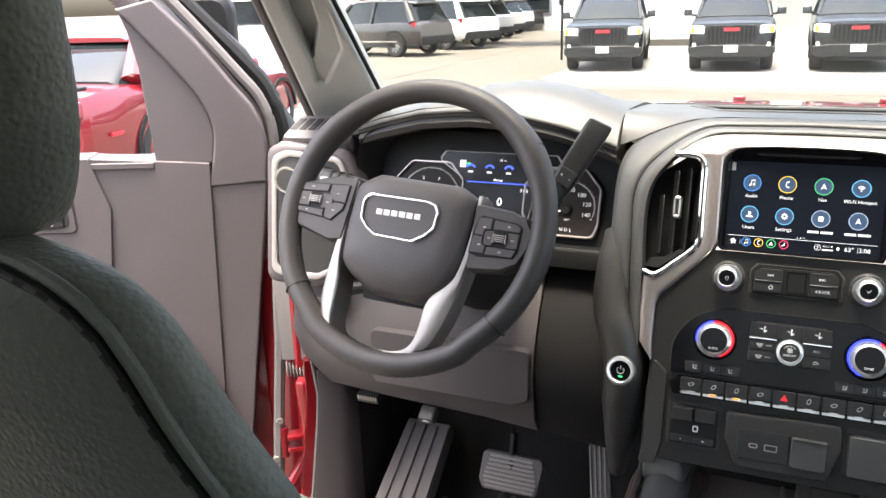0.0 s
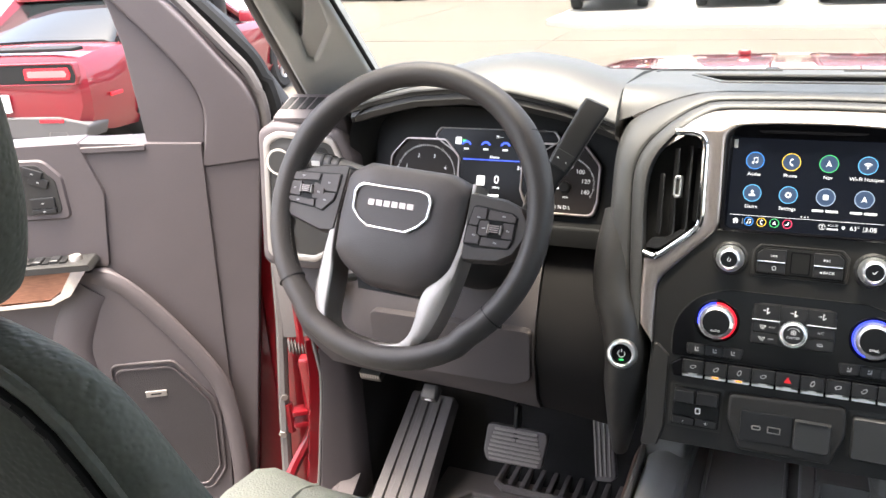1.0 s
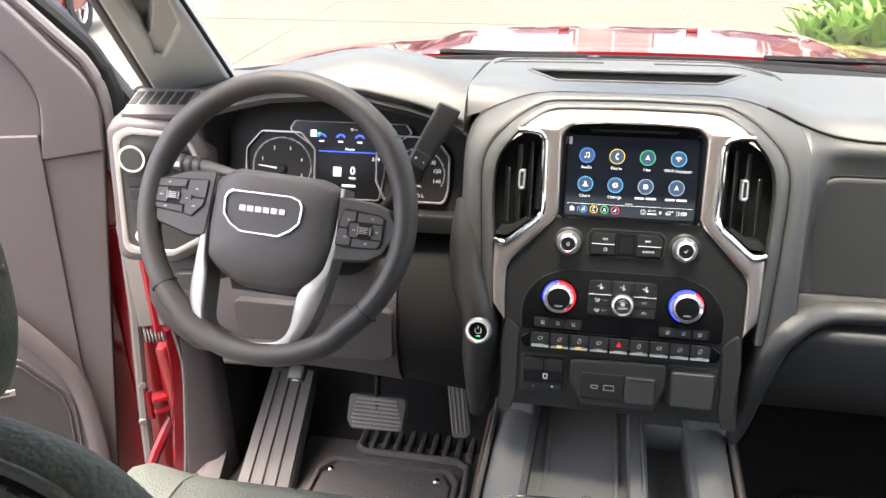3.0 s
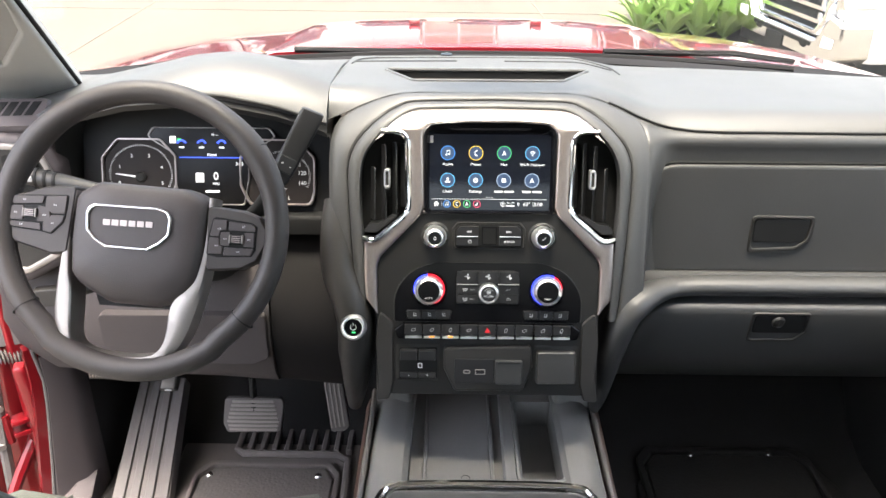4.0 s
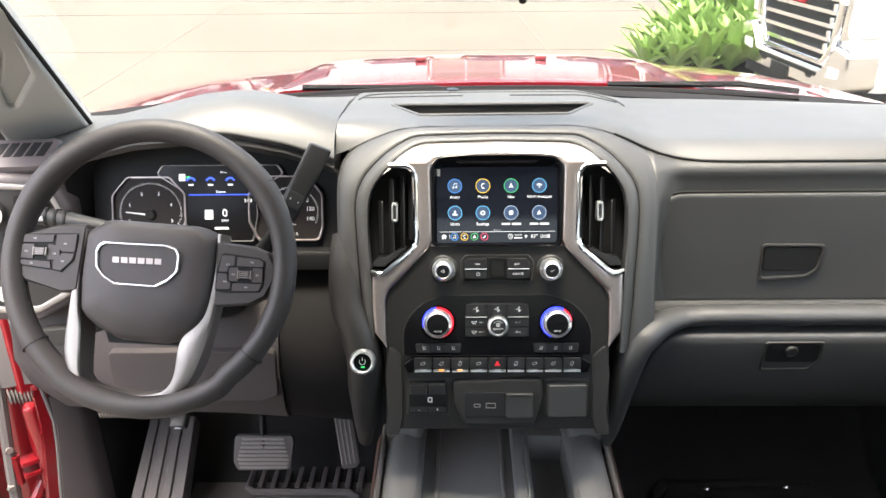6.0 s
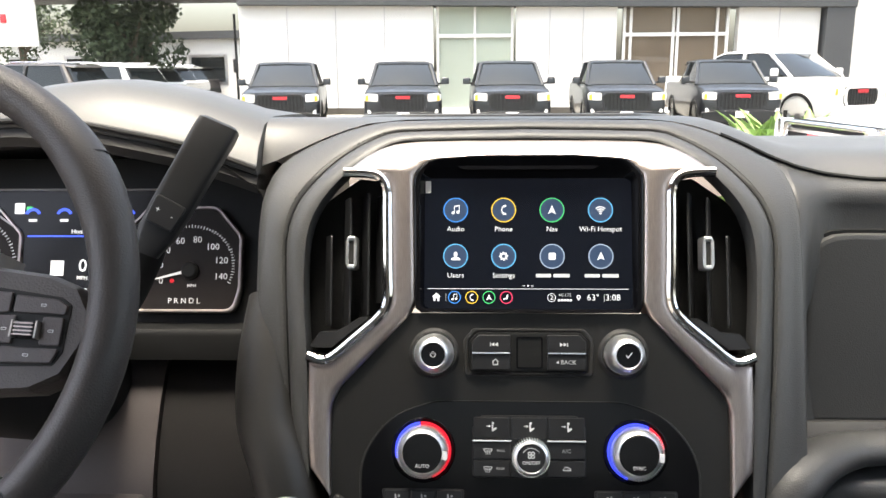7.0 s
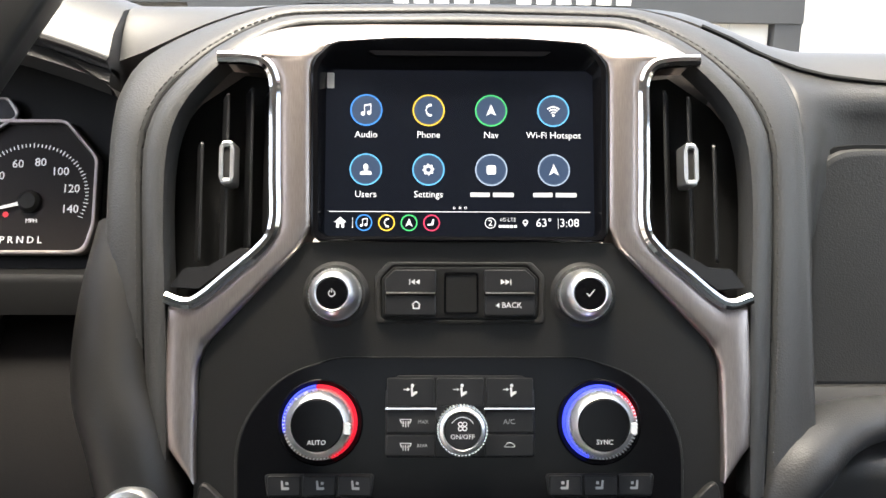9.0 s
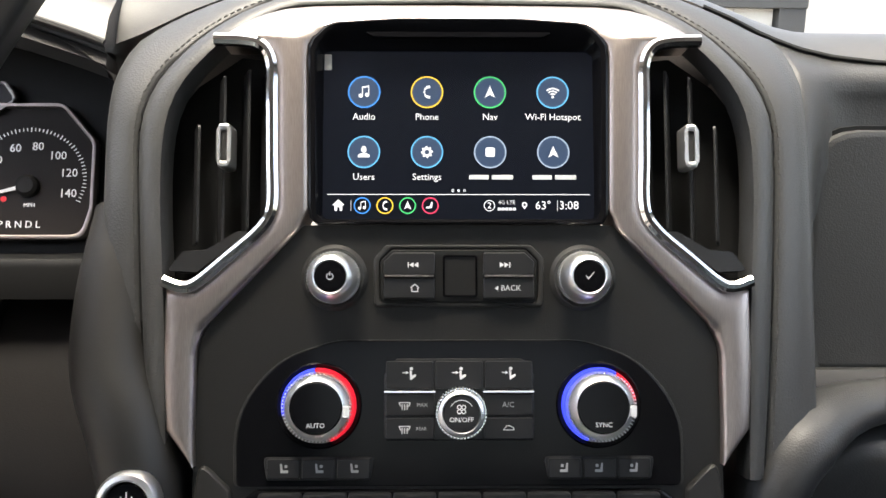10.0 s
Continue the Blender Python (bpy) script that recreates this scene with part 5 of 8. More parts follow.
    for k in range(9):
        u = -0.1120 + 0.0280 * k
        part("toggle", prism(rect(u, -0.1595, 0.0268, 0.0170, 0.002), S @ pose(0, 0, 0.006) , -0.006, 0.0025, 0.0015), BUTTON, bar)
        part("toggle_edge", prism(outline_round([(u - 0.0126, -0.1722), (u + 0.0126, -0.1722), (u + 0.0126, -0.1690), (u + 0.006, -0.1690), (u + 0.004, -0.1675), (u - 0.004, -0.1675), (u - 0.006, -0.1690), (u - 0.0126, -0.1690)], 0.0005, 2), S, 0.004, 0.0100, 0.001), BRIGHT, bar)
        if k in (1, 2):
            part("toggle_lamp", prism(rect(u, -0.1692, 0.0070, 0.0019, 0.0005), S, 0.006, 0.0106), AMBER, bar, "amber indicator lamp")
        if k == 4:
            part("hazard_mark", prism(outline_round([(-0.0045, -0.0035), (0.0045, -0.0035), (0, 0.0042)], 0.0004, 2), at(S, u, -0.1590, 0.0086), 0, 0.0002), HAZARD, bar, "red hazard triangle")
        else:
            bm = prism(outline_round([(-0.0040, 0.0005), (0.0005, 0.0026), (0.0040, 0.0022), (0.0034, -0.0008), (0.0, -0.0026), (-0.0028, -0.0024)], 0.0008, 2), at(S, u, -0.1590, 0.0086, 25 * (k % 3)), 0, 0.0002,
                       hole=outline_round([(-0.0026, 0.0004), (0.0003, 0.0017), (0.0026, 0.0014), (0.0022, -0.0006), (0.0, -0.0017), (-0.0018, -0.0016)], 0.0005, 2))
            part("toggle_mark", bm, DIM, bar)

    # lower modules
    FLAP = mat("satin_flap_plastic", (0.044, 0.044, 0.043), 0.36, grain=0.06, bump=0.1, bump_scale=1200)
    for u, v, w, h in ((-0.1050, -0.2135, 0.0760, 0.0670), (0.1050, -0.2135, 0.0760, 0.0670)):
        part("module_reveal", prism(rect(u, v, w, h, 0.006), S, -0.03, -0.0022), BLACK, root)
    tb = part("trailer_brake_module", prism(rect(-0.1050, -0.2135, 0.0690, 0.0600, 0.004), S, -0.03, -0.001, 0.002), PLASTIC, root)
    part("module_face", prism(rect(-0.1050, -0.2135, 0.0590, 0.0500, 0.003), S, -0.01, 0.003, 0.0015), BLACK, tb)
    for s in (-1, 1):
        part("brake_slider", prism(rect(-0.1050 + s * 0.0140, -0.1985, 0.0265, 0.0160, 0.002), S, 0, 0.0130, 0.003), BUTTON, tb)
        part("gain_key", prism(rect(-0.1050 + s * 0.0140, -0.2315, 0.0265, 0.0090, 0.001), S, 0, 0.0060, 0.001), BUTTON, tb)
        part("gain_mark", lettering("+" if s > 0 else "-", at(S, -0.1050 + s * 0.0140, -0.2315, 0.0062), 0.005), LIT, tb)
    part("brake_mark", prism(rect(-0.1020, -0.2170, 0.0070, 0.0080, 0.002), S, 0.002, 0.0035, hole=rect(-0.1020, -0.2170, 0.0040, 0.0050, 0.001)), LIT, tb)
    ub = part("port_housing", prism(outline_round([(-0.0666, -0.1860), (0.0673, -0.1820), (0.0700, -0.2150), (0.0553, -0.2560), (-0.0493, -0.2560), (-0.0660, -0.2200)], 0.008), S, -0.03, 0.008, 0.004), PLASTIC, root)
    part("port_face", prism(rect(-0.0190, -0.2230, 0.0610, 0.0380, 0.003), S, 0.0, 0.0098, 0.001), BUTTON, ub)
    part("small_port", prism(rect(-0.0305, -0.2240, 0.0110, 0.0060, 0.0028), S, 0.005, 0.0106, 0.0004, hole=rect(-0.0305, -0.2240, 0.0078, 0.0030, 0.0014)), SILVER, ub, "small data port")
    part("wide_port", prism(rect(-0.0100, -0.2240, 0.0155, 0.0085, 0.001), S, 0.005, 0.0106, 0.0004, hole=rect(-0.0100, -0.2240, 0.0125, 0.0055, 0.0005)), SILVER, ub, "wide data port")
    part("socket_cap", prism(outline_round([(0.0125, -0.2050), (0.0540, -0.2050), (0.0540, -0.2400), (0.0500, -0.2430), (0.0150, -0.2430), (0.0120, -0.2400)], 0.003), S, 0, 0.0150, 0.003), FLAP, ub, "socket cover flap")
    part("cap_hinge", prism(rect(0.0333, -0.2075, 0.0330, 0.0030, 0.001), S, 0.010, 0.0162), BUTTON, ub)
    cv = part("cover_module", prism(rect(0.1050, -0.2135, 0.0690, 0.0600, 0.004), S, -0.03, -0.001, 0.002), PLASTIC, root)
    part("cover_flap", prism(rect(0.1055, -0.2175, 0.0600, 0.0520, 0.005), S, -0.005, 0.0100, 0.004), FLAP, cv)
    # start button in the roll that runs down beside the stack
    path = smooth_line([(-0.226, 0.03, 1.31), (-0.230, 0.0, 1.265), (-0.226, -0.028, 1.222), (-0.212, -0.046, 1.186), (-0.203, -0.056, 1.146), (-0.204, -0.058, 1.09), (-0.208, -0.050, 1.03), (-0.216, -0.02, 0.965)], 6)
    w = part("start_roll", sweep(path, [0.030 if p.z > 1.10 else 0.030 - 0.13 * (1.10 - p.z) for p in path], n=20, up=(0, -1, 0.01), squash=(0.95, 1.1)), PLASTIC, root)
    m = at(S, -0.2020, -0.1540, 0.0150)
    part("start_ring", lathe([(0.0132, 0.003), (0.0138, 0.0060), (0.0150, 0.0070), (0.0178, 0.0062), (0.0196, 0.0030), (0.0200, -0.004)], m, 44), BRIGHT, w, "chrome start button ring")
    part("start_button", lathe([(0, 0.0042), (0.0118, 0.0042), (0.0128, 0.003), (0.0132, 0.0)], m, 36), GLOSS, w)
    bm = lathe([(0.0042, 0), (0.0042, 0.0003), (0.0049, 0.0003), (0.0049, 0)], m @ pose(0, 0.001, 0.0043), 20, arc=(130, 410))
    add_prism(bm, rect(0, 0.005, 0.0008, 0.0045, 0), m @ pose(0, 0, 0.0043), 0, 0.0003)
    part("start_mark", bm, LIT, w)
    part("start_lamp", prism(rect(0.0005, -0.0072, 0.0060, 0.0022, 0.0008), m, 0.004, 0.0047), mat("lit_start_green", (0.02, 0.4, 0.12), 0.4, emit=(0.05, 1.0, 0.25), power=0.15), w, "green lamp")
    return root


centre_stack()


def touchscreen():
    root = empty("touchscreen", "lit touchscreen in a black bezel showing eight round menu icons", "touchscreen", at=(0, 0, 1.32))
    S = STACK
    ol = outline_round([(-0.0955, 0.0180), (0.0955, 0.0180), (0.0965, 0.0280), (0.0980, 0.1370), (0.0850, 0.1505), (0.040, 0.1535), (-0.040, 0.1535), (-0.0850, 0.1505), (-0.0980, 0.1370), (-0.0965, 0.0280)], [0.004, 0.004, 0.004, 0.012, 0.012, 0.02, 0.02, 0.012, 0.012, 0.004])
    hole = resample([(*p, 0) for p in rect(0.0003, 0.0785, 0.1800, 0.1140, 0.003)] + [(*rect(0.0003, 0.0785, 0.1800, 0.1140, 0.003)[0], 0)], len(ol) + 1)[:-1]
    # bezel: outer rim, sloping reveal, inner edge
    outer = resample([(*p, 0) for p in ol] + [(*ol[0], 0)], 97)[:-1]
    inner = resample([(*p, 0) for p in rect(0.0003, 0.0780, 0.1790, 0.1130, 0.003)] + [(*rect(0.0003, 0.0780, 0.1790, 0.1130, 0.003)[0], 0)], 97)[:-1]
    k0 = min(range(96), key=lambda i: (inner[i] - outer[0]).length)
    inner = inner[k0:] + inner[:k0]
    rings = [[S @ Vector((p.x, p.y, -0.012)) for p in outer], [S @ Vector((p.x, p.y, 0.0030)) for p in outer], [S @ Vector((p.x * 0.985, (p.y - 0.085) * 0.985 + 0.085, 0.0038)) for p in outer],
             [S @ Vector((a.x * 0.955 + b.x * 0.0, (a.y - 0.085) * 0.955 + 0.085, 0.0030)) for a, b in zip(outer, inner)], [S @ Vector((p.x, p.y, -0.0070)) for p in inner], [S @ Vector((p.x, p.y, -0.014)) for p in inner]]
    bm = bmesh.new()
    add_loft(bm, rings)
    bm.faces.ensure_lookup_table()
    part("bezel", bm, GLOSS, root, "glossy black bezel")
    scr = mat("screen_glass", (0.004, 0.005, 0.008), 0.06, spread=0, emit=(0.10, 0.13, 0.22), power=0.006)
    glass_ = part("screen", prism(rect(0.0003, 0.0780, 0.1830, 0.1170, 0.003), S, -0.013, -0.0080), scr, root, "dark lit screen")
    part("bezel_ridge", prism(outline_round([(-0.062, 0.1440), (0.062, 0.1440), (0.055, 0.1405), (-0.055, 0.1405)], 0.002), S, 0.0, 0.0042, 0.001), GLOSS, root)
    H = -0.0079
    white = mat("screen_white", (0.2, 0.2, 0.2), 0.4, emit=(0.92, 0.95, 1.0), power=0.16)
    grey = mat("screen_grey", (0.4, 0.4, 0.4), 0.4, emit=(0.6, 0.65, 0.7), power=0.08)

    def lit(name, c, p=0.17):
        return mat(name, tuple(0.1 * x for x in c), 0.4, spread=0, emit=c, power=p)
    disc = lit("icon_slate", (0.08, 0.15, 0.30), 0.065)
    rims = [lit("icon_blue", (0.05, 0.30, 0.85)), lit("icon_yellow", (0.95, 0.62, 0.06)), lit("icon_green", (0.06, 0.62, 0.20)), lit("icon_sky", (0.12, 0.50, 0.85)), lit("icon_pale", (0.35, 0.45, 0.60)), lit("icon_red", (0.85, 0.06, 0.15))]

    def dab(bm, pts, m, h=0.00025):
        add_prism(bm, pts, m, 0, h)

    def glyph(kind, m, k=1.0):
        """Symbols of the menu, drawn about the middle of m; k scales them."""
        bm = bmesh.new()
        q = m @ Matrix.Diagonal((k, k, 1, 1))
        if kind == "note":
            dab(bm, rect(-0.0012, 0.0006, 0.0006, 0.0058, 0), q)
            dab(bm, rect(0.0030, 0.0012, 0.0006, 0.0058, 0), q)
            dab(bm, [(-0.0015, 0.0026), (0.0033, 0.0034), (0.0033, 0.0044), (-0.0015, 0.0036)], q)
            for u, v in ((-0.0023, -0.0025), (0.0019, -0.0019)):
                add_lathe(bm, [(0, 0.00025), (0.0014, 0.00025), (0.0014, 0)], q @ pose(u, v, 0), 12)
        elif kind == "phone":
            add_sweep(bm, [q @ Vector(p) for p in ((0.0018, 0.0040, 0.0001), (-0.0012, 0.0022, 0.0001), (-0.0018, 0, 0.0001), (-0.0012, -0.0022, 0.0001), (0.0018, -0.0040, 0.0001))], 0.00075 * k, n=6)
            for v in (0.0034, -0.0034):
                dab(bm, rect(0.0008, v, 0.0028, 0.0016, 0.0006), q @ pose(0, 0, 0))
        elif kind == "arrow":
            dab(bm, [(0, 0.0042), (0.0034, -0.0036), (0, -0.0016), (-0.0034, -0.0036)], q)
        elif kind == "wifi":
            for r in (0.0022, 0.0040, 0.0058):
                add_lathe(bm, [(r - 0.0005, 0), (r - 0.0005, 0.00025), (r + 0.0004, 0.00025), (r + 0.0004, 0)], q @ pose(0, -0.0030, 0), 14, arc=(45, 135))
            add_lathe(bm, [(0, 0.00025), (0.0009, 0.00025), (0.0009, 0)], q @ pose(0, -0.0030, 0), 12)
        elif kind == "bust":
            add_lathe(bm, [(0, 0.00025), (0.0020, 0.00025), (0.0020, 0)], q @ pose(0, 0.0016, 0) @ Matrix.Diagonal((0.85, 1.15, 1, 1)), 16)
            dab(bm, outline_round([(-0.0042, -0.0036), (0.0042, -0.0036), (0.0036, -0.0016), (0.0010, -0.0008), (-0.0010, -0.0008), (-0.0036, -0.0016)], 0.0006, 2), q)
        elif kind == "gear":
            ol = []
            for i in range(32):
                r = 0.0040 if (i // 2) % 2 == 0 else 0.0031
                a = 2 * math.pi * i / 32
                ol.append((r * math.cos(a), r * math.sin(a)))
            add_prism(bm, ol, q, 0, 0.00025, hole=[(0.0016 * math.cos(2 * math.pi * i / 32), 0.0016 * math.sin(2 * math.pi * i / 32)) for i in range(32)])
        elif kind == "tile":
            dab(bm, rect(0, 0, 0.0062, 0.0062, 0.0014), q)
        elif kind == "house":
            ol = [(-0.0026, -0.0034), (-0.0008, -0.0034), (-0.0008, -0.0010), (0.0008, -0.0010), (0.0008, -0.0034), (0.0026, -0.0034), (0.0026, 0.0002), (0.0042, 0.0002), (0, 0.0040), (-0.0042, 0.0002), (-0.0026, 0.0002)]
            dab(bm, ol, q)
        elif kind == "seat":
            dab(bm, outline_round([(0.0008, 0.0034), (0.0024, 0.0034), (0.0016, -0.0022), (-0.0038, -0.0026), (-0.0038, -0.0010), (-0.0004, -0.0006)], 0.0006, 2), q)
        return bm

    us = (-0.0622, -0.0206, 0.0212, 0.0630)
    words = (("Audio", "Phone", "Nav", "Wi-Fi Hotspot"), ("Users", "Settings", "", ""))
    kinds = (("note", "phone", "arrow", "wifi"), ("bust", "gear", "tile", "arrow"))
    tint = ((0, 1, 2, 3), (3, 3, 4, 4))
    for r, v in enumerate((0.1070, 0.0668)):
        for c, u in enumerate(us):
            m = at(S, u, v, H)
            part("menu_icon", lathe([(0, 0.0002), (0.0098, 0.0002), (0.0098, 0)], m, 32), disc, glass_)
            part("icon_rim", lathe([(0.0098, 0), (0.0098, 0.0003), (0.0108, 0.0003), (0.0108, 0)], m, 36), rims[tint[r][c]], glass_)
            part("icon_symbol", glyph(kinds[r][c], m @ pose(0, 0, 0.0002)), white, glass_)
            if words[r][c]:
                part("icon_word", lettering(words[r][c], at(S, u, v - 0.0167, H), 0.0045), white, glass_)
            else:  # words left as bars
                for a, w in ((-0.0075, 0.013), (0.0080, 0.014)):
                    part("icon_word", prism(rect(u + a, v - 0.0167, w, 0.0030, 0.0005), S, H, H + 0.0002), grey, glass_)
    part("status_line", prism(rect(0.0003, 0.0386, 0.1730, 0.0005, 0), S, H, H + 0.0002), white, glass_)
    part("status_home", glyph("house", at(S, -0.0787, 0.0312, H)), white, glass_)
    for u, kd, t in ((-0.0631, "note", 0), (-0.0482, "phone", 1), (-0.0333, "arrow", 2), (-0.0184, "seat", 5)):
        part("shortcut_rim", lathe([(0.0047, 0), (0.0047, 0.0002), (0.0056, 0.0002), (0.0056, 0)], at(S, u, 0.0312, H), 28), rims[t], glass_)
        part("shortcut_symbol", glyph(kd, at(S, u, 0.0312, H), 0.72), white, glass_)
    part("divider", prism(rect(-0.0705, 0.0312, 0.0004, 0.007, 0), S, H, H + 0.0002), grey, glass_)
    part("divider", prism(rect(0.0655, 0.0312, 0.0004, 0.007, 0), S, H, H + 0.0002), grey, glass_)
    part("profile_ring", lathe([(0.0032, 0), (0.0032, 0.0002), (0.0037, 0.0002), (0.0037, 0)], at(S, 0.0205, 0.0312, H), 24), white, glass_)
    part("profile_digit", lettering("2", at(S, 0.0205, 0.0312, H), 0.0042), white, glass_)
    part("network_word", lettering("4G LTE", at(S, 0.0320, 0.0333, H), 0.0026), grey, glass_)
    for k in range(5):
        part("signal_bar", prism(rect(0.0270 + 0.0025 * k, 0.0290, 0.0020, 0.0018, 0), S, H, H + 0.0002), white, glass_)
    part("place_pin", lathe([(0.0009, 0), (0.0009, 0.0002), (0.0018, 0.0002), (0.0018, 0)], at(S, 0.0437, 0.0318, H), 16), white, glass_)
    part("pin_tip", prism([(-0.0011, 0), (0.0011, 0), (0, -0.0022)], at(S, 0.0437, 0.0308, H), 0, 0.0002), white, glass_)
    part("temperature_word", lettering("63\u00b0", at(S, 0.0560, 0.0312, H), 0.0056), white, glass_)
    part("clock_word", lettering("3:08", at(S, 0.0730, 0.0312, H), 0.0056), white, glass_)
    for k in range(3):
        part("page_dot", lathe([(0, 0.0002), (0.0008, 0.0002), (0.0008, 0)] if k == 1 else [(0.0005, 0), (0.0005, 0.0002), (0.0009, 0.0002), (0.0009, 0)], at(S, -0.0035 + 0.0038 * k, 0.0412, H), 12), white, glass_)
    part("protective_tab", prism(rect(-0.0862, 0.1270, 0.0048, 0.0105, 0.0008), S, H - 0.001, H + 0.0006), mat("white_film", (0.7, 0.7, 0.68), 0.5), root, "white film tab at the screen corner")
    return root


touchscreen()


# ---- steering wheel, stalks, selector, pedals, console, seat ----
def steering_wheel():
    root = empty("steering_wheel", "dark leather steering wheel with satin lower spoke and control pads", "steering wheel", at=(-0.45, -0.2, 1.37))
    tl = radians(28)
    W = plane_frame((-0.45, -0.202, 1.372), (1, 0, 0), (0, math.sin(tl), math.cos(tl))) @ pose(0, 0, 0, 0, 0, -3.0)
    # rim with thumb swellings; section slightly oval
    n = 72
    pts, rad = [], []
    for k in range(n):
        a = 2 * math.pi * k / n
        pts.append(W @ Vector((0.1745 * math.cos(a), 0.1735 * math.sin(a) - (0.006 if math.sin(a) < -0.8 else 0), 0)))
        rad.append(0.0150 + 0.0022 * (math.exp(-((math.degrees(a) - 35) / 14) ** 2) + math.exp(-((math.degrees(a) - 145) / 14) ** 2)))
    part("rim", sweep(pts, rad, closed=True, n=16, up=W.col[2].xyz, squash=(1.0, 1.12)), WHEEL, root)
    for a in (37, 143, 218, 322):
        c = W @ pose(0, 0, 0, 0, 0, a) @ pose(0.1745, 0, 0, 90, 0, 0)
        part("rim_seam", lathe([(0.0150, -0.0006), (0.0174, -0.0006), (0.0174, 0.0006), (0.0150, 0.0006)], c, 24), BLACK, root)
    for a0, a1 in ((145, 217), (-37, 36), (60, 120)):
        for k in range(int((a1 - a0) / 2.2)):
            a = radians(a0 + 2.2 * k + 1)
            part("stitch", block(W @ pose(0.1600 * math.cos(a), 0.1595 * math.sin(a), 0.0035) @ pose(0, 0, 0, 0, 0, math.degrees(a) + 62), (0.0038, 0.0010, 0.0012)), STITCH, root)
    s = 0.000731
    P = lambda pts: [((x - 258) * s, (428 - y) * s) for x, y in pts]
    hub = P([(147, 375), (185, 352), (345, 357), (378, 378), (372, 480), (362, 520), (345, 542), (300, 565), (212, 562), (165, 535), (146, 515), (143, 450)])
    ho = resample([(*p, 0) for p in outline_round(hub, 0.010)] + [(*outline_round(hub, 0.010)[0], 0)], 61)[:-1]
    rings = []
    for f, h in ((1.0, -0.045), (1.0, -0.004), (0.985, 0.004), (0.95, 0.010), (0.88, 0.014), (0.6, 0.0165), (0.2, 0.0175)):
        rings.append([W @ Vector((p.x * f, (p.y + 0.02) * f - 0.02, h - 0.012 * max(0, -(p.y * f) - 0.055) / 0.05)) for p in ho])
    HUB = mat("airbag_cover_skin", (0.058, 0.050, 0.050), 0.50, grain=0.06, bump=0.2, bump_scale=900, voronoi=True)
    cover = part("airbag_cover", loft(rings), HUB, root, "dark grey airbag cover")
    em = P([(188, 392), (300, 393), (316, 398), (322, 410), (320, 440), (305, 456), (285, 468), (210, 466), (190, 454), (176, 438), (174, 408), (178, 398)])
    eo = outline_round(em, 0.006)
    c = (P([(248, 430)])[0])
    part("emblem_ring", prism(eo, W, 0.012, 0.0205, 0.0018, hole=[(c[0] + (p[0] - c[0]) * 0.92, c[1] + (p[1] - c[1]) * 0.87) for p in eo]), CHROME, cover, "chrome emblem ring")
    part("emblem_plate", prism([(c[0] + (p[0] - c[0]) * 0.92, c[1] + (p[1] - c[1]) * 0.87) for p in eo], W, 0.012, 0.0178), HUB, cover)
    for k in range(6):  # badge as plain bars
        x0 = 204 + 14.6 * k
        part("badge_bar", prism([((x - 258) * s, (428 - y) * s) for x, y in ((x0, 418), (x0 + 12, 418.5), (x0 + 12, 428.5), (x0, 428))], W, 0.0175, 0.0190, 0.0004), SATIN, cover)
    part("word_mark", lettering("AIRBAG", W @ pose(*P([(238, 484)])[0], 0.0166), 0.0058), BLACK, cover)
    C = lambda pts: P([(x / 1.56 + 12, y / 1.56 + 184) for x, y in pts])
    # control pads: close-set keys over a dark bed
    for sgn, op, bed, keys, mid in (
            (-1, [(12, 418), (18, 398), (35, 384), (95, 366), (148, 362), (138, 480), (110, 484), (45, 466), (22, 448)],
             [(32, 320), (42, 312), (192, 305), (190, 340), (184, 380), (152, 414), (124, 408), (40, 400), (25, 386)],
             ([(36, 322), (44, 315), (128, 312), (124, 332), (36, 338)], [(31, 383), (120, 386), (123, 404), (42, 396), (29, 387)],
              [(133, 312), (189, 308), (186, 358), (150, 358), (131, 342)], [(150, 362), (184, 362), (181, 378), (151, 410), (128, 405), (127, 384)],
              [(34, 341), (72, 339), (72, 380), (31, 379)], [(111, 338), (144, 344), (146, 374), (138, 381), (110, 381)]), (92, 359)),
            (1, [(374, 382), (440, 388), (468, 398), (482, 420), (480, 448), (466, 476), (440, 490), (378, 496)],
             [(584, 346), (592, 340), (690, 350), (706, 360), (704, 424), (694, 442), (600, 448), (572, 442), (574, 392)],
             ([(587, 347), (624, 347), (624, 374), (608, 376), (604, 392), (580, 391)], [(578, 395), (604, 396), (606, 414), (616, 420), (614, 438), (576, 439)],
              [(629, 350), (688, 354), (702, 362), (700, 374), (629, 374)], [(620, 420), (700, 420), (692, 439), (618, 442)],
              [(608, 379), (634, 378), (634, 416), (609, 415)], [(671, 378), (700, 378), (700, 416), (671, 416)]), (652, 397))):
        pad = part("control_pad", prism(outline_round(P(op), 0.006), W, -0.020, 0.006, 0.005, seg=3), WHEEL, root, "control pad with switch keys")
        part("key_bed", prism(outline_round(C(bed), 0.003), W, 0.0, 0.0066, 0.0004), BLACK, pad)
        for key in keys:
            q = C(key)
            part("key", prism(outline_round(q, 0.0016), W, 0.004, 0.0086, 0.0008), HUB, pad)
            mx, my = sum(p[0] for p in q) / len(q), sum(p[1] for p in q) / len(q)
            part("key_mark", prism(rect(mx, my, 0.0036, 0.0018, 0.0005), W, 0.008, 0.0089, hole=rect(mx, my, 0.0026, 0.0010, 0.0003)), DIM, pad)
        cx, cy = C([mid])[0]
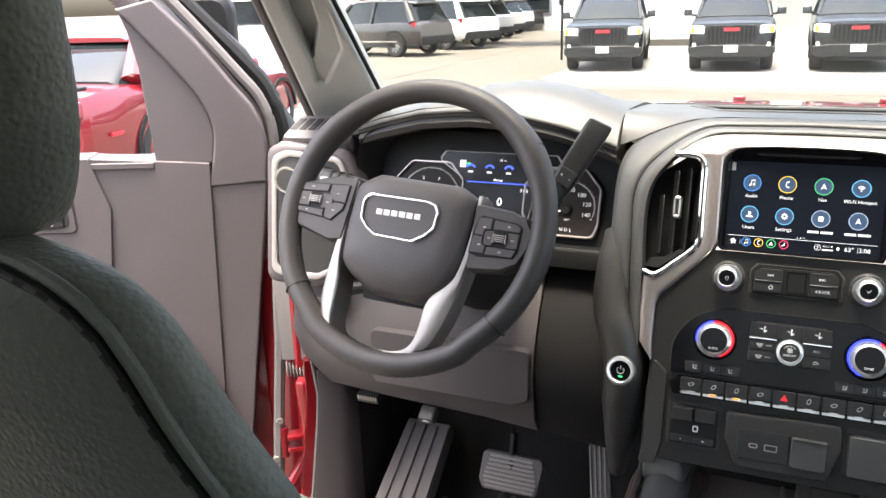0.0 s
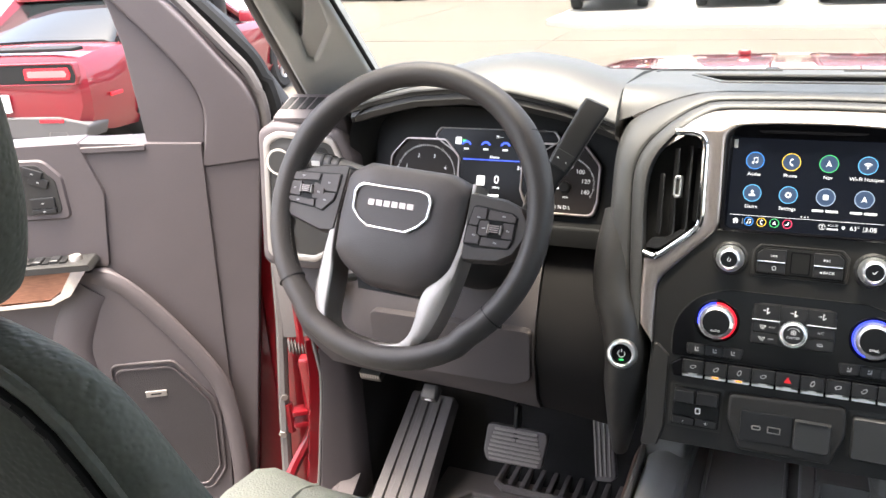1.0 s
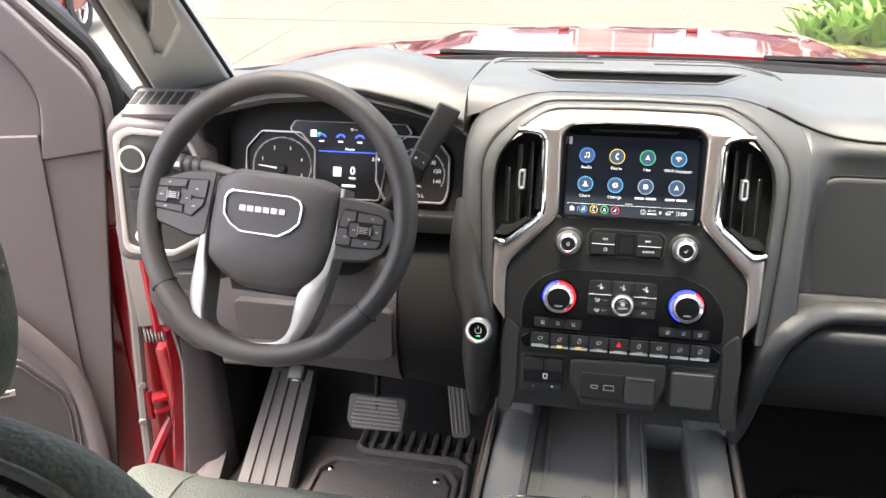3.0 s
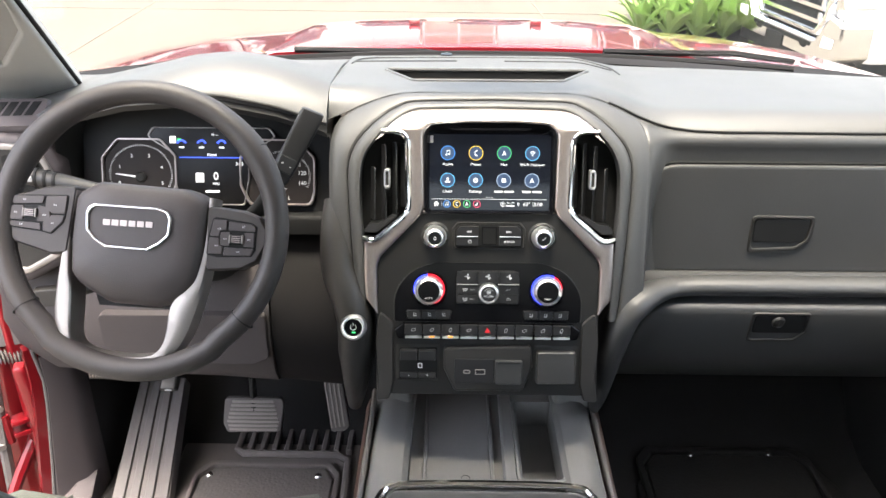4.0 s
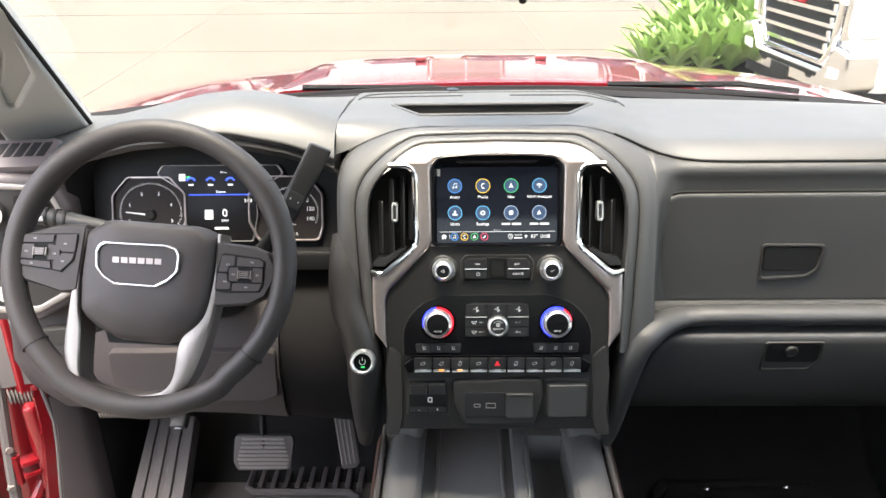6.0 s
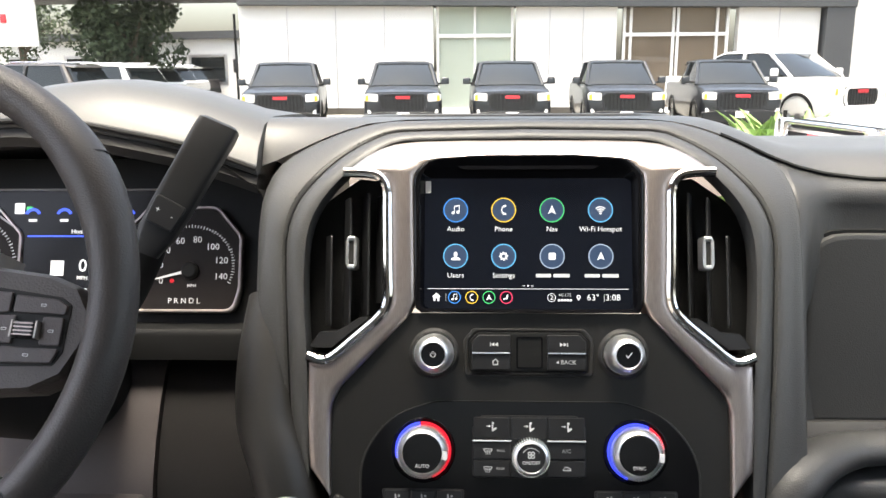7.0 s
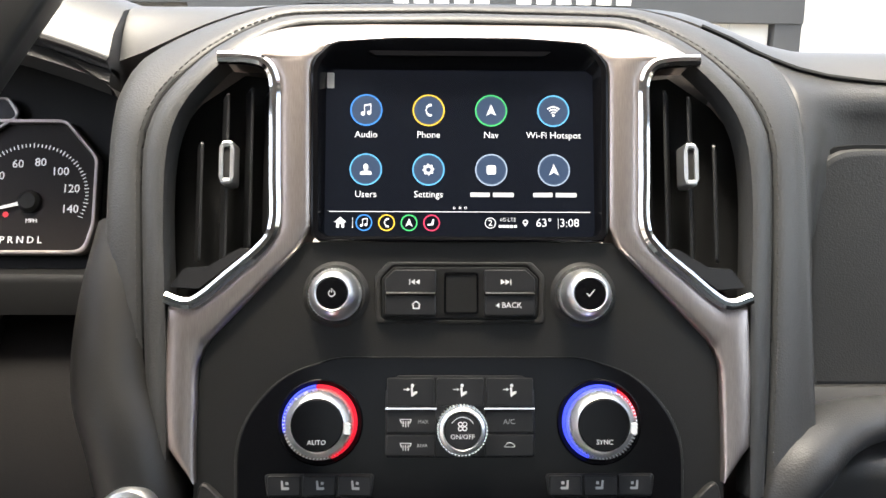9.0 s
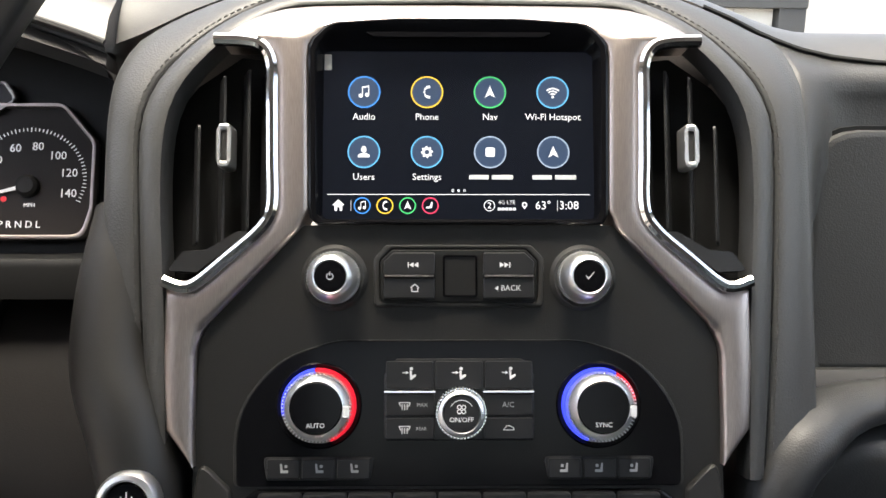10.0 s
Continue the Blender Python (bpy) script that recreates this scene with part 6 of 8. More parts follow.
        roller = part("roller", block(W @ pose(cx, cy, 0.0085), (0.0135, 0.0105, 0.009), 0.003), BUTTON, pad, "ribbed roller switch")
        for k in range(4):
            part("roller_rib", block(W @ pose(cx, cy - 0.0036 + 0.0024 * k, 0.0130), (0.0125, 0.0009, 0.0012), 0.0003), SATIN, roller)
        for k in (-1, 1):
            part("roller_cheek", block(W @ pose(cx + k * 0.0078, cy, 0.0088), (0.0016, 0.0110, 0.008), 0.0006), SILVER, roller, "satin roller cheek")
    # satin lower spoke, a deep open frame with inner walls
    ou = [(188, 290), (184, 380), (177, 460), (168, 560), (168, 630), (184, 690), (220, 728), (290, 750), (370, 757), (440, 747), (490, 722), (520, 690), (545, 630), (562, 560), (576, 480), (583, 400), (584, 290)]
    iu = [(212, 290), (203, 380), (199, 450), (203, 510), (212, 560), (214, 620), (218, 684), (240, 712), (290, 726), (360, 731), (430, 724), (462, 703), (474, 668), (480, 600), (494, 566), (540, 520), (556, 470), (566, 400), (568, 290)]
    ol, il = (resample(smooth_line([(*q, 0) for q in C(k)], 4), 72) for k in (ou, iu))
    rows = [[W @ Vector((a.x + (b.x - a.x) * t, a.y + (b.y - a.y) * t, h)) for t, h in ((0, -0.03), (0, -0.005), (0.06, 0.001), (0.25, 0.0042), (0.55, 0.0048), (0.90, 0.0040), (0.985, 0.002), (1.0, -0.002), (1.06, -0.036), (0.9, -0.038))] for a, b in zip(ol, il)]
    part("lower_spoke", loft(rows), SILVER, root, "satin silver lower spoke")
    part("spoke_backing", prism(C([(240, 545), (500, 545), (470, 600), (262, 600)]), W, -0.045, -0.030), BLACK, root)
    # column behind the hub
    col = empty("steering_column", "black plastic steering column shroud", "steering column", at=(-0.45, -0.05, 1.3))
    secs = []
    for h, w, hh in ((-0.045, 0.055, 0.05), (-0.10, 0.060, 0.055), (-0.18, 0.064, 0.060), (-0.30, 0.066, 0.060)):
        secs.append([W @ Vector((u * w, v * hh - 0.012, h)) for u, v in [(math.cos(2 * math.pi * k / 20), math.sin(2 * math.pi * k / 20)) for k in range(20)]])
    part("shroud", loft(secs), BLACK, col)
    st = [(-0.52, -0.10, 1.375), (-0.60, -0.085, 1.385), (-0.655, -0.075, 1.392)]
    part("turn_stalk", sweep([(-0.50, -0.11, 1.365), *st], [0.008, 0.009, 0.013, 0.013], n=12), PLASTIC, col, "turn signal stalk")
    for k in range(3):
        part("stalk_ring", lathe([(0.0132, -0.002), (0.0142, -0.002), (0.0142, 0.002), (0.0132, 0.002)], plane_frame((-0.605 - 0.014 * k, -0.084 + 0.0025 * k, 1.386 + 0.0018 * k), (0, 1, 0), (0.0, 0, 1)), 18), BLACK, col)
    part("stalk_mark", block(pose(-0.643, -0.0905, 1.392), (0.014, 0.002, 0.007), 0.0005), DIM, col)
    part("tilt_lever", sweep([(-0.50, -0.12, 1.27), (-0.56, -0.14, 1.25), (-0.60, -0.15, 1.245)], [0.008, 0.008, 0.011], n=10), PLASTIC, col)


steering_wheel()


def selector():
    root = empty("gear_selector", "black column gear selector lever with squared grip", "gear selector", at=(-0.30, -0.05, 1.35))
    path = [(-0.385, -0.03, 1.285), (-0.342, -0.045, 1.325), (-0.310, -0.066, 1.368), (-0.297, -0.078, 1.392)]
    part("lever", sweep(smooth_line(path, 5), 0.012, n=12), BLACK, root)
    d = Vector((0.0485, 0.028, 0.068)).normalized()
    g = plane_frame((-0.2925, -0.0765, 1.398), Vector((0.86, 0.05, -0.50)), d)
    secs = []
    for t, w, k in ((-0.020, 0.010, 0.009), (0.000, 0.0140, 0.011), (0.020, 0.0152, 0.012), (0.056, 0.0155, 0.0125), (0.088, 0.0162, 0.0135), (0.096, 0.0156, 0.0125), (0.098, 0.0135, 0.010)):
        secs.append([g @ Vector((p.x, t + 0.10 * p.x, p.y)) for p in rect(0, 0, 2 * w, 2 * k, 0.005, 3)])
    part("grip", loft(secs), BUTTON, root, "squared black grip")
    part("range_button", prism(outline_round([(-0.0110, 0.004), (0.0110, 0.004), (0.0125, 0.026), (-0.0125, 0.026)], 0.003), g, 0.006, 0.0138, 0.0012), BUTTON, root)
    for s in (-1, 1):
        part("grip_mark", lettering("+" if s < 0 else "-", at(g, s * 0.006, 0.015, 0.0139), 0.005), LIT, root)


selector()


def pedals():
    b = empty("brake_pedal", "wide ribbed rubber brake pedal", "pedal", "pedals", at=(-0.44, 0.14, 0.8))
    m = plane_frame((-0.442, 0.145, 0.806), (1, 0, 0), (0, 0.35, 0.94))
    part("pad", prism(outline_round([(-0.056, 0.034), (0.056, 0.034), (0.060, 0.020), (0.052, -0.034), (-0.052, -0.036), (-0.060, -0.018)], 0.010), m, -0.014, 0.0, 0.003), RUBBER, b)
    for k in range(8):
        w = 0.108 - 0.004 * abs(k - 5)
        part("rib", prism(rect(0, 0.0275 - 0.0080 * k, w - 0.006, 0.0052, 0.002), m, -0.002, 0.0035, 0.0012), mat("worn_rubber", (0.22, 0.20, 0.185), 0.6, grain=0.2) if k == 0 else bpy.data.materials["worn_rubber"], b)
    part("arm", sweep(smooth_line([(-0.442, 0.155, 0.81), (-0.450, 0.19, 0.88), (-0.462, 0.17, 0.96)], 5), 0.009, n=8, squash=(0.8, 1.4)), BLACK, b)
    g = empty("accelerator_pedal", "narrow ribbed accelerator pedal", "pedal", "pedals", at=(-0.275, 0.2, 0.8))
    m = plane_frame((-0.278, 0.150, 0.835), (0.97, 0.0, 0.22), (-0.10, 0.40, 0.90))
    part("pad", prism(outline_round([(-0.014, 0.062), (0.020, 0.060), (0.016, -0.050), (0.006, -0.058), (-0.022, -0.056)], 0.006), m, -0.012, 0.0, 0.003), RUBBER, g)
    for k in range(4):
        part("rib", prism(outline_round([(-0.0155 + 0.0088 * k, 0.053), (-0.0115 + 0.0088 * k, 0.053), (-0.016 + 0.0082 * k, -0.048), (-0.020 + 0.0082 * k, -0.048)], 0.001), m, -0.002, 0.003, 0.001), bpy.data.materials["worn_rubber"], g)
    part("arm", sweep([(-0.27, 0.16, 0.89), (-0.262, 0.26, 0.98)], 0.010, n=8), BLACK, g)
    f = empty("footrest", "ribbed dark footrest pad", "footrest", at=(-0.64, 0.15, 0.7))
    m = plane_frame((-0.645, 0.155, 0.765), (1, 0.0, 0), (-0.22, 0.82, 0.56))
    part("pad", prism(outline_round([(-0.050, 0.105), (0.045, 0.105), (0.055, -0.17), (-0.060, -0.17)], 0.008), m, -0.03, 0.0, 0.004), RUBBER, f)
    for k in range(4):
        u = -0.036 + 0.0245 * k
        part("rib", prism(outline_round([(u - 0.0075, 0.095), (u + 0.0075, 0.095), (u * 1.15 + 0.0085, -0.165), (u * 1.15 - 0.0085, -0.165)], 0.003), m, -0.002, 0.006, 0.003), RUBBER, f)


pedals()


def floor_mats():
    for s, x0, x1, y1, label in ((-1, -0.60, -0.245, 0.20, "black rubber driver mat with pebbled inlay and snaps"), (1, 0.30, 0.72, 0.26, "dark passenger mat with snaps, its colour holding the footwell's shade")):
        root = empty("floor_mat", label, "floor mat", "floor mats", at=((x0 + x1) / 2, -0.1, FLOOR_Z))
        m = pose(0, 0, FLOOR_Z)
        if s < 0:
            ol = [(x0, -0.45), (x1, -0.45), (x1, 0.13), (x1 + 0.005, 0.30), (x0 + 0.06, 0.32), (x0 - 0.02, 0.24)]
        else:
            ol = [(x0, -0.45), (x1, -0.45), (x1, 0.12), (x1 - 0.06, 0.26), (x0 + 0.10, 0.26), (x0 + 0.02, 0.12)]
        # driver's greys hold the open door's daylight, the passenger's near-black holds shade
        rubber, inset = (RUBBER, PEBBLE) if s < 0 else (SHADEDMAT, SHADEDMAT)
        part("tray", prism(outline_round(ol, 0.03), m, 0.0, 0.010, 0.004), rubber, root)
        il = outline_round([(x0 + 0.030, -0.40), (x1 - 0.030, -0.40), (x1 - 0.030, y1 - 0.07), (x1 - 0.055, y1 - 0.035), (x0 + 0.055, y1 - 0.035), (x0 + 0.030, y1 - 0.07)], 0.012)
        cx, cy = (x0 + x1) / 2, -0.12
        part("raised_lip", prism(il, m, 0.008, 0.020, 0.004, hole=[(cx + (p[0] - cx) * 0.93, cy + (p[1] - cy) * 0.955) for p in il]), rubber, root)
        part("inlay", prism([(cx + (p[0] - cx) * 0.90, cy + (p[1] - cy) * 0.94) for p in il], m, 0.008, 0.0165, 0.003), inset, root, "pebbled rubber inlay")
        snaps = ((-0.540, 0.125), (-0.320, 0.125)) if s < 0 else ((0.446, 0.205), (0.610, 0.210))
        for x, y in snaps:
            part("snap", lathe([(0, 0.007), (0.005, 0.0055), (0.0085, 0.002), (0.009, 0)], pose(x, y, FLOOR_Z + 0.015), 16), CHROME, root, "chrome snap")
        if s < 0:
            for k in range(9):
                part("mat_rib", block(pose(-0.475 + 0.026 * k, 0.245, FLOOR_Z + 0.016), (0.013, 0.10, 0.014), 0.005), RUBBER, root)
            part("rib_frame", sweep([(-0.50, 0.29, 0.672), (-0.50, 0.20, 0.672), (-0.485, 0.188, 0.672), (-0.29, 0.188, 0.672), (-0.265, 0.17, 0.672), (-0.26, 0.05, 0.672)], 0.008, n=8), RUBBER, root)


floor_mats()


def console():
    root = empty("centre_console", "dark centre console with an open tray and chrome edge", "console", at=(0, -0.2, FLOOR_Z))
    for s in (-1, 1):
        secs = []
        for y, z, xo, xi in ((0.10, 0.955, 0.165, 0.115), (0.02, 0.955, 0.178, 0.118), (-0.08, 0.952, 0.178, 0.119), (-0.20, 0.945, 0.180, 0.121), (-0.60, 0.94, 0.182, 0.121)):
            secs.append([(s * (xo + 0.02), y, 0.60), (s * (xo + 0.012), y, z - 0.06), (s * xo, y, z - 0.008), (s * (xo - 0.012), y, z + 0.003), (s * ((xo + xi) / 2), y, z + 0.006), (s * (xi + 0.008), y, z), (s * xi, y, z - 0.010), (s * (xi - 0.004), y, 0.80), (s * (xi - 0.004), y, 0.60)])
        part("side_wall", loft(secs), CONSOLE, root)
        path = smooth_line([(s * 0.188, 0.03, 0.948), (s * 0.1865, -0.03, 0.948), (s * 0.189, -0.20, 0.936), (s * 0.192, -0.55, 0.93)], 5)
        part("chrome_edge", sweep(path, 0.0065, n=8, squash=(0.7, 1.5)), SILVER, root, "satin chrome side edge")
        secs = [[(s * 0.194, y, 0.945 - 0.01 * k), (s * 0.202, y, 0.925 - 0.01 * k), (s * 0.204, y, 0.86), (s * 0.19, y, 0.86)] for k, y in enumerate((0.02, -0.15, -0.55))]
        part("wood_side", loft(secs), SHADEDWOOD, root, "open-pore wood side trim")
        part("nose", block(pose(s * 0.150, 0.04, 0.945, -12, 0, s * 6), (0.062, 0.09, 0.05), 0.012, 3), CONSOLE, root)
    part("tray_floor", block(pose(-0.03, -0.06, 0.914), (0.180, 0.30, 0.01), 0.003), CONSOLE, root)
    for x in (-0.095, 0.012):
        part("tray_step", block(pose(x, -0.06, 0.9185), (0.006, 0.29, 0.012), 0.002), CONSOLE, root)
    part("tray_ridge", block(pose(0.040, -0.06, 0.918), (0.022, 0.29, 0.040), 0.006), CONSOLE, root)
    part("pocket_floor", block(pose(0.088, -0.06, 0.884), (0.080, 0.30, 0.01), 0.002), CONSOLE, root)
    part("pocket_liner", prism(rect(0.088, -0.075, 0.078, 0.205, 0.012), pose(0, 0, 0.935), -0.050, 0.004, 0.002, hole=rect(0.088, -0.075, 0.066, 0.192, 0.010)), CONSOLE, root)
    part("pocket_apron", block(pose(0.088, 0.050, 0.928), (0.078, 0.05, 0.02), 0.004), CONSOLE, root)
    part("charge_mark", lathe([(0.006, 0), (0.006, 0.0004), (0.0072, 0.0004), (0.0072, 0)], pose(-0.03, -0.15, 0.9192), 20), BUTTON, root)
    part("tray_end", block(pose(0, -0.195, 0.925), (0.236, 0.025, 0.05), 0.006), CONSOLE, root)
    # armrest lid with a chrome bow
    path = smooth_line([(-0.170, -0.30, 0.952), (-0.155, -0.225, 0.953), (-0.125, -0.205, 0.954), (0, -0.202, 0.955), (0.125, -0.205, 0.954), (0.155, -0.225, 0.953), (0.170, -0.30, 0.952)], 6)
    part("chrome_bow", sweep(path, 0.0065, n=10, squash=(1.0, 1.0)), CHROME, root, "polished chrome bow")
    part("armrest", prism(outline_round([(-0.150, -0.215), (0.150, -0.215), (0.160, -0.56), (-0.160, -0.56)], 0.03), pose(0, 0, 0.90), 0.0, 0.062, 0.015, seg=4), LEATHER, root, "black leather armrest lid")


console()


def driver_seat():
    root = empty("driver_seat", "black grained leather driver seat with headrest", "seat", at=(-0.46, -0.5, FLOOR_Z))
    cx, bx = -0.46, -0.434  # middle of the cushion and headrest, and of the back

    def ring(z, w, y, t, n=40, e=3.0, cx=cx):
        out = []
        for k in range(n):
            a = 2 * math.pi * k / n
            c, s = math.cos(a), math.sin(a)
            out.append((cx + w * math.copysign(abs(c) ** (2 / e), c), y + t * math.copysign(abs(s) ** (2 / e), s), z))
        return out
    TOP = 1.542

    SIDE = [(0.98, 0.274), (1.10, 0.274), (1.25, 0.263), (1.354, 0.244), (1.414, 0.228), (1.429, 0.219), (1.446, 0.209), (1.465, 0.200), (1.488, 0.191), (1.506, 0.1815), (1.517, 0.1705), (1.525, 0.157), (1.532, 0.137), (1.537, 0.108), (1.5405, 0.064), (1.542, 0.004)]

    def shape(z):
        z = min(max(z, 0.98), TOP)
        k = min(1, max(0, (TOP - z) / 0.45))
        (z0, w0), (z1, w1) = next((p, q) for p, q in zip(SIDE, SIDE[1:]) if p[0] <= z <= q[0])
        return w0 + (w1 - w0) * (z - z0) / (z1 - z0), max(0.036 * (1 - (1 - k) ** 6) ** (1 / 6), 0.003), -0.8430 + (TOP - z) * 0.198
    zs = [0.98 + (TOP - 0.98) * (1 - (1 - t / 44) ** 2.0) for t in range(45)]
    part("backrest", loft([ring(z, shape(z)[0], shape(z)[2], shape(z)[1], 64, 2.6, bx) for z in zs]), SEAT, root)
    # welted seam round the back panel, with a groove and stitches inside it
    def back(x, z):
        w, t, y = shape(z)
        u = min(0.995, abs(x - bx) / w)
        return Vector((x, y - t * (1 - u ** 2.6) ** (1 / 2.6), z))
    half = smooth_line([(0.246, 1.10, 0), (0.240, 1.25, 0), (0.228, 1.36, 0), (0.217, 1.42, 0), (0.203, 1.462, 0), (0.193, 1.487, 0), (0.186, 1.506, 0), (0.172, 1.520, 0), (0.145, 1.530, 0), (0.10, 1.5355, 0), (0.0, 1.5375, 0)], 6)
    half = [(min(p.x, 0.93 * shape(p.y)[0]), p.y) for p in half]
    for name, inset, rad, skin, note in (("piping", 0.0, 0.0034, SEAT, "raised leather welt"), ("seam_groove", 0.0062, 0.0030, BLACK, "")):
        line = [back(bx + d - inset, z - inset * 0.4) for d, z in half]
        line += [Vector((2 * bx - p.x, p.y, p.z)) for p in reversed(line[:-1])]
        part(name, sweep(line, rad, n=8), skin, root, note)
        if name == "seam_groove":
            for p, q in zip(resample(line, 190)[::2], resample(line, 190)[1::2]):
                out = Vector((0, -0.0028, 0.0006))
                part("stitch", sweep([p + out, q + out], 0.0011, n=5), STITCH, root)
    hr = [(1.531, 0.075, 0.018), (1.537, 0.105, 0.030), (1.554, 0.122, 0.037), (1.60, 0.135, 0.040), (1.68, 0.136, 0.040), (1.73, 0.129, 0.038), (1.758, 0.108, 0.030), (1.768, 0.07, 0.016)]
    hl = smooth_line([(z, w, t) for z, w, t in hr], 4)
    part("headrest", loft([ring(p[0], p[1], -0.828 - 0.06 * (p[0] - 1.56), p[2], 40, 2.7, bx) for p in hl]), SEAT, root, "padded leather headrest")
    for s in (-1, 1):
        part("headrest_post", sweep([(bx + s * 0.06, -0.835, 1.48), (bx + s * 0.06, -0.828, 1.56)], 0.006, n=10), CHROME, root)
    # cushion
    secs = []
    for y, w, z, zb in ((-0.62, 0.25, 0.965, 0.83), (-0.45, 0.258, 0.965, 0.83), (-0.33, 0.258, 0.972, 0.84), (-0.27, 0.252, 0.968, 0.86), (-0.24, 0.240, 0.953, 0.88), (-0.225, 0.22, 0.930, 0.90)):
        row = []
        for k in range(21):
            u = -1 + 2 * k / 20
            row.append((cx + u * w, y, z + 0.022 * max(0, (abs(u) - 0.55) / 0.45) ** 1.2 * (1 - max(0, (abs(u) - 0.88) / 0.12) ** 2 * 2.2)))
        secs.append(row + [(cx + w * 1.0, y, zb), (cx - w * 1.0, y, zb)])
    part("cushion", loft(secs), SEAT, root)
    for s in (-1, 1):
        seam = smooth_line([(cx + s * 0.150, -0.60, 0.966), (cx + s * 0.150, -0.40, 0.968), (cx + s * 0.150, -0.29, 0.972), (cx + s * 0.148, -0.235, 0.951)], 5)
        part("cushion_seam", sweep(seam, 0.003, n=6), SEAT, root)
    part("seat_base", block(pose(cx, -0.50, 0.745), (0.44, 0.50, 0.19), 0.02), PLASTIC, root)


driver_seat()


def mirror():
    root = empty("rear_view_mirror", "black rear-view mirror hanging from the windscreen", "mirror", at=(0.0, 0.06, 1.7))
    m = plane_frame((0.005, 0.06, 1.700), (1, 0, 0), (0, 0.25, 1))
    ol = outline_round([(-0.128, 0.034), (-0.120, -0.018), (-0.085, -0.036), (0.085, -0.038), (0.120, -0.020), (0.128, 0.034)], 0.012)
    part("housing", prism(ol, m, -0.03, 0.003, 0.004, hole=[(p[0] * 0.965, p[1] * 0.93) for p in ol]), BLACK, root)
    part("back_shell", prism([(p[0] * 0.97, p[1] * 0.94) for p in ol], m, -0.032, -0.004), BLACK, root)
    part("mirror_glass", prism([(p[0] * 0.966, p[1] * 0.932) for p in ol], m, -0.004, 0.0012), mat("mirror_silver", (0.30, 0.30, 0.31), 0.02, 1.0, spread=0), root, "dark tinted mirror glass")
    part("button", lathe([(0, 0.006), (0.005, 0.006), (0.006, 0)], plane_frame((0.035, 0.05, 1.662), (1, 0, 0), (0, 1, 0.2)) @ pose(0, 0, 0, 180, 0, 0), 12), BLACK, root)
    part("stem", sweep([(0.005, 0.09, 1.71), (0.005, 0.14, 1.735), (0.005, 0.17, 1.75)], 0.014, n=10), BLACK, root)


mirror()


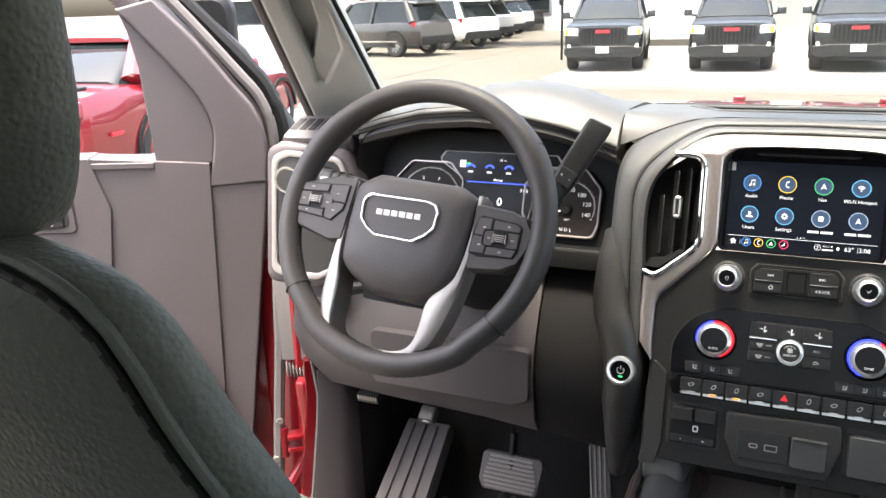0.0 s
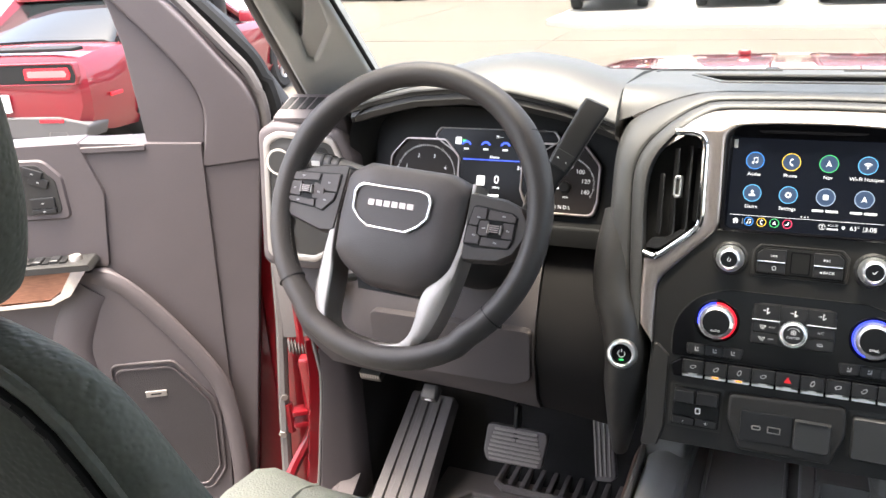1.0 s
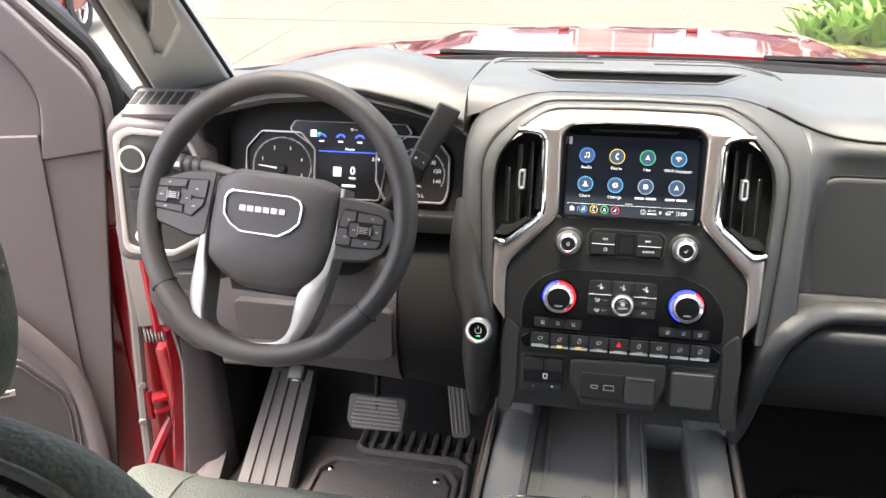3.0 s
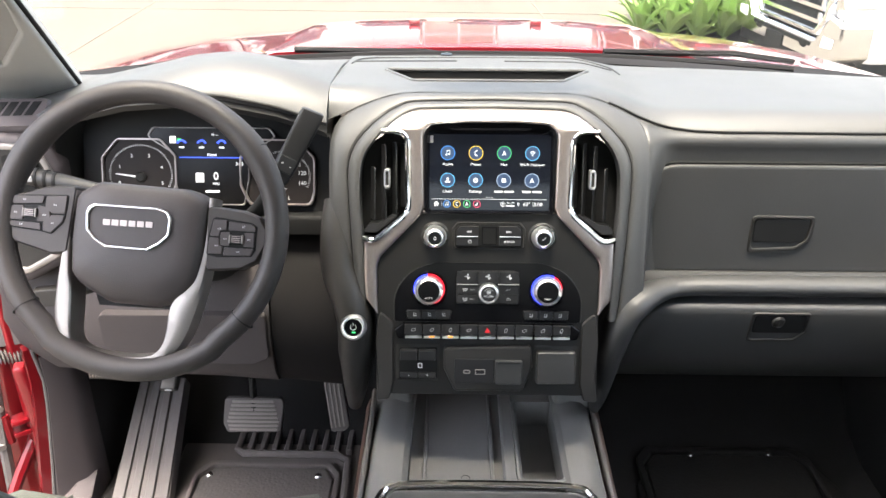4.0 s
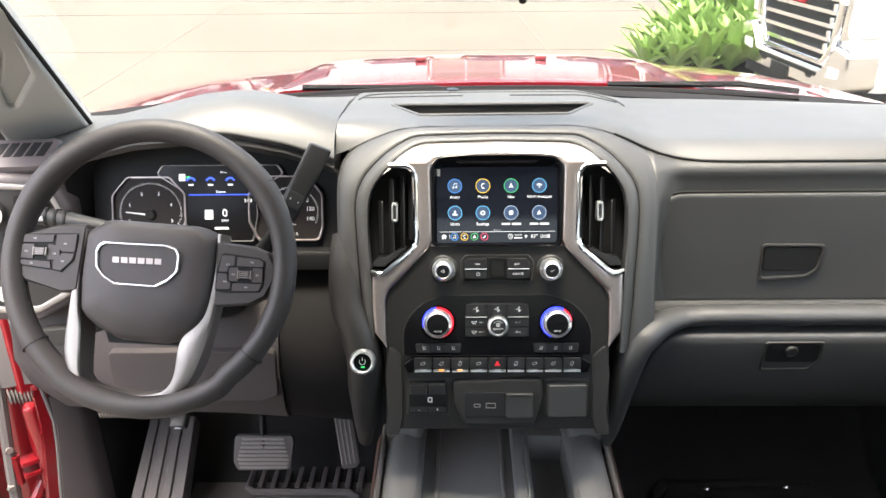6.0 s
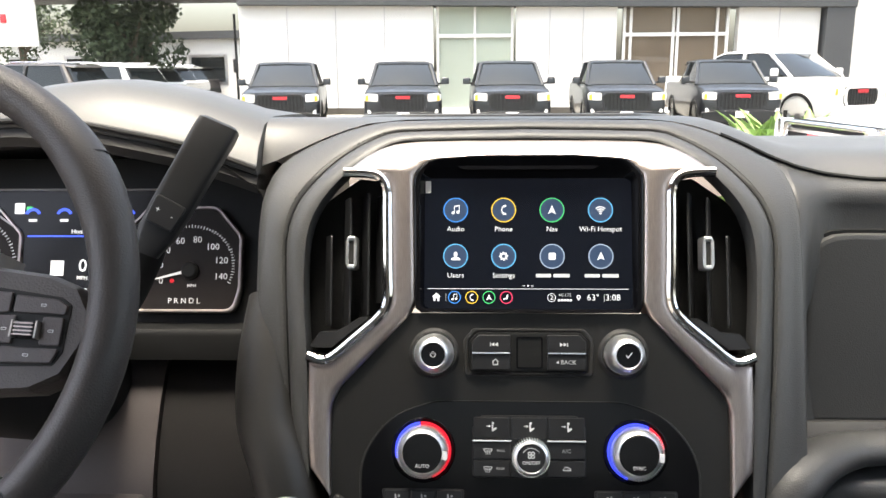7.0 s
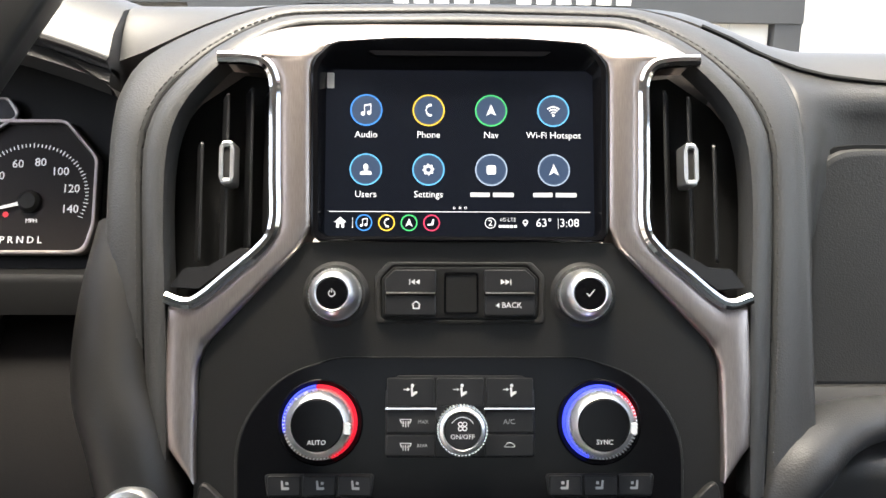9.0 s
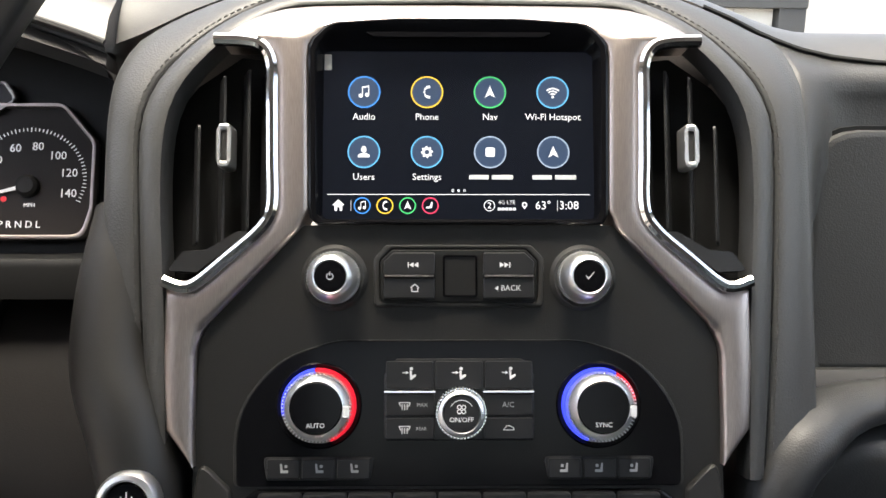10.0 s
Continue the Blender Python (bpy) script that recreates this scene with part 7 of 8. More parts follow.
# ---- open driver door ----
def driver_door():
    root = empty("driver_door", "open truck door with dark panel, wood inlay and speaker", "door", at=(-0.93, 0.16, 0.5))
    D = plane_frame((-0.93, 0.16, 0), (0.86, 0.51, 0), (0, 0, 1))
    # red outer skin
    part("outer_skin", prism(outline_round([(-1.12, 0.47), (-0.055, 0.47), (0.035, 1.30), (-1.12, 1.39)], 0.03), D, -0.16, -0.02, 0.01), RED, root, "glossy red door skin")
    # lower panel, middle panel and front strip
    part("lower_panel", prism(outline_round([(-1.10, 0.50), (-0.158, 0.50), (-0.118, 0.88), (-0.300, 1.148), (-0.340, 1.150), (-1.10, 1.155)], [0.01, 0.02, 0.14, 0.03, 0.01, 0.01]), D, -0.03, 0.052, 0.014, seg=4), DOORSKIN, root)
    part("middle_panel", prism(outline_round([(-0.120, 0.84), (-0.098, 1.3645), (-0.330, 1.385), (-0.330, 1.08)], 0.004), D, -0.03, 0.032, 0.004), DOORSKIN, root)
    part("front_strip", prism([(-0.160, 0.50), (-0.118, 0.50), (0.001, 1.324), (-0.102, 1.320)], D, -0.03, 0.026, 0.003), DOORSKIN, root)
    part("rear_panel", prism(outline_round([(-0.308, 1.385), (-1.10, 1.40), (-1.10, 1.15), (-0.298, 1.15), (-0.280, 1.290)], [0.004, 0.004, 0.004, 0.01, 0.03]), D, -0.03, 0.038, 0.006), DOORSKIN, root)
    part("sill_ledge", prism(outline_round([(-1.10, 1.398), (-0.195, 1.372), (-0.195, 1.360), (-1.10, 1.386)], 0.004), D, -0.06, 0.036, 0.004), DOORSKIN, root)
    # sail trim and window frame
    seam = [(p.x, p.y) for p in smooth_line([(-0.094, 1.362, 0), (-0.086, 1.425, 0), (-0.104, 1.480, 0), (-0.150, 1.545, 0), (-0.228, 1.640, 0)], 5)]
    rim = [(p.x, p.y) for p in smooth_line([(0.001, 1.324, 0), (0.008, 1.394, 0), (-0.008, 1.456, 0), (-0.048, 1.512, 0), (-0.100, 1.583, 0), (-0.165, 1.655, 0)], 5)]
    part("sail_trim", prism([(-0.194, 1.368)] + seam + [(-0.215, 1.60), (-0.204, 1.54), (-0.200, 1.47)], D, -0.008, 0.022, 0.003), DOORSKIN, root)
    part("frame_base", prism([(-0.103, 1.320)] + rim + list(reversed(seam)), D, -0.03, 0.030, 0.005, seg=3), DOORSKIN, root)
    part("window_frame", sweep([D @ Vector(p) for p in smooth_line([(-0.19, 1.645, -0.005), (-0.30, 1.755, -0.02), (-0.42, 1.84, -0.05), (-0.55, 1.885, -0.08), (-1.05, 1.88, -0.10)], 6)], 0.034, n=12, squash=(0.8, 1.0)), DOORSKIN, root)
    part("frame_seal", sweep([D @ Vector(p) for p in smooth_line([(0.006, 1.28, 0.0), (0.018, 1.40, 0.0), (0.002, 1.470, 0.0), (-0.038, 1.527, 0.0), (-0.155, 1.668, -0.010), (-0.29, 1.80, -0.03), (-0.42, 1.89, -0.06)], 6)], 0.010, n=8), RUBBER, root, "black rubber seal")
    part("frame_outer", sweep([D @ Vector(p) for p in smooth_line([(0.026, 1.32, -0.03), (0.036, 1.40, -0.03), (0.016, 1.480, -0.03), (-0.028, 1.545, -0.03), (-0.15, 1.680, -0.04), (-0.28, 1.815, -0.06)], 6)], 0.014, n=8), BLACK, root)
    # outside mirror
    part("mirror_foot", prism(outline_round([(-0.06, 1.345), (0.085, 1.345), (0.060, 1.40), (-0.03, 1.56), (-0.10, 1.63)], 0.01), D, -0.12, -0.035, 0.008), BLACK, root)
    part("mirror_shell", loft([[D @ Vector((u * k - 0.115, 1.60 + v * k, h)) for u, v in [(p.x, p.y) for p in rect(0, 0, 0.12, 0.13, 0.04, 5)]] for h, k in ((-0.16, 0.8), (-0.175, 0.98), (-0.23, 1.0), (-0.28, 0.85), (-0.30, 0.5))]), BLACK, root, "black outside mirror shell")
    # switch pod
    pod = part("switch_pod", prism(outline_round([(-0.62, 1.372), (-0.372, 1.362), (-0.344, 1.328), (-0.342, 1.247), (-0.62, 1.256)], [0.01, 0.03, 0.02, 0.016, 0.01]), D, 0.0, 0.042, 0.008, seg=3), DOORSKIN, root)
    part("pod_recess", prism(outline_round([(-0.60, 1.362), (-0.384, 1.352), (-0.358, 1.322), (-0.356, 1.260), (-0.60, 1.268)], 0.014), D, 0.0, 0.0435, 0.001), PLASTIC, pod)
    part("release_cup", prism(outline_round([(-0.56, 1.352), (-0.43, 1.346), (-0.418, 1.300), (-0.43, 1.278), (-0.56, 1.276)], 0.014), D, 0.0, 0.0445, 0.0008), BLACK, pod)
    part("release_handle", prism(outline_round([(-0.54, 1.330), (-0.440, 1.326), (-0.436, 1.298), (-0.54, 1.296)], 0.008), D, 0.040, 0.060, 0.006), CHROME, pod, "chrome inside door handle")
    for u, v, w, h, t in ((-0.393, 1.338, 0.034, 0.016, -24), (-0.386, 1.322, 0.034, 0.016, -24), (-0.386, 1.283, 0.042, 0.020, 0), (-0.386, 1.268, 0.042, 0.010, 0)):
        k = part("pod_key", prism(rect(0, 0, w, h, 0.003), at(D, u, v, 0.040, t), 0.0, 0.0075, 0.0015), BUTTON, pod)
        part("pod_mark", prism(rect(0, 0, 0.004, 0.002, 0.0004), at(D, u, v, 0.0476, t), 0, 0.0002), DIM, pod)
    part("pull_shadow", prism(outline_round([(-0.66, 1.245), (-0.345, 1.236), (-0.315, 1.215), (-0.33, 1.175), (-0.66, 1.175)], 0.012), D, 0.0, 0.031), DOORSKIN, root)
    # armrest with window switches, wood inlay and chrome edge
    arm = part("armrest", prism(outline_round([(-1.08, 1.188), (-0.318, 1.178), (-0.310, 1.164), (-1.08, 1.170)], 0.004), D, 0.02, 0.095, 0.006, seg=3), PLASTIC, root)
    for k in range(4):
        part("window_switch", block(D @ pose(-0.47 + 0.030 * k, 1.1815, 0.066), (0.017, 0.008, 0.026), 0.003), SILVER if k == 1 else BUTTON, arm, "satin window switch")
        part("switch_well", block(D @ pose(-0.455 + 0.030 * k, 1.1785, 0.066), (0.012, 0.008, 0.028), 0.001), BLACK, arm)
    part("mirror_dial", lathe([(0, 0.010), (0.010, 0.010), (0.012, 0.006), (0.013, 0)], D @ pose(-0.346, 1.177, 0.064, -90, 0, 0), 24), SILVER, arm)
    part("wood_inlay", prism(outline_round([(-1.08, 1.170), (-0.350, 1.166), (-0.376, 1.126), (-0.400, 1.110), (-1.08, 1.105)], 0.004), D, 0.02, 0.080, 0.004), WOOD, root, "reddish open-pore wood inlay")
    edge = outline_round([(-1.08, 1.1725), (-0.322, 1.1690), (-0.362, 1.116), (-0.398, 1.101), (-1.08, 1.096), (-1.08, 1.104), (-0.401, 1.109), (-0.380, 1.122), (-0.350, 1.1655), (-1.08, 1.1695)], 0)
    part("chrome_edge", prism(edge, D, 0.02, 0.084, 0.0006), CHROME, root, "polished chrome edge round the inlay")
    # scooped pocket and speaker
    part("shoulder_roll", sweep([D @ Vector(p) for p in smooth_line([(-0.33, 1.135, 0.045), (-0.285, 1.115, 0.048), (-0.225, 1.045, 0.050), (-0.150, 0.925, 0.052), (-0.125, 0.84, 0.052), (-0.122, 0.68, 0.052), (-0.14, 0.55, 0.050)], 6)], 0.015, n=12, squash=(1.2, 0.6), up=D.col[2].xyz), DOORSKIN, root)
    sp = outline_round([(-0.336, 0.955), (-0.215, 0.952), (-0.150, 0.862), (-0.142, 0.82), (-0.150, 0.690), (-0.182, 0.648), (-0.336, 0.655)], [0.02, 0.02, 0.03, 0.02, 0.03, 0.02, 0.02])
    part("speaker_rim", prism(sp, D, 0.03, 0.0575, 0.003, hole=[(-0.255 + (p[0] + 0.255) * 0.955, 0.80 + (p[1] - 0.80) * 0.965) for p in sp]), DOORSKIN, root)
    part("speaker_rim", prism([(-0.255 + (p[0] + 0.255) * 0.90, 0.80 + (p[1] - 0.80) * 0.92) for p in sp], D, 0.03, 0.0570, 0.002, hole=[(-0.255 + (p[0] + 0.255) * 0.865, 0.80 + (p[1] - 0.80) * 0.89) for p in sp]), DOORSKIN, root)
    part("speaker_grille", prism([(-0.255 + (p[0] + 0.255) * 0.865, 0.80 + (p[1] - 0.80) * 0.89) for p in sp], D, 0.03, 0.0550), mat("speaker_mesh", (0.026, 0.022, 0.023), 0.6, bump=0.9, bump_scale=520, voronoi=True), root, "dark fine mesh speaker grille")
    bdg = part("speaker_badge", prism(rect(-0.258, 0.883, 0.040, 0.013, 0.001), D, 0.05, 0.0580, 0.0008), SILVER, root, "small satin badge plate")
    part("badge_bar", prism(rect(-0.258, 0.883, 0.020, 0.003, 0.0004), D, 0.05, 0.0584), BLACK, bdg)
    # rolled bulge between armrest and pocket
    part("pocket_roll", sweep([D @ Vector(p) for p in smooth_line([(-0.335, 1.11, 0.040), (-0.365, 1.07, 0.044), (-0.395, 0.99, 0.046), (-0.385, 0.88, 0.046), (-0.39, 0.74, 0.046), (-0.40, 0.60, 0.044)], 6)], 0.030, n=14, squash=(1.3, 0.55), up=D.col[2].xyz), DOORSKIN, root)
    part("pocket_lip", prism(outline_round([(-1.08, 0.88), (-0.43, 0.87), (-0.415, 0.84), (-0.415, 0.58), (-1.08, 0.58)], 0.02), D, 0.04, 0.078, 0.012, seg=3), DOORSKIN, root)


driver_door()


# ---- outside ----
CONCRETE = mat("pale_concrete_paving", (0.095, 0.083, 0.066), 0.85, grain=0.10, grain_scale=60, spread=0.34, spread_scale=0.45, bump=0.3, bump_scale=80)
KERB = mat("kerb_concrete", (0.25, 0.24, 0.22), 0.85, grain=0.15, grain_scale=40, spread=0.15, spread_scale=1.5, bump=0.3, bump_scale=60)
CARBLACK = mat("black_car_paint", (0.008, 0.009, 0.011), 0.35, spread=0.05, coat=0.45)
CARWHITE = mat("white_car_paint", (0.80, 0.80, 0.78), 0.35, spread=0.04, coat=1.0)
CARDARK = mat("dark_bronze_car_paint", (0.035, 0.030, 0.030), 0.3, 0.3, spread=0.05, coat=1.0)
COUPERED = mat("deep_red_car_paint", (0.16, 0.005, 0.012), 0.40, 0.1, spread=0.05, coat=1.0, spec=0.3)
CARGLASS = mat("tinted_car_glass", (0.010, 0.013, 0.014), 0.05, spread=0.03)
LAMP = mat("headlamp_glass", (0.70, 0.70, 0.68), 0.15, spread=0.1)
TAIL = mat("red_tail_lens", (0.55, 0.02, 0.03), 0.2, spread=0.1)
TYRE = mat("tyre_rubber", (0.018, 0.018, 0.018), 0.8, grain=0.2)
ALLOY = mat("alloy_rim", (0.55, 0.55, 0.56), 0.3, 0.9, spread=0.06)
PLATE = mat("white_plate", (0.80, 0.80, 0.78), 0.5)
REDLOGO = mat("red_badge", (0.55, 0.03, 0.04), 0.4)
WALLWHITE = mat("white_stucco", (0.78, 0.77, 0.74), 0.9, grain=0.05, spread=0.05, spread_scale=0.8)
SIGNGREY = mat("charcoal_panel", (0.075, 0.078, 0.082), 0.5, 0.3, spread=0.10, spread_scale=0.5)
LEAF = mat("agave_leaf", (0.22, 0.33, 0.10), 0.40, grain=0.15, grain_scale=30, spread=0.3, spread_scale=3)
FOLIAGE = mat("hedge_leaves", (0.035, 0.055, 0.022), 0.7, grain=0.3, grain_scale=8, spread=0.35, spread_scale=1.2)


def ground():
    xs = [-400, -80, -30, 0, 30, 80, 400]
    secs = [[(x, y, 0.0) for x in xs] + [(x, y, -0.3) for x in reversed(xs)] for y in (-400, -40, 0, 30, 80, 600)]
    tagged(link("ground", loft(secs), CONCRETE), "sunlit pale concrete lot", "ground", "", "structure")
    # raised island with its kerb, and the planter by the white truck
    isl = outline_round([(-5.0, 14.9), (-3.8, 14.1), (1.0, 13.6), (6.5, 13.2), (9.5, 13.2), (9.5, 26), (-5.6, 26)], [0.9, 1.2, 0, 0, 0, 0, 0.5])
    tagged(link("pavement", prism(isl, pose(0, 0, 0), -0.1, 0.10, 0.03), KERB), "raised pale concrete island with a kerb", "pavement", "", "structure")
    bed = outline_round([(2.15, 8.30), (3.3, 8.20), (4.3, 8.6), (4.4, 10.1), (2.8, 10.3), (2.15, 9.2)], 0.3)
    tagged(link("planter_kerb", prism(bed, pose(0, 0, 0), -0.1, 0.07, 0.02), KERB), "low kerb round the planting bed", "kerb", "", "structure")
    jt = bmesh.new()
    for y in (5.5, 9.0, 12.4):
        add_block(jt, pose(0, y, 0.002, 0, 0, -2), (60, 0.02, 0.008))
    for x in (-9, -4.5, 0.4, 5):
        add_block(jt, pose(x, 20, 0.002, 0, 0, 3), (0.02, 60, 0.008))
    tagged(link("paving_joint", jt, mat("dark_joint", (0.14, 0.12, 0.10), 0.9)), "dark joints between paving slabs", "joint", "", "stuff")


ground()


def wheel_at(m, r, w, parent, rim=ALLOY, spokes=6):
    """A wheel whose axle is the x axis of m."""
    ax = m @ pose(0, 0, 0, 0, 90, 0)
    t = part("wheel", lathe([(r * 0.62, -w / 2), (r * 0.90, -w / 2), (r * 0.99, -w * 0.32), (r, 0), (r * 0.99, w * 0.32), (r * 0.90, w / 2), (r * 0.62, w / 2)], ax, 28), TYRE, parent)
    part("rim", lathe([(r * 0.64, -w * 0.42), (r * 0.60, -w * 0.30), (r * 0.58, w * 0.30), (r * 0.64, w * 0.42)], ax, 28), rim, t)
    for s in (-1, 1):
        bm = bmesh.new()
        for k in range(spokes):
            add_block(bm, ax @ pose(0, 0, s * w * 0.30, 0, 0, 360 * k / spokes) @ pose(r * 0.33, 0, 0), (r * 0.60, r * 0.13, 0.03), 0.01)
        add_lathe(bm, [(0, s * w * 0.36), (r * 0.14, s * w * 0.34), (r * 0.16, s * w * 0.2)], ax, 14)
        part("spokes", bm, rim, t)
    part("hub_disc", lathe([(0, 0), (r * 0.59, 0), (r * 0.59, 0.01)], ax, 20), BLACK, t)
    return t


def body_loft(stations, n=4):
    """Body sections along y: (y, z bottom, z top, half width, tuck of the top)."""
    secs = []
    for y, zb, zt, w, k in stations:
        zm = zb + (zt - zb) * 0.55
        half = [(w * 0.92, zb), (w * 0.99, zb + 0.12), (w, zm), (w * 0.985, zt - 0.10), (w * k, zt - 0.02), (w * k * 0.75, zt), (0, zt + 0.01)]
        secs.append([(x, y, z) for x, z in half] + [(-x, y, z) for x, z in reversed(half[:-1])])
    return loft(secs)


def cabin_loft(stations):
    """Glasshouse sections along y: (y, z base, z top, half width at the base, at the top)."""
    secs = []
    for y, zb, zt, wb, wt in stations:
        half = [(wb, zb), (wb * 0.35 + wt * 0.65, zb + (zt - zb) * 0.6), (wt, zt - 0.03), (wt * 0.9, zt), (0, zt + 0.01)]
        secs.append([(x, y, z) for x, z in half] + [(-x, y, z) for x, z in reversed(half[:-1])])
    return loft(secs)


def pickup(label, paint, group="", scale=1.0, big=False, name="pickup_truck"):
    """A pickup whose nose points along -y, built round the middle of its front bumper."""
    root = empty(name, label, "pickup truck", group, at=(0, 0, 0))
    W = 0.95 * scale
    z0 = 0.36 * scale
    hood_z = 1.17 * scale
    st = [(0.04, z0 + 0.10, hood_z - 0.30, W * 0.90, 0.9), (0.10, z0 + 0.02, hood_z - 0.08, W * 0.96, 0.92), (0.30, z0, hood_z - 0.02, W, 0.92), (1.35 * scale, z0, hood_z + 0.06, W, 0.92), (3.6 * scale, z0, hood_z + 0.06, W, 0.95), (5.3 * scale, z0 + 0.1, hood_z + 0.06, W, 0.96)]
    part("body", body_loft(st), paint, root)
    part("cabin", cabin_loft([(1.15 * scale, hood_z, hood_z + 0.06, W * 0.90, W * 0.86), (1.95 * scale, hood_z, 1.74 * scale, W * 0.93, W * 0.72), (2.2 * scale, hood_z, 1.80 * scale, W * 0.94, W * 0.74), (3.4 * scale, hood_z, 1.79 * scale, W * 0.94, W * 0.74), (3.75 * scale, hood_z, 1.70 * scale, W * 0.92, W * 0.70)]), CARGLASS, root)
    part("roof", cabin_loft([(1.98 * scale, 1.745 * scale, 1.775 * scale, W * 0.76, W * 0.70), (2.2 * scale, 1.77 * scale, 1.825 * scale, W * 0.78, W * 0.73), (3.4 * scale, 1.76 * scale, 1.815 * scale, W * 0.78, W * 0.73), (3.72 * scale, 1.68 * scale, 1.73 * scale, W * 0.74, W * 0.69)]), paint, root)
    for s in (-1, 1):
        part("windscreen_pillar", sweep([(s * W * 0.89, 1.20 * scale, hood_z + 0.03), (s * W * 0.74, 2.0 * scale, 1.76 * scale)], 0.045, n=8), paint, root)
        part("door_pillar", sweep([(s * W * 0.955, 2.75 * scale, hood_z), (s * W * 0.77, 2.72 * scale, 1.77 * scale)], 0.05, n=6), paint, root)
        mir = part("side_mirror", block(pose(s * (W + 0.13), 1.50 * scale, 1.33 * scale), (0.20, 0.12, 0.17), 0.05), paint if not big else CHROME, root)
        part("mirror_arm", sweep([(s * W * 0.9, 1.50 * scale, 1.25 * scale), (s * (W + 0.1), 1.50 * scale, 1.28 * scale)], 0.03, n=6), BLACK, mir)
        for y in (0.92 * scale, 4.15 * scale):
            wheel_at(pose(s * (W - 0.14), y, 0.39 * scale), 0.39 * scale, 0.26, root)
            part("wheel_arch", lathe([(0.40 * scale, -0.15), (0.47 * scale, -0.15), (0.47 * scale, 0.15), (0.40 * scale, 0.15)], pose(s * (W - 0.13), y, 0.40 * scale, 0, 90, 0), 20, arc=(90, 270)), BLACK, root)
    F = plane_frame((0, 0.0, 0), (1, 0, 0), (0, 0.0, 1))
    if not big:
        g = outline_round([(-0.50, 0.60), (0.50, 0.60), (0.58, 0.72), (0.58, 0.98), (0.50, 1.06), (-0.50, 1.06), (-0.58, 0.98), (-0.58, 0.72)], 0.05)
        gr = part("grille", prism(g, F, -0.10, 0.0, 0.01), BLACK, root)
        part("grille_frame", prism(g, F, -0.03, 0.02, 0.01, hole=[(p[0] * 0.90, 0.83 + (p[1] - 0.83) * 0.82) for p in g]), paint, root)
        for k in range(11):
            part("grille_bar", prism(rect(-0.45 + 0.09 * k, 0.83, 0.035, 0.36, 0.004), F, -0.01, 0.008), CARBLACK, gr)
        part("badge", prism(rect(0, 0.96, 0.34, 0.075, 0.01), F, 0.0, 0.025, 0.005), REDLOGO, gr, "red badge bar")
        for s in (-1, 1):
            part("headlamp", prism(outline_round([(s * 0.60, 0.86), (s * 0.92, 0.88), (s * 0.93, 1.02), (s * 0.86, 1.06), (s * 0.60, 1.04)], 0.03), F @ pose(0, 0, 0), -0.12, -0.005, 0.01), LAMP, root, "pale headlamp")
            part("lamp_corner", prism(rect(s * 0.86, 0.95, 0.07, 0.13, 0.01), F, -0.1, 0.002), AMBER_LENS, root)
            part("fog_lamp", prism(outline_round([(s * 0.70, 0.48), (s * 0.84, 0.50), (s * 0.86, 0.66), (s * 0.80, 0.68)], 0.02), F, -0.05, 0.02, 0.01), LAMP, root)
        part("bumper", prism(outline_round([(-0.93, 0.42), (-0.80, 0.34), (0.80, 0.34), (0.93, 0.42), (0.93, 0.58), (0.60, 0.62), (-0.60, 0.62), (-0.93, 0.58)], 0.03), F, -0.15, 0.03, 0.03), paint, root)
        part("skid_plate", prism(outline_round([(-0.62, 0.26), (0.62, 0.26), (0.70, 0.37), (-0.70, 0.37)], 0.02), F, -0.2, 0.01, 0.01), BLACK, root)
        part("number_plate", prism(rect(0, 0.53, 0.31, 0.155, 0.01), F, 0.0, 0.045, 0.004), PLATE, root, "blank white plate")
    else:
        q = scale
        g = outline_round([(-0.58, 0.57), (0.58, 0.57), (0.70, 0.72), (0.76, 1.12), (0.70, 1.24), (-0.70, 1.24), (-0.76, 1.12), (-0.70, 0.72)], 0.05)
        gr = part("grille", prism(g, F, -0.12, 0.0, 0.01), BLACK, root)
        part("grille_frame", prism(g, F, -0.04, 0.05, 0.02, hole=[(p[0] * 0.92, 0.92 + (p[1] - 0.92) * 0.85) for p in g]), CHROME, root, "chrome grille frame")
        for k in range(5):
            z = 0.675 + 0.115 * k
            w = 1.14 + 0.055 * k
            part("grille_bar", prism(outline_round([(-w / 2, z - 0.012), (w / 2, z - 0.012), (w / 2 + 0.02, z + 0.030), (-w / 2 - 0.02, z + 0.030)], 0.01), F, -0.02, 0.035, 0.012), CHROME, gr, "chrome grille bar")
            part("bar_end", prism(rect(0.54 + 0.025 * k, z + 0.055, 0.05, 0.06, 0.01), F, -0.02, 0.03, 0.01), CHROME, gr)
        part("badge", prism(rect(-0.10, 1.09, 0.34, 0.07, 0.01), F, 0.0, 0.045, 0.008), REDLOGO, gr, "red badge bar")
        for s in (-1, 1):
            part("headlamp", prism(outline_round([(s * 0.80, 0.84), (s * 1.02, 0.86), (s * 1.03, 1.20), (s * 0.84, 1.22)], 0.04), F, -0.2, -0.01, 0.01), LAMP, root, "large clear headlamp")
            part("lamp_rim", prism(outline_round([(s * 0.78, 0.82), (s * 0.84, 0.82), (s * 0.88, 1.24), (s * 0.82, 1.24)], 0.01), F, -0.1, 0.03, 0.01), CHROME, root)
            part("tow_hook", prism(rect(s * 0.45, 0.48, 0.12, 0.08, 0.03), F, 0.0, 0.09, 0.02), BLACK, root)
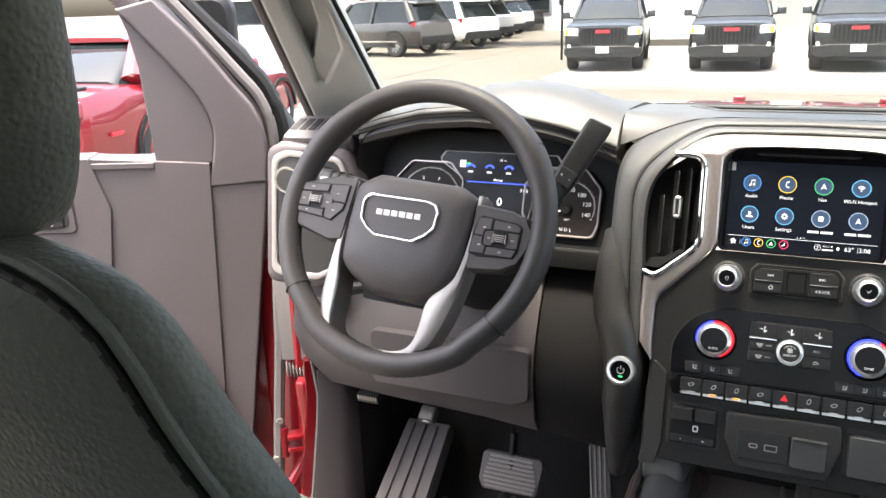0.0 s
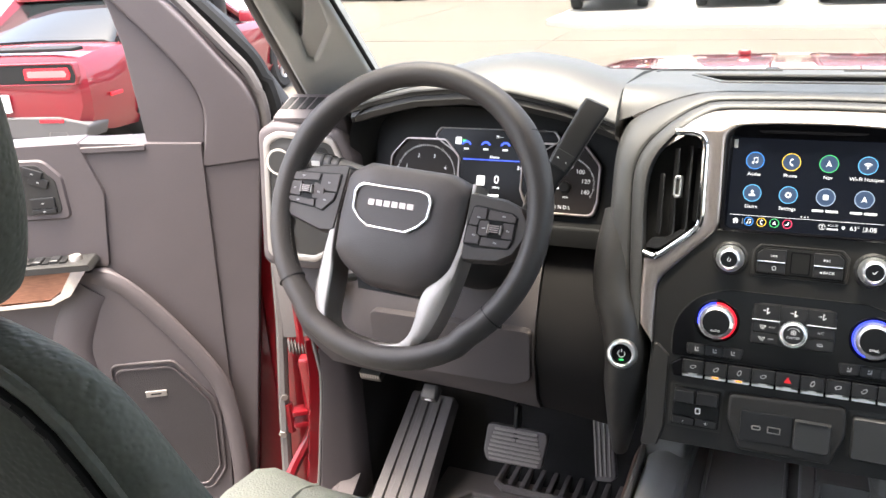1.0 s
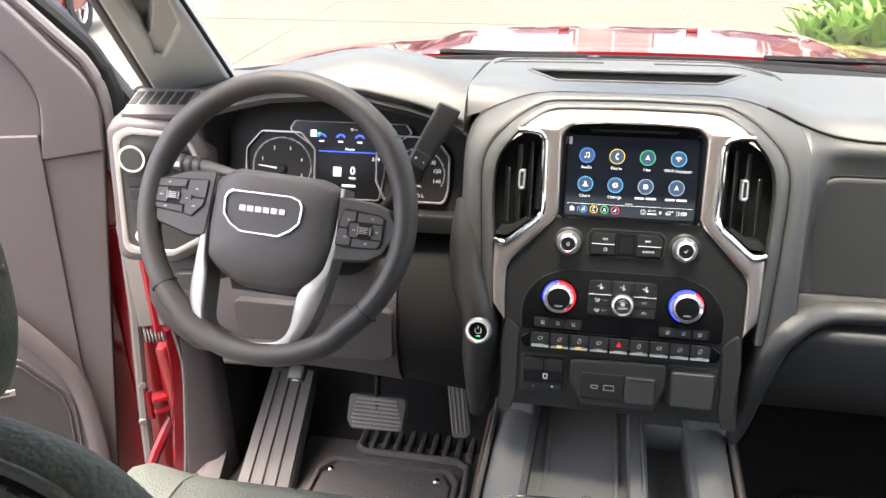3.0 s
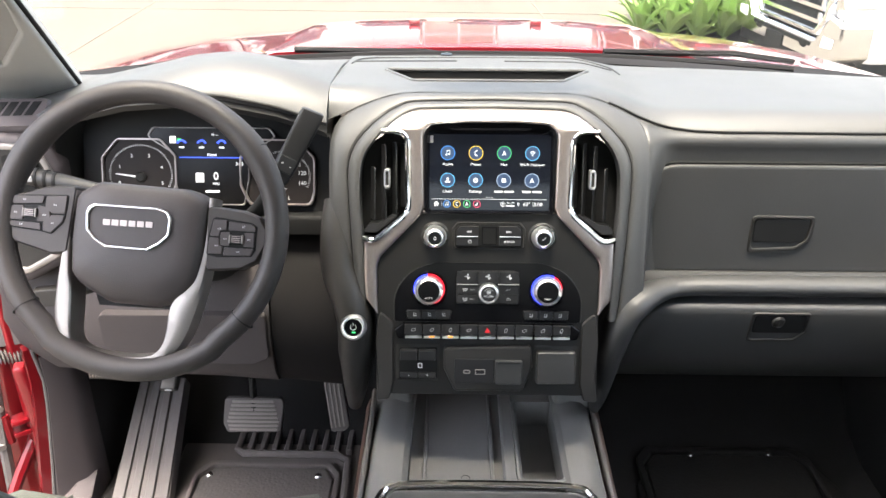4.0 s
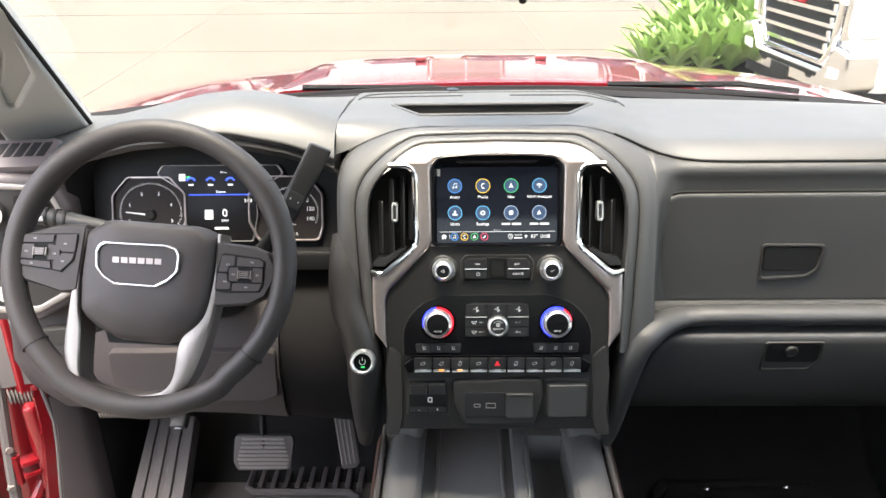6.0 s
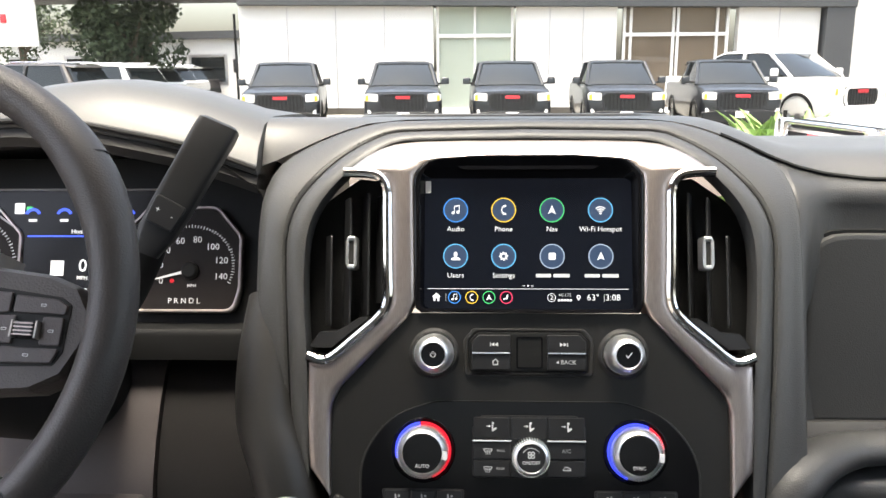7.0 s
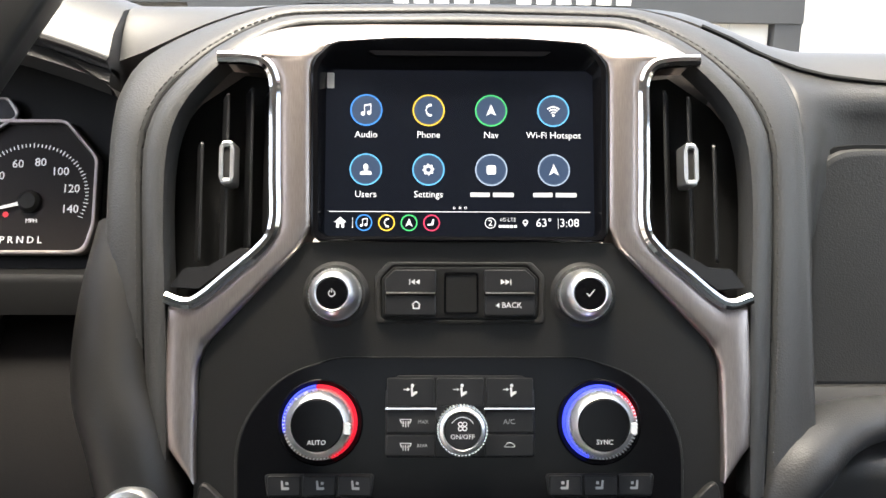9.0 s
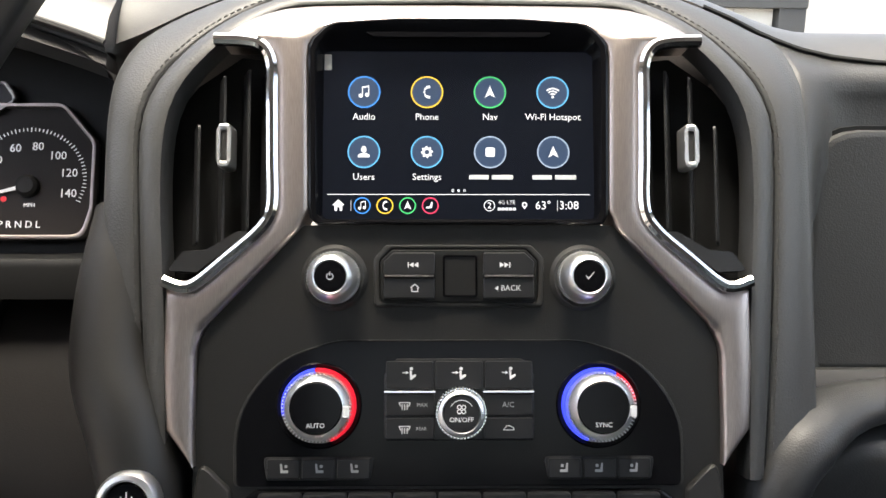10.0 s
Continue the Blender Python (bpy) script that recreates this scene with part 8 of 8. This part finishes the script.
        bp = outline_round([(-1.03, 0.46), (-0.90, 0.36), (0.90, 0.36), (1.03, 0.46), (1.03, 0.74), (0.80, 0.78), (0.62, 0.55), (-0.62, 0.55), (-0.80, 0.78), (-1.03, 0.74)], 0.04)
        part("bumper", prism(bp, F, -0.2, 0.08, 0.04, seg=3), CHROME, root, "chrome front bumper")
        part("bumper_step", prism(outline_round([(-0.56, 0.475), (0.56, 0.475), (0.58, 0.515), (-0.58, 0.515)], 0.01), F, 0.0, 0.086), BLACK, root)
        part("valance", prism(outline_round([(-0.92, 0.26), (0.92, 0.26), (0.90, 0.37), (-0.90, 0.37)], 0.02), F, -0.2, 0.05, 0.02), BLACK, root)
        part("plate_bracket", prism(rect(-0.10, 0.42, 0.34, 0.10, 0.01), F, 0.0, 0.092, 0.004), BLACK, root)
        for s in (-1, 1):
            part("fog_lamp", prism(outline_round([(s * 0.74, 0.50), (s * 0.92, 0.52), (s * 0.93, 0.60), (s * 0.76, 0.60)], 0.015), F, 0.0, 0.086, 0.004), LAMP, root)
    return root


AMBER_LENS = mat("amber_lens", (0.75, 0.42, 0.06), 0.25, spread=0.05)


def suv(label, paint, group):
    """A sport utility vehicle whose tail is at the origin and whose nose points along +y."""
    root = empty("parked_suv", label, "SUV", group, at=(0, 0, 0))
    W = 0.96
    part("body", body_loft([(0.0, 0.50, 1.02, W * 0.90, 0.9), (0.10, 0.40, 1.10, W * 0.97, 0.92), (0.9, 0.32, 1.10, W, 0.93), (3.3, 0.30, 1.06, W, 0.93), (4.3, 0.32, 0.98, W * 0.98, 0.90), (4.85, 0.38, 0.86, W * 0.90, 0.86), (4.95, 0.45, 0.75, W * 0.80, 0.85)]), paint, root)
    part("cabin", cabin_loft([(0.10, 1.05, 1.12, W * 0.90, W * 0.86), (0.45, 1.05, 1.66, W * 0.93, W * 0.74), (0.8, 1.05, 1.72, W * 0.94, W * 0.76), (2.6, 1.04, 1.74, W * 0.94, W * 0.76), (3.0, 1.02, 1.64, W * 0.93, W * 0.74), (3.75, 1.0, 1.06, W * 0.88, W * 0.84)]), CARGLASS, root)
    part("roof", cabin_loft([(0.28, 1.64, 1.69, W * 0.76, W * 0.70), (0.8, 1.70, 1.765, W * 0.79, W * 0.74), (2.6, 1.715, 1.775, W * 0.79, W * 0.74), (3.05, 1.62, 1.66, W * 0.76, W * 0.70)]), paint, root)
    for s in (-1, 1):
        part("rear_pillar", sweep([(s * W * 0.93, 0.30, 1.06), (s * W * 0.78, 0.66, 1.70)], [0.13, 0.08], n=8), paint, root)
        part("door_pillar", sweep([(s * W * 0.955, 2.0, 1.05), (s * W * 0.78, 1.9, 1.72)], 0.05, n=6), paint, root)
        part("windscreen_pillar", sweep([(s * W * 0.90, 3.70, 1.03), (s * W * 0.77, 2.95, 1.67)], 0.05, n=6), paint, root)
        part("tail_lamp", prism(outline_round([(s * 0.60, 0.92), (s * 0.93, 0.94), (s * 0.92, 1.10), (s * 0.60, 1.06)], 0.03), plane_frame((0, 0.02, 0), (1, 0, 0), (0, 0.15, 1)), -0.25, 0.0, 0.01), TAIL, root, "red tail lamp")
        part("roof_rail", sweep([(s * W * 0.70, 0.7, 1.80), (s * W * 0.70, 2.5, 1.81)], 0.02, n=6), CHROME, root)
        part("side_trim", block(pose(s * W * 1.0, 2.0, 0.48), (0.02, 2.2, 0.04), 0.01), CHROME, root, "bright side trim")
        part("sill", block(pose(s * W * 0.97, 2.2, 0.36), (0.06, 2.4, 0.12), 0.03), BLACK, root)
        for y in (1.0, 3.9):
            wheel_at(pose(s * (W - 0.12), y, 0.37), 0.37, 0.24, root, spokes=10)
            part("wheel_arch", lathe([(0.38, -0.13), (0.45, -0.13), (0.45, 0.14), (0.38, 0.14)], pose(s * (W - 0.12), y, 0.38, 0, 90, 0), 20, arc=(90, 270)), BLACK, root)
    part("rear_bumper", block(pose(0, 0.06, 0.50), (1.78, 0.22, 0.26), 0.06), BLACK, root)
    return root


def coupe():
    """Low red coupe with a wide tail-lamp band; tail at the origin, nose along +y."""
    root = empty("parked_coupe", "deep red muscle coupe with a dark tail-lamp band", "car", at=(0, 0, 0))
    W = 0.96
    part("body", body_loft([(0.0, 0.42, 0.84, W * 0.90, 0.90), (0.06, 0.34, 0.96, W * 0.955, 0.92), (0.35, 0.28, 1.00, W * 0.985, 0.92), (1.1, 0.24, 1.00, W, 0.90), (1.8, 0.22, 0.95, W * 0.97, 0.92), (3.0, 0.22, 0.93, W * 0.97, 0.93), (4.0, 0.24, 0.92, W, 0.90), (4.7, 0.28, 0.84, W * 0.96, 0.88), (4.95, 0.36, 0.74, W * 0.90, 0.86)]), COUPERED, root)
    part("cabin", cabin_loft([(0.75, 0.96, 1.02, W * 0.84, W * 0.76), (1.35, 0.96, 1.38, W * 0.86, W * 0.62), (1.7, 0.95, 1.44, W * 0.87, W * 0.63), (2.4, 0.94, 1.43, W * 0.88, W * 0.63), (2.75, 0.93, 1.34, W * 0.88, W * 0.62), (3.4, 0.92, 0.97, W * 0.84, W * 0.78)]), CARGLASS, root)
    part("roof", cabin_loft([(1.25, 1.36, 1.40, W * 0.66, W * 0.60), (1.7, 1.42, 1.465, W * 0.67, W * 0.62), (2.4, 1.41, 1.455, W * 0.67, W * 0.62), (2.72, 1.34, 1.37, W * 0.65, W * 0.60)]), COUPERED, root)
    B = plane_frame((0, -0.012, 0), (1, 0, 0), (0, 0.0, 1))
    band = outline_round([(-0.84, 0.745), (0.84, 0.745), (0.86, 0.80), (0.84, 0.90), (-0.84, 0.90), (-0.86, 0.80)], 0.03)
    tb = part("tail_band", prism(band, B, -0.12, 0.004, 0.006), BLACK, root, "dark tail-lamp band")
    part("band_rim", prism([(p[0] * 1.02, 0.825 + (p[1] - 0.825) * 1.22) for p in band], B, -0.10, 0.010, 0.008, hole=[(p[0], p[1]) for p in band]), COUPERED, tb)
    for s in (-1, 1):
        lo = outline_round([(s * 0.36, 0.775), (s * 0.80, 0.775), (s * 0.815, 0.82), (s * 0.80, 0.875), (s * 0.36, 0.875)], 0.025)
        part("tail_lamp", prism(lo, B, 0.0, 0.010, 0.004), TAIL, tb, "red tail lamp ring")
        part("lamp_core", prism([(s * 0.59 + (p[0] - s * 0.59) * 0.84, 0.826 + (p[1] - 0.826) * 0.55) for p in lo], B, 0.0, 0.013), mat("pale_red_lens", (0.55, 0.16, 0.16), 0.25) if s < 0 else bpy.data.materials["pale_red_lens"], tb)
        part("exhaust_tip", prism(outline_round([(s * 0.48, 0.275), (s * 0.70, 0.275), (s * 0.68, 0.335), (s * 0.50, 0.335)], 0.01), B, -0.1, 0.03, 0.005, hole=outline_round([(s * 0.50, 0.286), (s * 0.68, 0.286), (s * 0.665, 0.325), (s * 0.515, 0.325)], 0.008)), CHROME, root, "bright exhaust tip")
        part("reflector", prism(rect(s * 0.55, 0.43, 0.24, 0.028, 0.006), B, -0.05, 0.035), TAIL, root)
        part("side_marker", block(pose(s * 0.955, 0.36, 0.60), (0.02, 0.17, 0.03), 0.006), TAIL, root)
        part("windscreen_pillar", sweep([(s * W * 0.84, 3.3, 0.96), (s * W * 0.64, 2.68, 1.37)], 0.04, n=6), COUPERED, root)
        part("rear_pillar", sweep([(s * W * 0.86, 0.95, 0.97), (s * W * 0.66, 1.4, 1.40)], [0.16, 0.10], n=8), COUPERED, root)
        part("door_mirror", block(pose(s * 1.04, 2.95, 1.02), (0.20, 0.12, 0.13), 0.05), COUPERED, root)
        for y in (1.05, 4.0):
            wheel_at(pose(s * (W - 0.13), y, 0.35), 0.35, 0.25, root, ALLOY, 5)
            part("wheel_arch", lathe([(0.36, -0.14), (0.41, -0.14), (0.41, 0.137), (0.36, 0.137)], pose(s * (W - 0.13), y, 0.36, 0, 90, 0), 22, arc=(90, 270)), BLACK, root)
    part("lower_bumper", prism(outline_round([(-0.86, 0.27), (0.86, 0.27), (0.92, 0.40), (0.60, 0.46), (-0.60, 0.46), (-0.92, 0.40)], 0.04), B, -0.25, 0.03, 0.02), mat("grey_bumper_plastic", (0.07, 0.066, 0.066), 0.6), root, "grey lower bumper")
    part("spoiler", prism(outline_round([(-0.80, -0.03), (0.80, -0.03), (0.86, 0.05), (0.80, 0.09), (-0.80, 0.09), (-0.86, 0.05)], 0.03), pose(0, 0.12, 1.0, 6, 0, 0), 0.0, 0.028, 0.008), BLACK, root, "black boot lid spoiler")
    part("number_plate", prism(rect(0, 0.58, 0.31, 0.155, 0.01), B, 0.0, 0.02, 0.003), PLATE, root, "blank white plate")
    return root


def place(root, x, y, z, turn):
    root.matrix_basis = pose(x, y, z, 0, 0, turn)


def lot():
    t1 = pickup("black midsize pickup facing forward on the island", CARBLACK, "pickups on the island")
    t1.matrix_basis = pose(-4.12, 16.6, 0.10, 0, 0, 8) @ Matrix.Scale(0.88, 4)
    for x, turn in ((-1.52, 4), (0.80, 1), (3.2, -2), (5.6, -4)):
        copy_thing(t1, pose(x, 16.7, 0.10, 0, 0, turn))
    big = pickup("white heavy-duty pickup with a chrome grille and bumper", CARWHITE, "", 1.08, True, name="heavy_duty_pickup")
    big.matrix_basis = pose(2.74, 5.82, 0.0, 0, 0, -84) @ Matrix.Scale(0.88, 4)
    c = coupe()
    place(c, -6.50, 3.82, 0.0, 11)
    s1 = suv("dark bronze SUV parked across the lot", CARDARK, "parked SUVs")
    place(s1, -11.1, 23.5, 0, 78)
    s2 = suv("white SUV parked in the row across the lot", CARWHITE, "parked SUVs")
    place(s2, -10.8, 26.9, 0, 70)
    for k in range(1, 4):
        copy_thing(s2, pose(-10.8 - 0.8 * k, 26.9 + 3.9 * k, 0, 0, 0, 70))
    copy_thing(s1, pose(-13.9, 43.0, 0, 0, 0, 70))
    wp = pickup("white pickup parked past the red coupe", CARWHITE, "", 1.05, False, name="white_pickup")
    place(wp, -13.6, 17.5, 0, 215)
    copy_thing(wp, pose(8.93, 18.6, 0.02, 0, 0, 28))


lot()


def building():
    """Dealer front: white wall panels, glazed doors, and the dark sign band above them."""
    root = empty("showroom_building", "white showroom front with glazed entrance and charcoal sign band", "building", at=(0, 28, 0))
    Y = 28.0
    B = plane_frame((0, Y, 0), (1, 0, 0), (0, 0, 1))
    for a, b in ((-8.10, -1.39), (1.45, 4.86), (8.95, 11.65)):
        part("wall_panel", prism([(a, 0.0), (b, 0.0), (b, 3.9), (a, 3.9)], B, -0.4, 0.0), WALLWHITE, root)
        part("plinth", prism([(a, 0.0), (b, 0.0), (b, 0.22), (a, 0.22)], B, 0.0, 0.04), CONCRETE, root)
        for q in range(1, int((b - a) / 1.7) + 1):  # panel joints
            u = a + (b - a) * q / (int((b - a) / 1.7) + 1)
            part("joint_strip", prism([(u - 0.02, 0.22), (u + 0.02, 0.22), (u + 0.02, 3.6), (u - 0.02, 3.6)], B, -0.01, 0.008), ALLOY, root)
    part("wall_panel", prism([(12.70, 0.0), (28.0, 0.0), (28.0, 5.2), (12.70, 5.2)], B, -0.4, 0.02), WALLWHITE, root)
    part("sign_band", prism([(-8.05, 3.70), (12.70, 3.46), (12.70, 5.9), (-8.05, 5.9)], B, -0.8, 0.35, 0.02), SIGNGREY, root, "charcoal sign band")
    part("canopy_edge", prism([(-17.0, 4.02), (-8.07, 4.02), (-8.07, 4.9), (-17.0, 4.9)], B, -2.8, 0.10, 0.02), SIGNGREY, root, "charcoal canopy edge")
    part("sign_column", prism([(11.75, 0.0), (12.67, 0.0), (12.67, 5.9), (11.75, 5.9)], B, -0.8, 0.30, 0.02), SIGNGREY, root)
    for first, last, count in ((-1.2, 2.04, 5), (2.9, 6.8, 6)):  # sign lettering as plain bars
        for j in range(count):
            u = first + 0.27 + (last - first - 0.54) * j / (count - 1)
            part("sign_bar", prism(rect(u, 4.40, 0.50, 0.78, 0.05), B, 0.34, 0.42, 0.01), CARWHITE, root, "white sign bar")
    PALEGLASS = mat("pale_showroom_glass", (0.42, 0.47, 0.40), 0.08, spread=0.2, spread_scale=0.5)
    BROWNGLASS = mat("brown_showroom_glass", (0.17, 0.135, 0.10), 0.08, spread=0.5, spread_scale=0.8)
    for a, b, skin, bars in ((-1.29, 1.37, PALEGLASS, (-1.24, 0.04, 1.32)), (5.09, 8.67, BROWNGLASS, (5.14, 5.36, 6.80, 6.95, 8.27, 8.62))):
        win = part("window", prism([(a, 0.0), (b, 0.0), (b, 3.7), (a, 3.7)], B, -0.35, -0.2), skin, root)
        for u in bars:
            part("mullion", block(pose(u, Y + 0.15, 1.9), (0.09, 0.1, 3.6), 0.01), WALLWHITE, win)
        part("transom", block(pose((a + b) / 2, Y + 0.13, 2.65), (b - a, 0.1, 0.12), 0.01), WALLWHITE, win)
        part("bottom_rail", block(pose((a + b) / 2, Y + 0.13, 0.10), (b - a, 0.1, 0.20), 0.01), WALLWHITE, win)
    part("roof", block(pose(2.3, Y + 6, 5.8), (20.7, 11.5, 0.3), 0.05), SIGNGREY, root)
    side = empty("side_building", "long pale building behind the far cars", "building", at=(-20, 48, 0))
    m = plane_frame((-22, 46, 0), (0.96, -0.28, 0), (0, 0, 1))
    part("wall", prism([(-16, 0), (10, 0), (10, 3.2), (-16, 3.2)], m, -6, 0), WALLWHITE, side)
    part("roof", prism([(-16.4, 3.2), (10.4, 3.2), (10.4, 3.6), (-16.4, 3.6)], m, -6.5, 0.4), SIGNGREY, side)
    for j in range(6):
        w = part("window", prism(rect(-13 + 4.2 * j, 1.6, 2.2, 1.4, 0.02), m, -0.1, 0.02), CARGLASS, side)
        part("window_frame", prism(rect(-13 + 4.2 * j, 1.6, 2.4, 1.6, 0.02), m, -0.1, 0.05, hole=rect(-13 + 4.2 * j, 1.6, 2.1, 1.3, 0.02)), ALLOY, w)
    post = empty("sign_post", "thin black post with a small fixture on the kerb", "post", at=(-6.4, 21.5, 0))
    part("pole", sweep([(-6.4, 21.5, 0), (-6.4, 21.5, 3.0)], 0.035, n=8), BLACK, post)
    part("bracket", block(pose(-6.4, 21.4, 1.65), (0.12, 0.10, 0.35), 0.02), BLACK, post)
    ex = empty("exit_sign", "white board with faded red lettering", "sign", at=(-17.5, 28, 0))
    part("board", block(pose(-17.5, 28, 3.2), (4.6, 0.1, 1.6), 0.03), WALLWHITE, ex)
    for j in range(4):
        part("letter_bar", block(pose(-17.3 + 0.32 * j, 27.93, 3.35), (0.22, 0.03, 0.30), 0.01), REDLOGO, ex)
    part("post", sweep([(-17.5, 28.05, 0), (-17.5, 28.05, 2.5)], 0.08, n=8), ALLOY, ex)


building()


def agave(name, x, y, z, size, seed):
    rnd = random.Random(seed)
    root = empty(name, "broad-leaved green agave rosette in the planting bed", "agave", "agaves", at=(x, y, z))
    n = rnd.randint(22, 27)
    for k in range(n):
        a = 2.399 * k + rnd.uniform(-0.25, 0.25)
        f = k / (n - 1)
        up = 0.30 + 1.05 * f ** 0.8 + rnd.uniform(-0.10, 0.10)
        L = size * rnd.uniform(0.78, 1.05) * (0.85 + 0.25 * math.sin(math.pi * min(1, f + 0.2)))
        w = 0.074 * size / 0.6 * rnd.uniform(0.85, 1.15)
        d = Vector((math.cos(a), math.sin(a), 0))
        s = Vector((-math.sin(a), math.cos(a), 0))
        p = Vector((x, y, z + 0.03)) + d * 0.02
        droop = rnd.uniform(0.1, 0.55) * (1 - 0.7 * f)
        rows = []
        for i in range(9):
            t = i / 8
            el = up + 0.25 - (0.25 + droop) * t ** 1.6
            if i:
                p = p + (d * math.cos(el) + Vector((0, 0, math.sin(el)))) * L / 8
            ww = w * (0.42 + 1.15 * math.sin(math.pi * min(1, 0.12 + 0.62 * t))) * (1 - t ** 4) ** 0.9 * 0.66 + 0.0012
            nrm = (Vector((0, 0, math.cos(el))) - d * math.sin(el))
            rim = nrm * (ww * 0.34)
            thick = nrm * -(0.004 + 0.010 * (1 - t))
            rows.append([p - s * ww + rim, p - s * ww * 0.45, p, p + s * ww * 0.45, p + s * ww + rim, p + s * ww * 0.45 + thick, p - s * ww * 0.45 + thick])
        part("leaf", loft(rows), LEAF, root)
    part("stem", sweep([(x, y, z - 0.1), (x, y, z + 0.05)], [0.03, 0.025], n=8), LEAF, root)
    return root


for k, (x, y, size) in enumerate(((2.15, 8.25, 0.42), (2.50, 8.15, 0.52), (2.85, 8.20, 0.60), (3.20, 8.15, 0.62), (2.40, 8.60, 0.52), (2.80, 8.65, 0.66), (3.15, 8.60, 0.74), (3.50, 8.65, 0.80), (2.70, 9.15, 0.72), (3.10, 9.15, 0.82), (3.50, 9.15, 0.90), (3.85, 9.10, 0.92), (3.30, 9.70, 0.85), (3.75, 9.70, 0.95), (1.95, 7.95, 0.40), (2.22, 7.86, 0.46), (2.50, 7.80, 0.50), (2.78, 7.82, 0.54), (3.06, 7.80, 0.56), (2.33, 8.40, 0.58), (2.66, 8.42, 0.62))):
    agave("agave", x - 0.05, y - 0.40, 0.04, size * 1.16, 20 + k)


def tree(x, y, h, r, seed, label):
    rnd = random.Random(seed)
    root = empty("tree", label, "tree", "background trees", at=(x, y, 0))
    part("trunk", sweep(smooth_line([(x, y, 0), (x + 0.1, y, h * 0.3), (x - 0.1, y + 0.1, h * 0.62)], 5), [0.22 - 0.008 * i for i in range(11)], n=8), mat("bark", (0.10, 0.075, 0.05), 0.9, grain=0.3, grain_scale=15) if "bark" not in bpy.data.materials else bpy.data.materials["bark"], root)
    for k in range(5):
        a = 2 * math.pi * k / 5 + rnd.random()
        part("limb", sweep([(x, y, h * (0.35 + 0.05 * k)), (x + r * 0.5 * math.cos(a), y + r * 0.5 * math.sin(a), h * (0.62 + 0.05 * k))], [0.10, 0.03], n=6), bpy.data.materials["bark"], root)
    bm = bmesh.new()
    lobes = [(Vector((rnd.uniform(-1, 1) * r * 0.7, rnd.uniform(-1, 1) * r * 0.7, h * rnd.uniform(0.45, 0.92))), r * rnd.uniform(0.35, 0.6)) for _ in range(13)]
    for c, q in lobes:
        for _ in range(260):
            v = Vector((rnd.gauss(0, 1), rnd.gauss(0, 1), rnd.gauss(0, 1))).normalized() * q * rnd.uniform(0.75, 1.08)
            v.z *= 0.75
            p = Vector((x, y, 0)) + c + v
            a, b = Vector((rnd.gauss(0, 1), rnd.gauss(0, 1), rnd.gauss(0, 1))).normalized() * 0.13, Vector((rnd.gauss(0, 1), rnd.gauss(0, 1), rnd.gauss(0, 1))).normalized() * 0.08
            bm.faces.new([bm.verts.new(p - a), bm.verts.new(p + b), bm.verts.new(p + a), bm.verts.new(p - b)])
    tagged(part("crown", bm, FOLIAGE, root), kind="stuff")


tree(-12.7, 30.0, 4.3, 1.5, 3, "dense dark green tree beyond the lot")
tree(-13.9, 31.2, 4.0, 1.2, 4, "dense dark green tree beyond the lot")
tree(-18.6, 41.0, 6.0, 2.6, 6, "leafy tree behind the far cars")
tree(-22.5, 40.0, 6.5, 3.2, 8, "leafy tree behind the far cars")
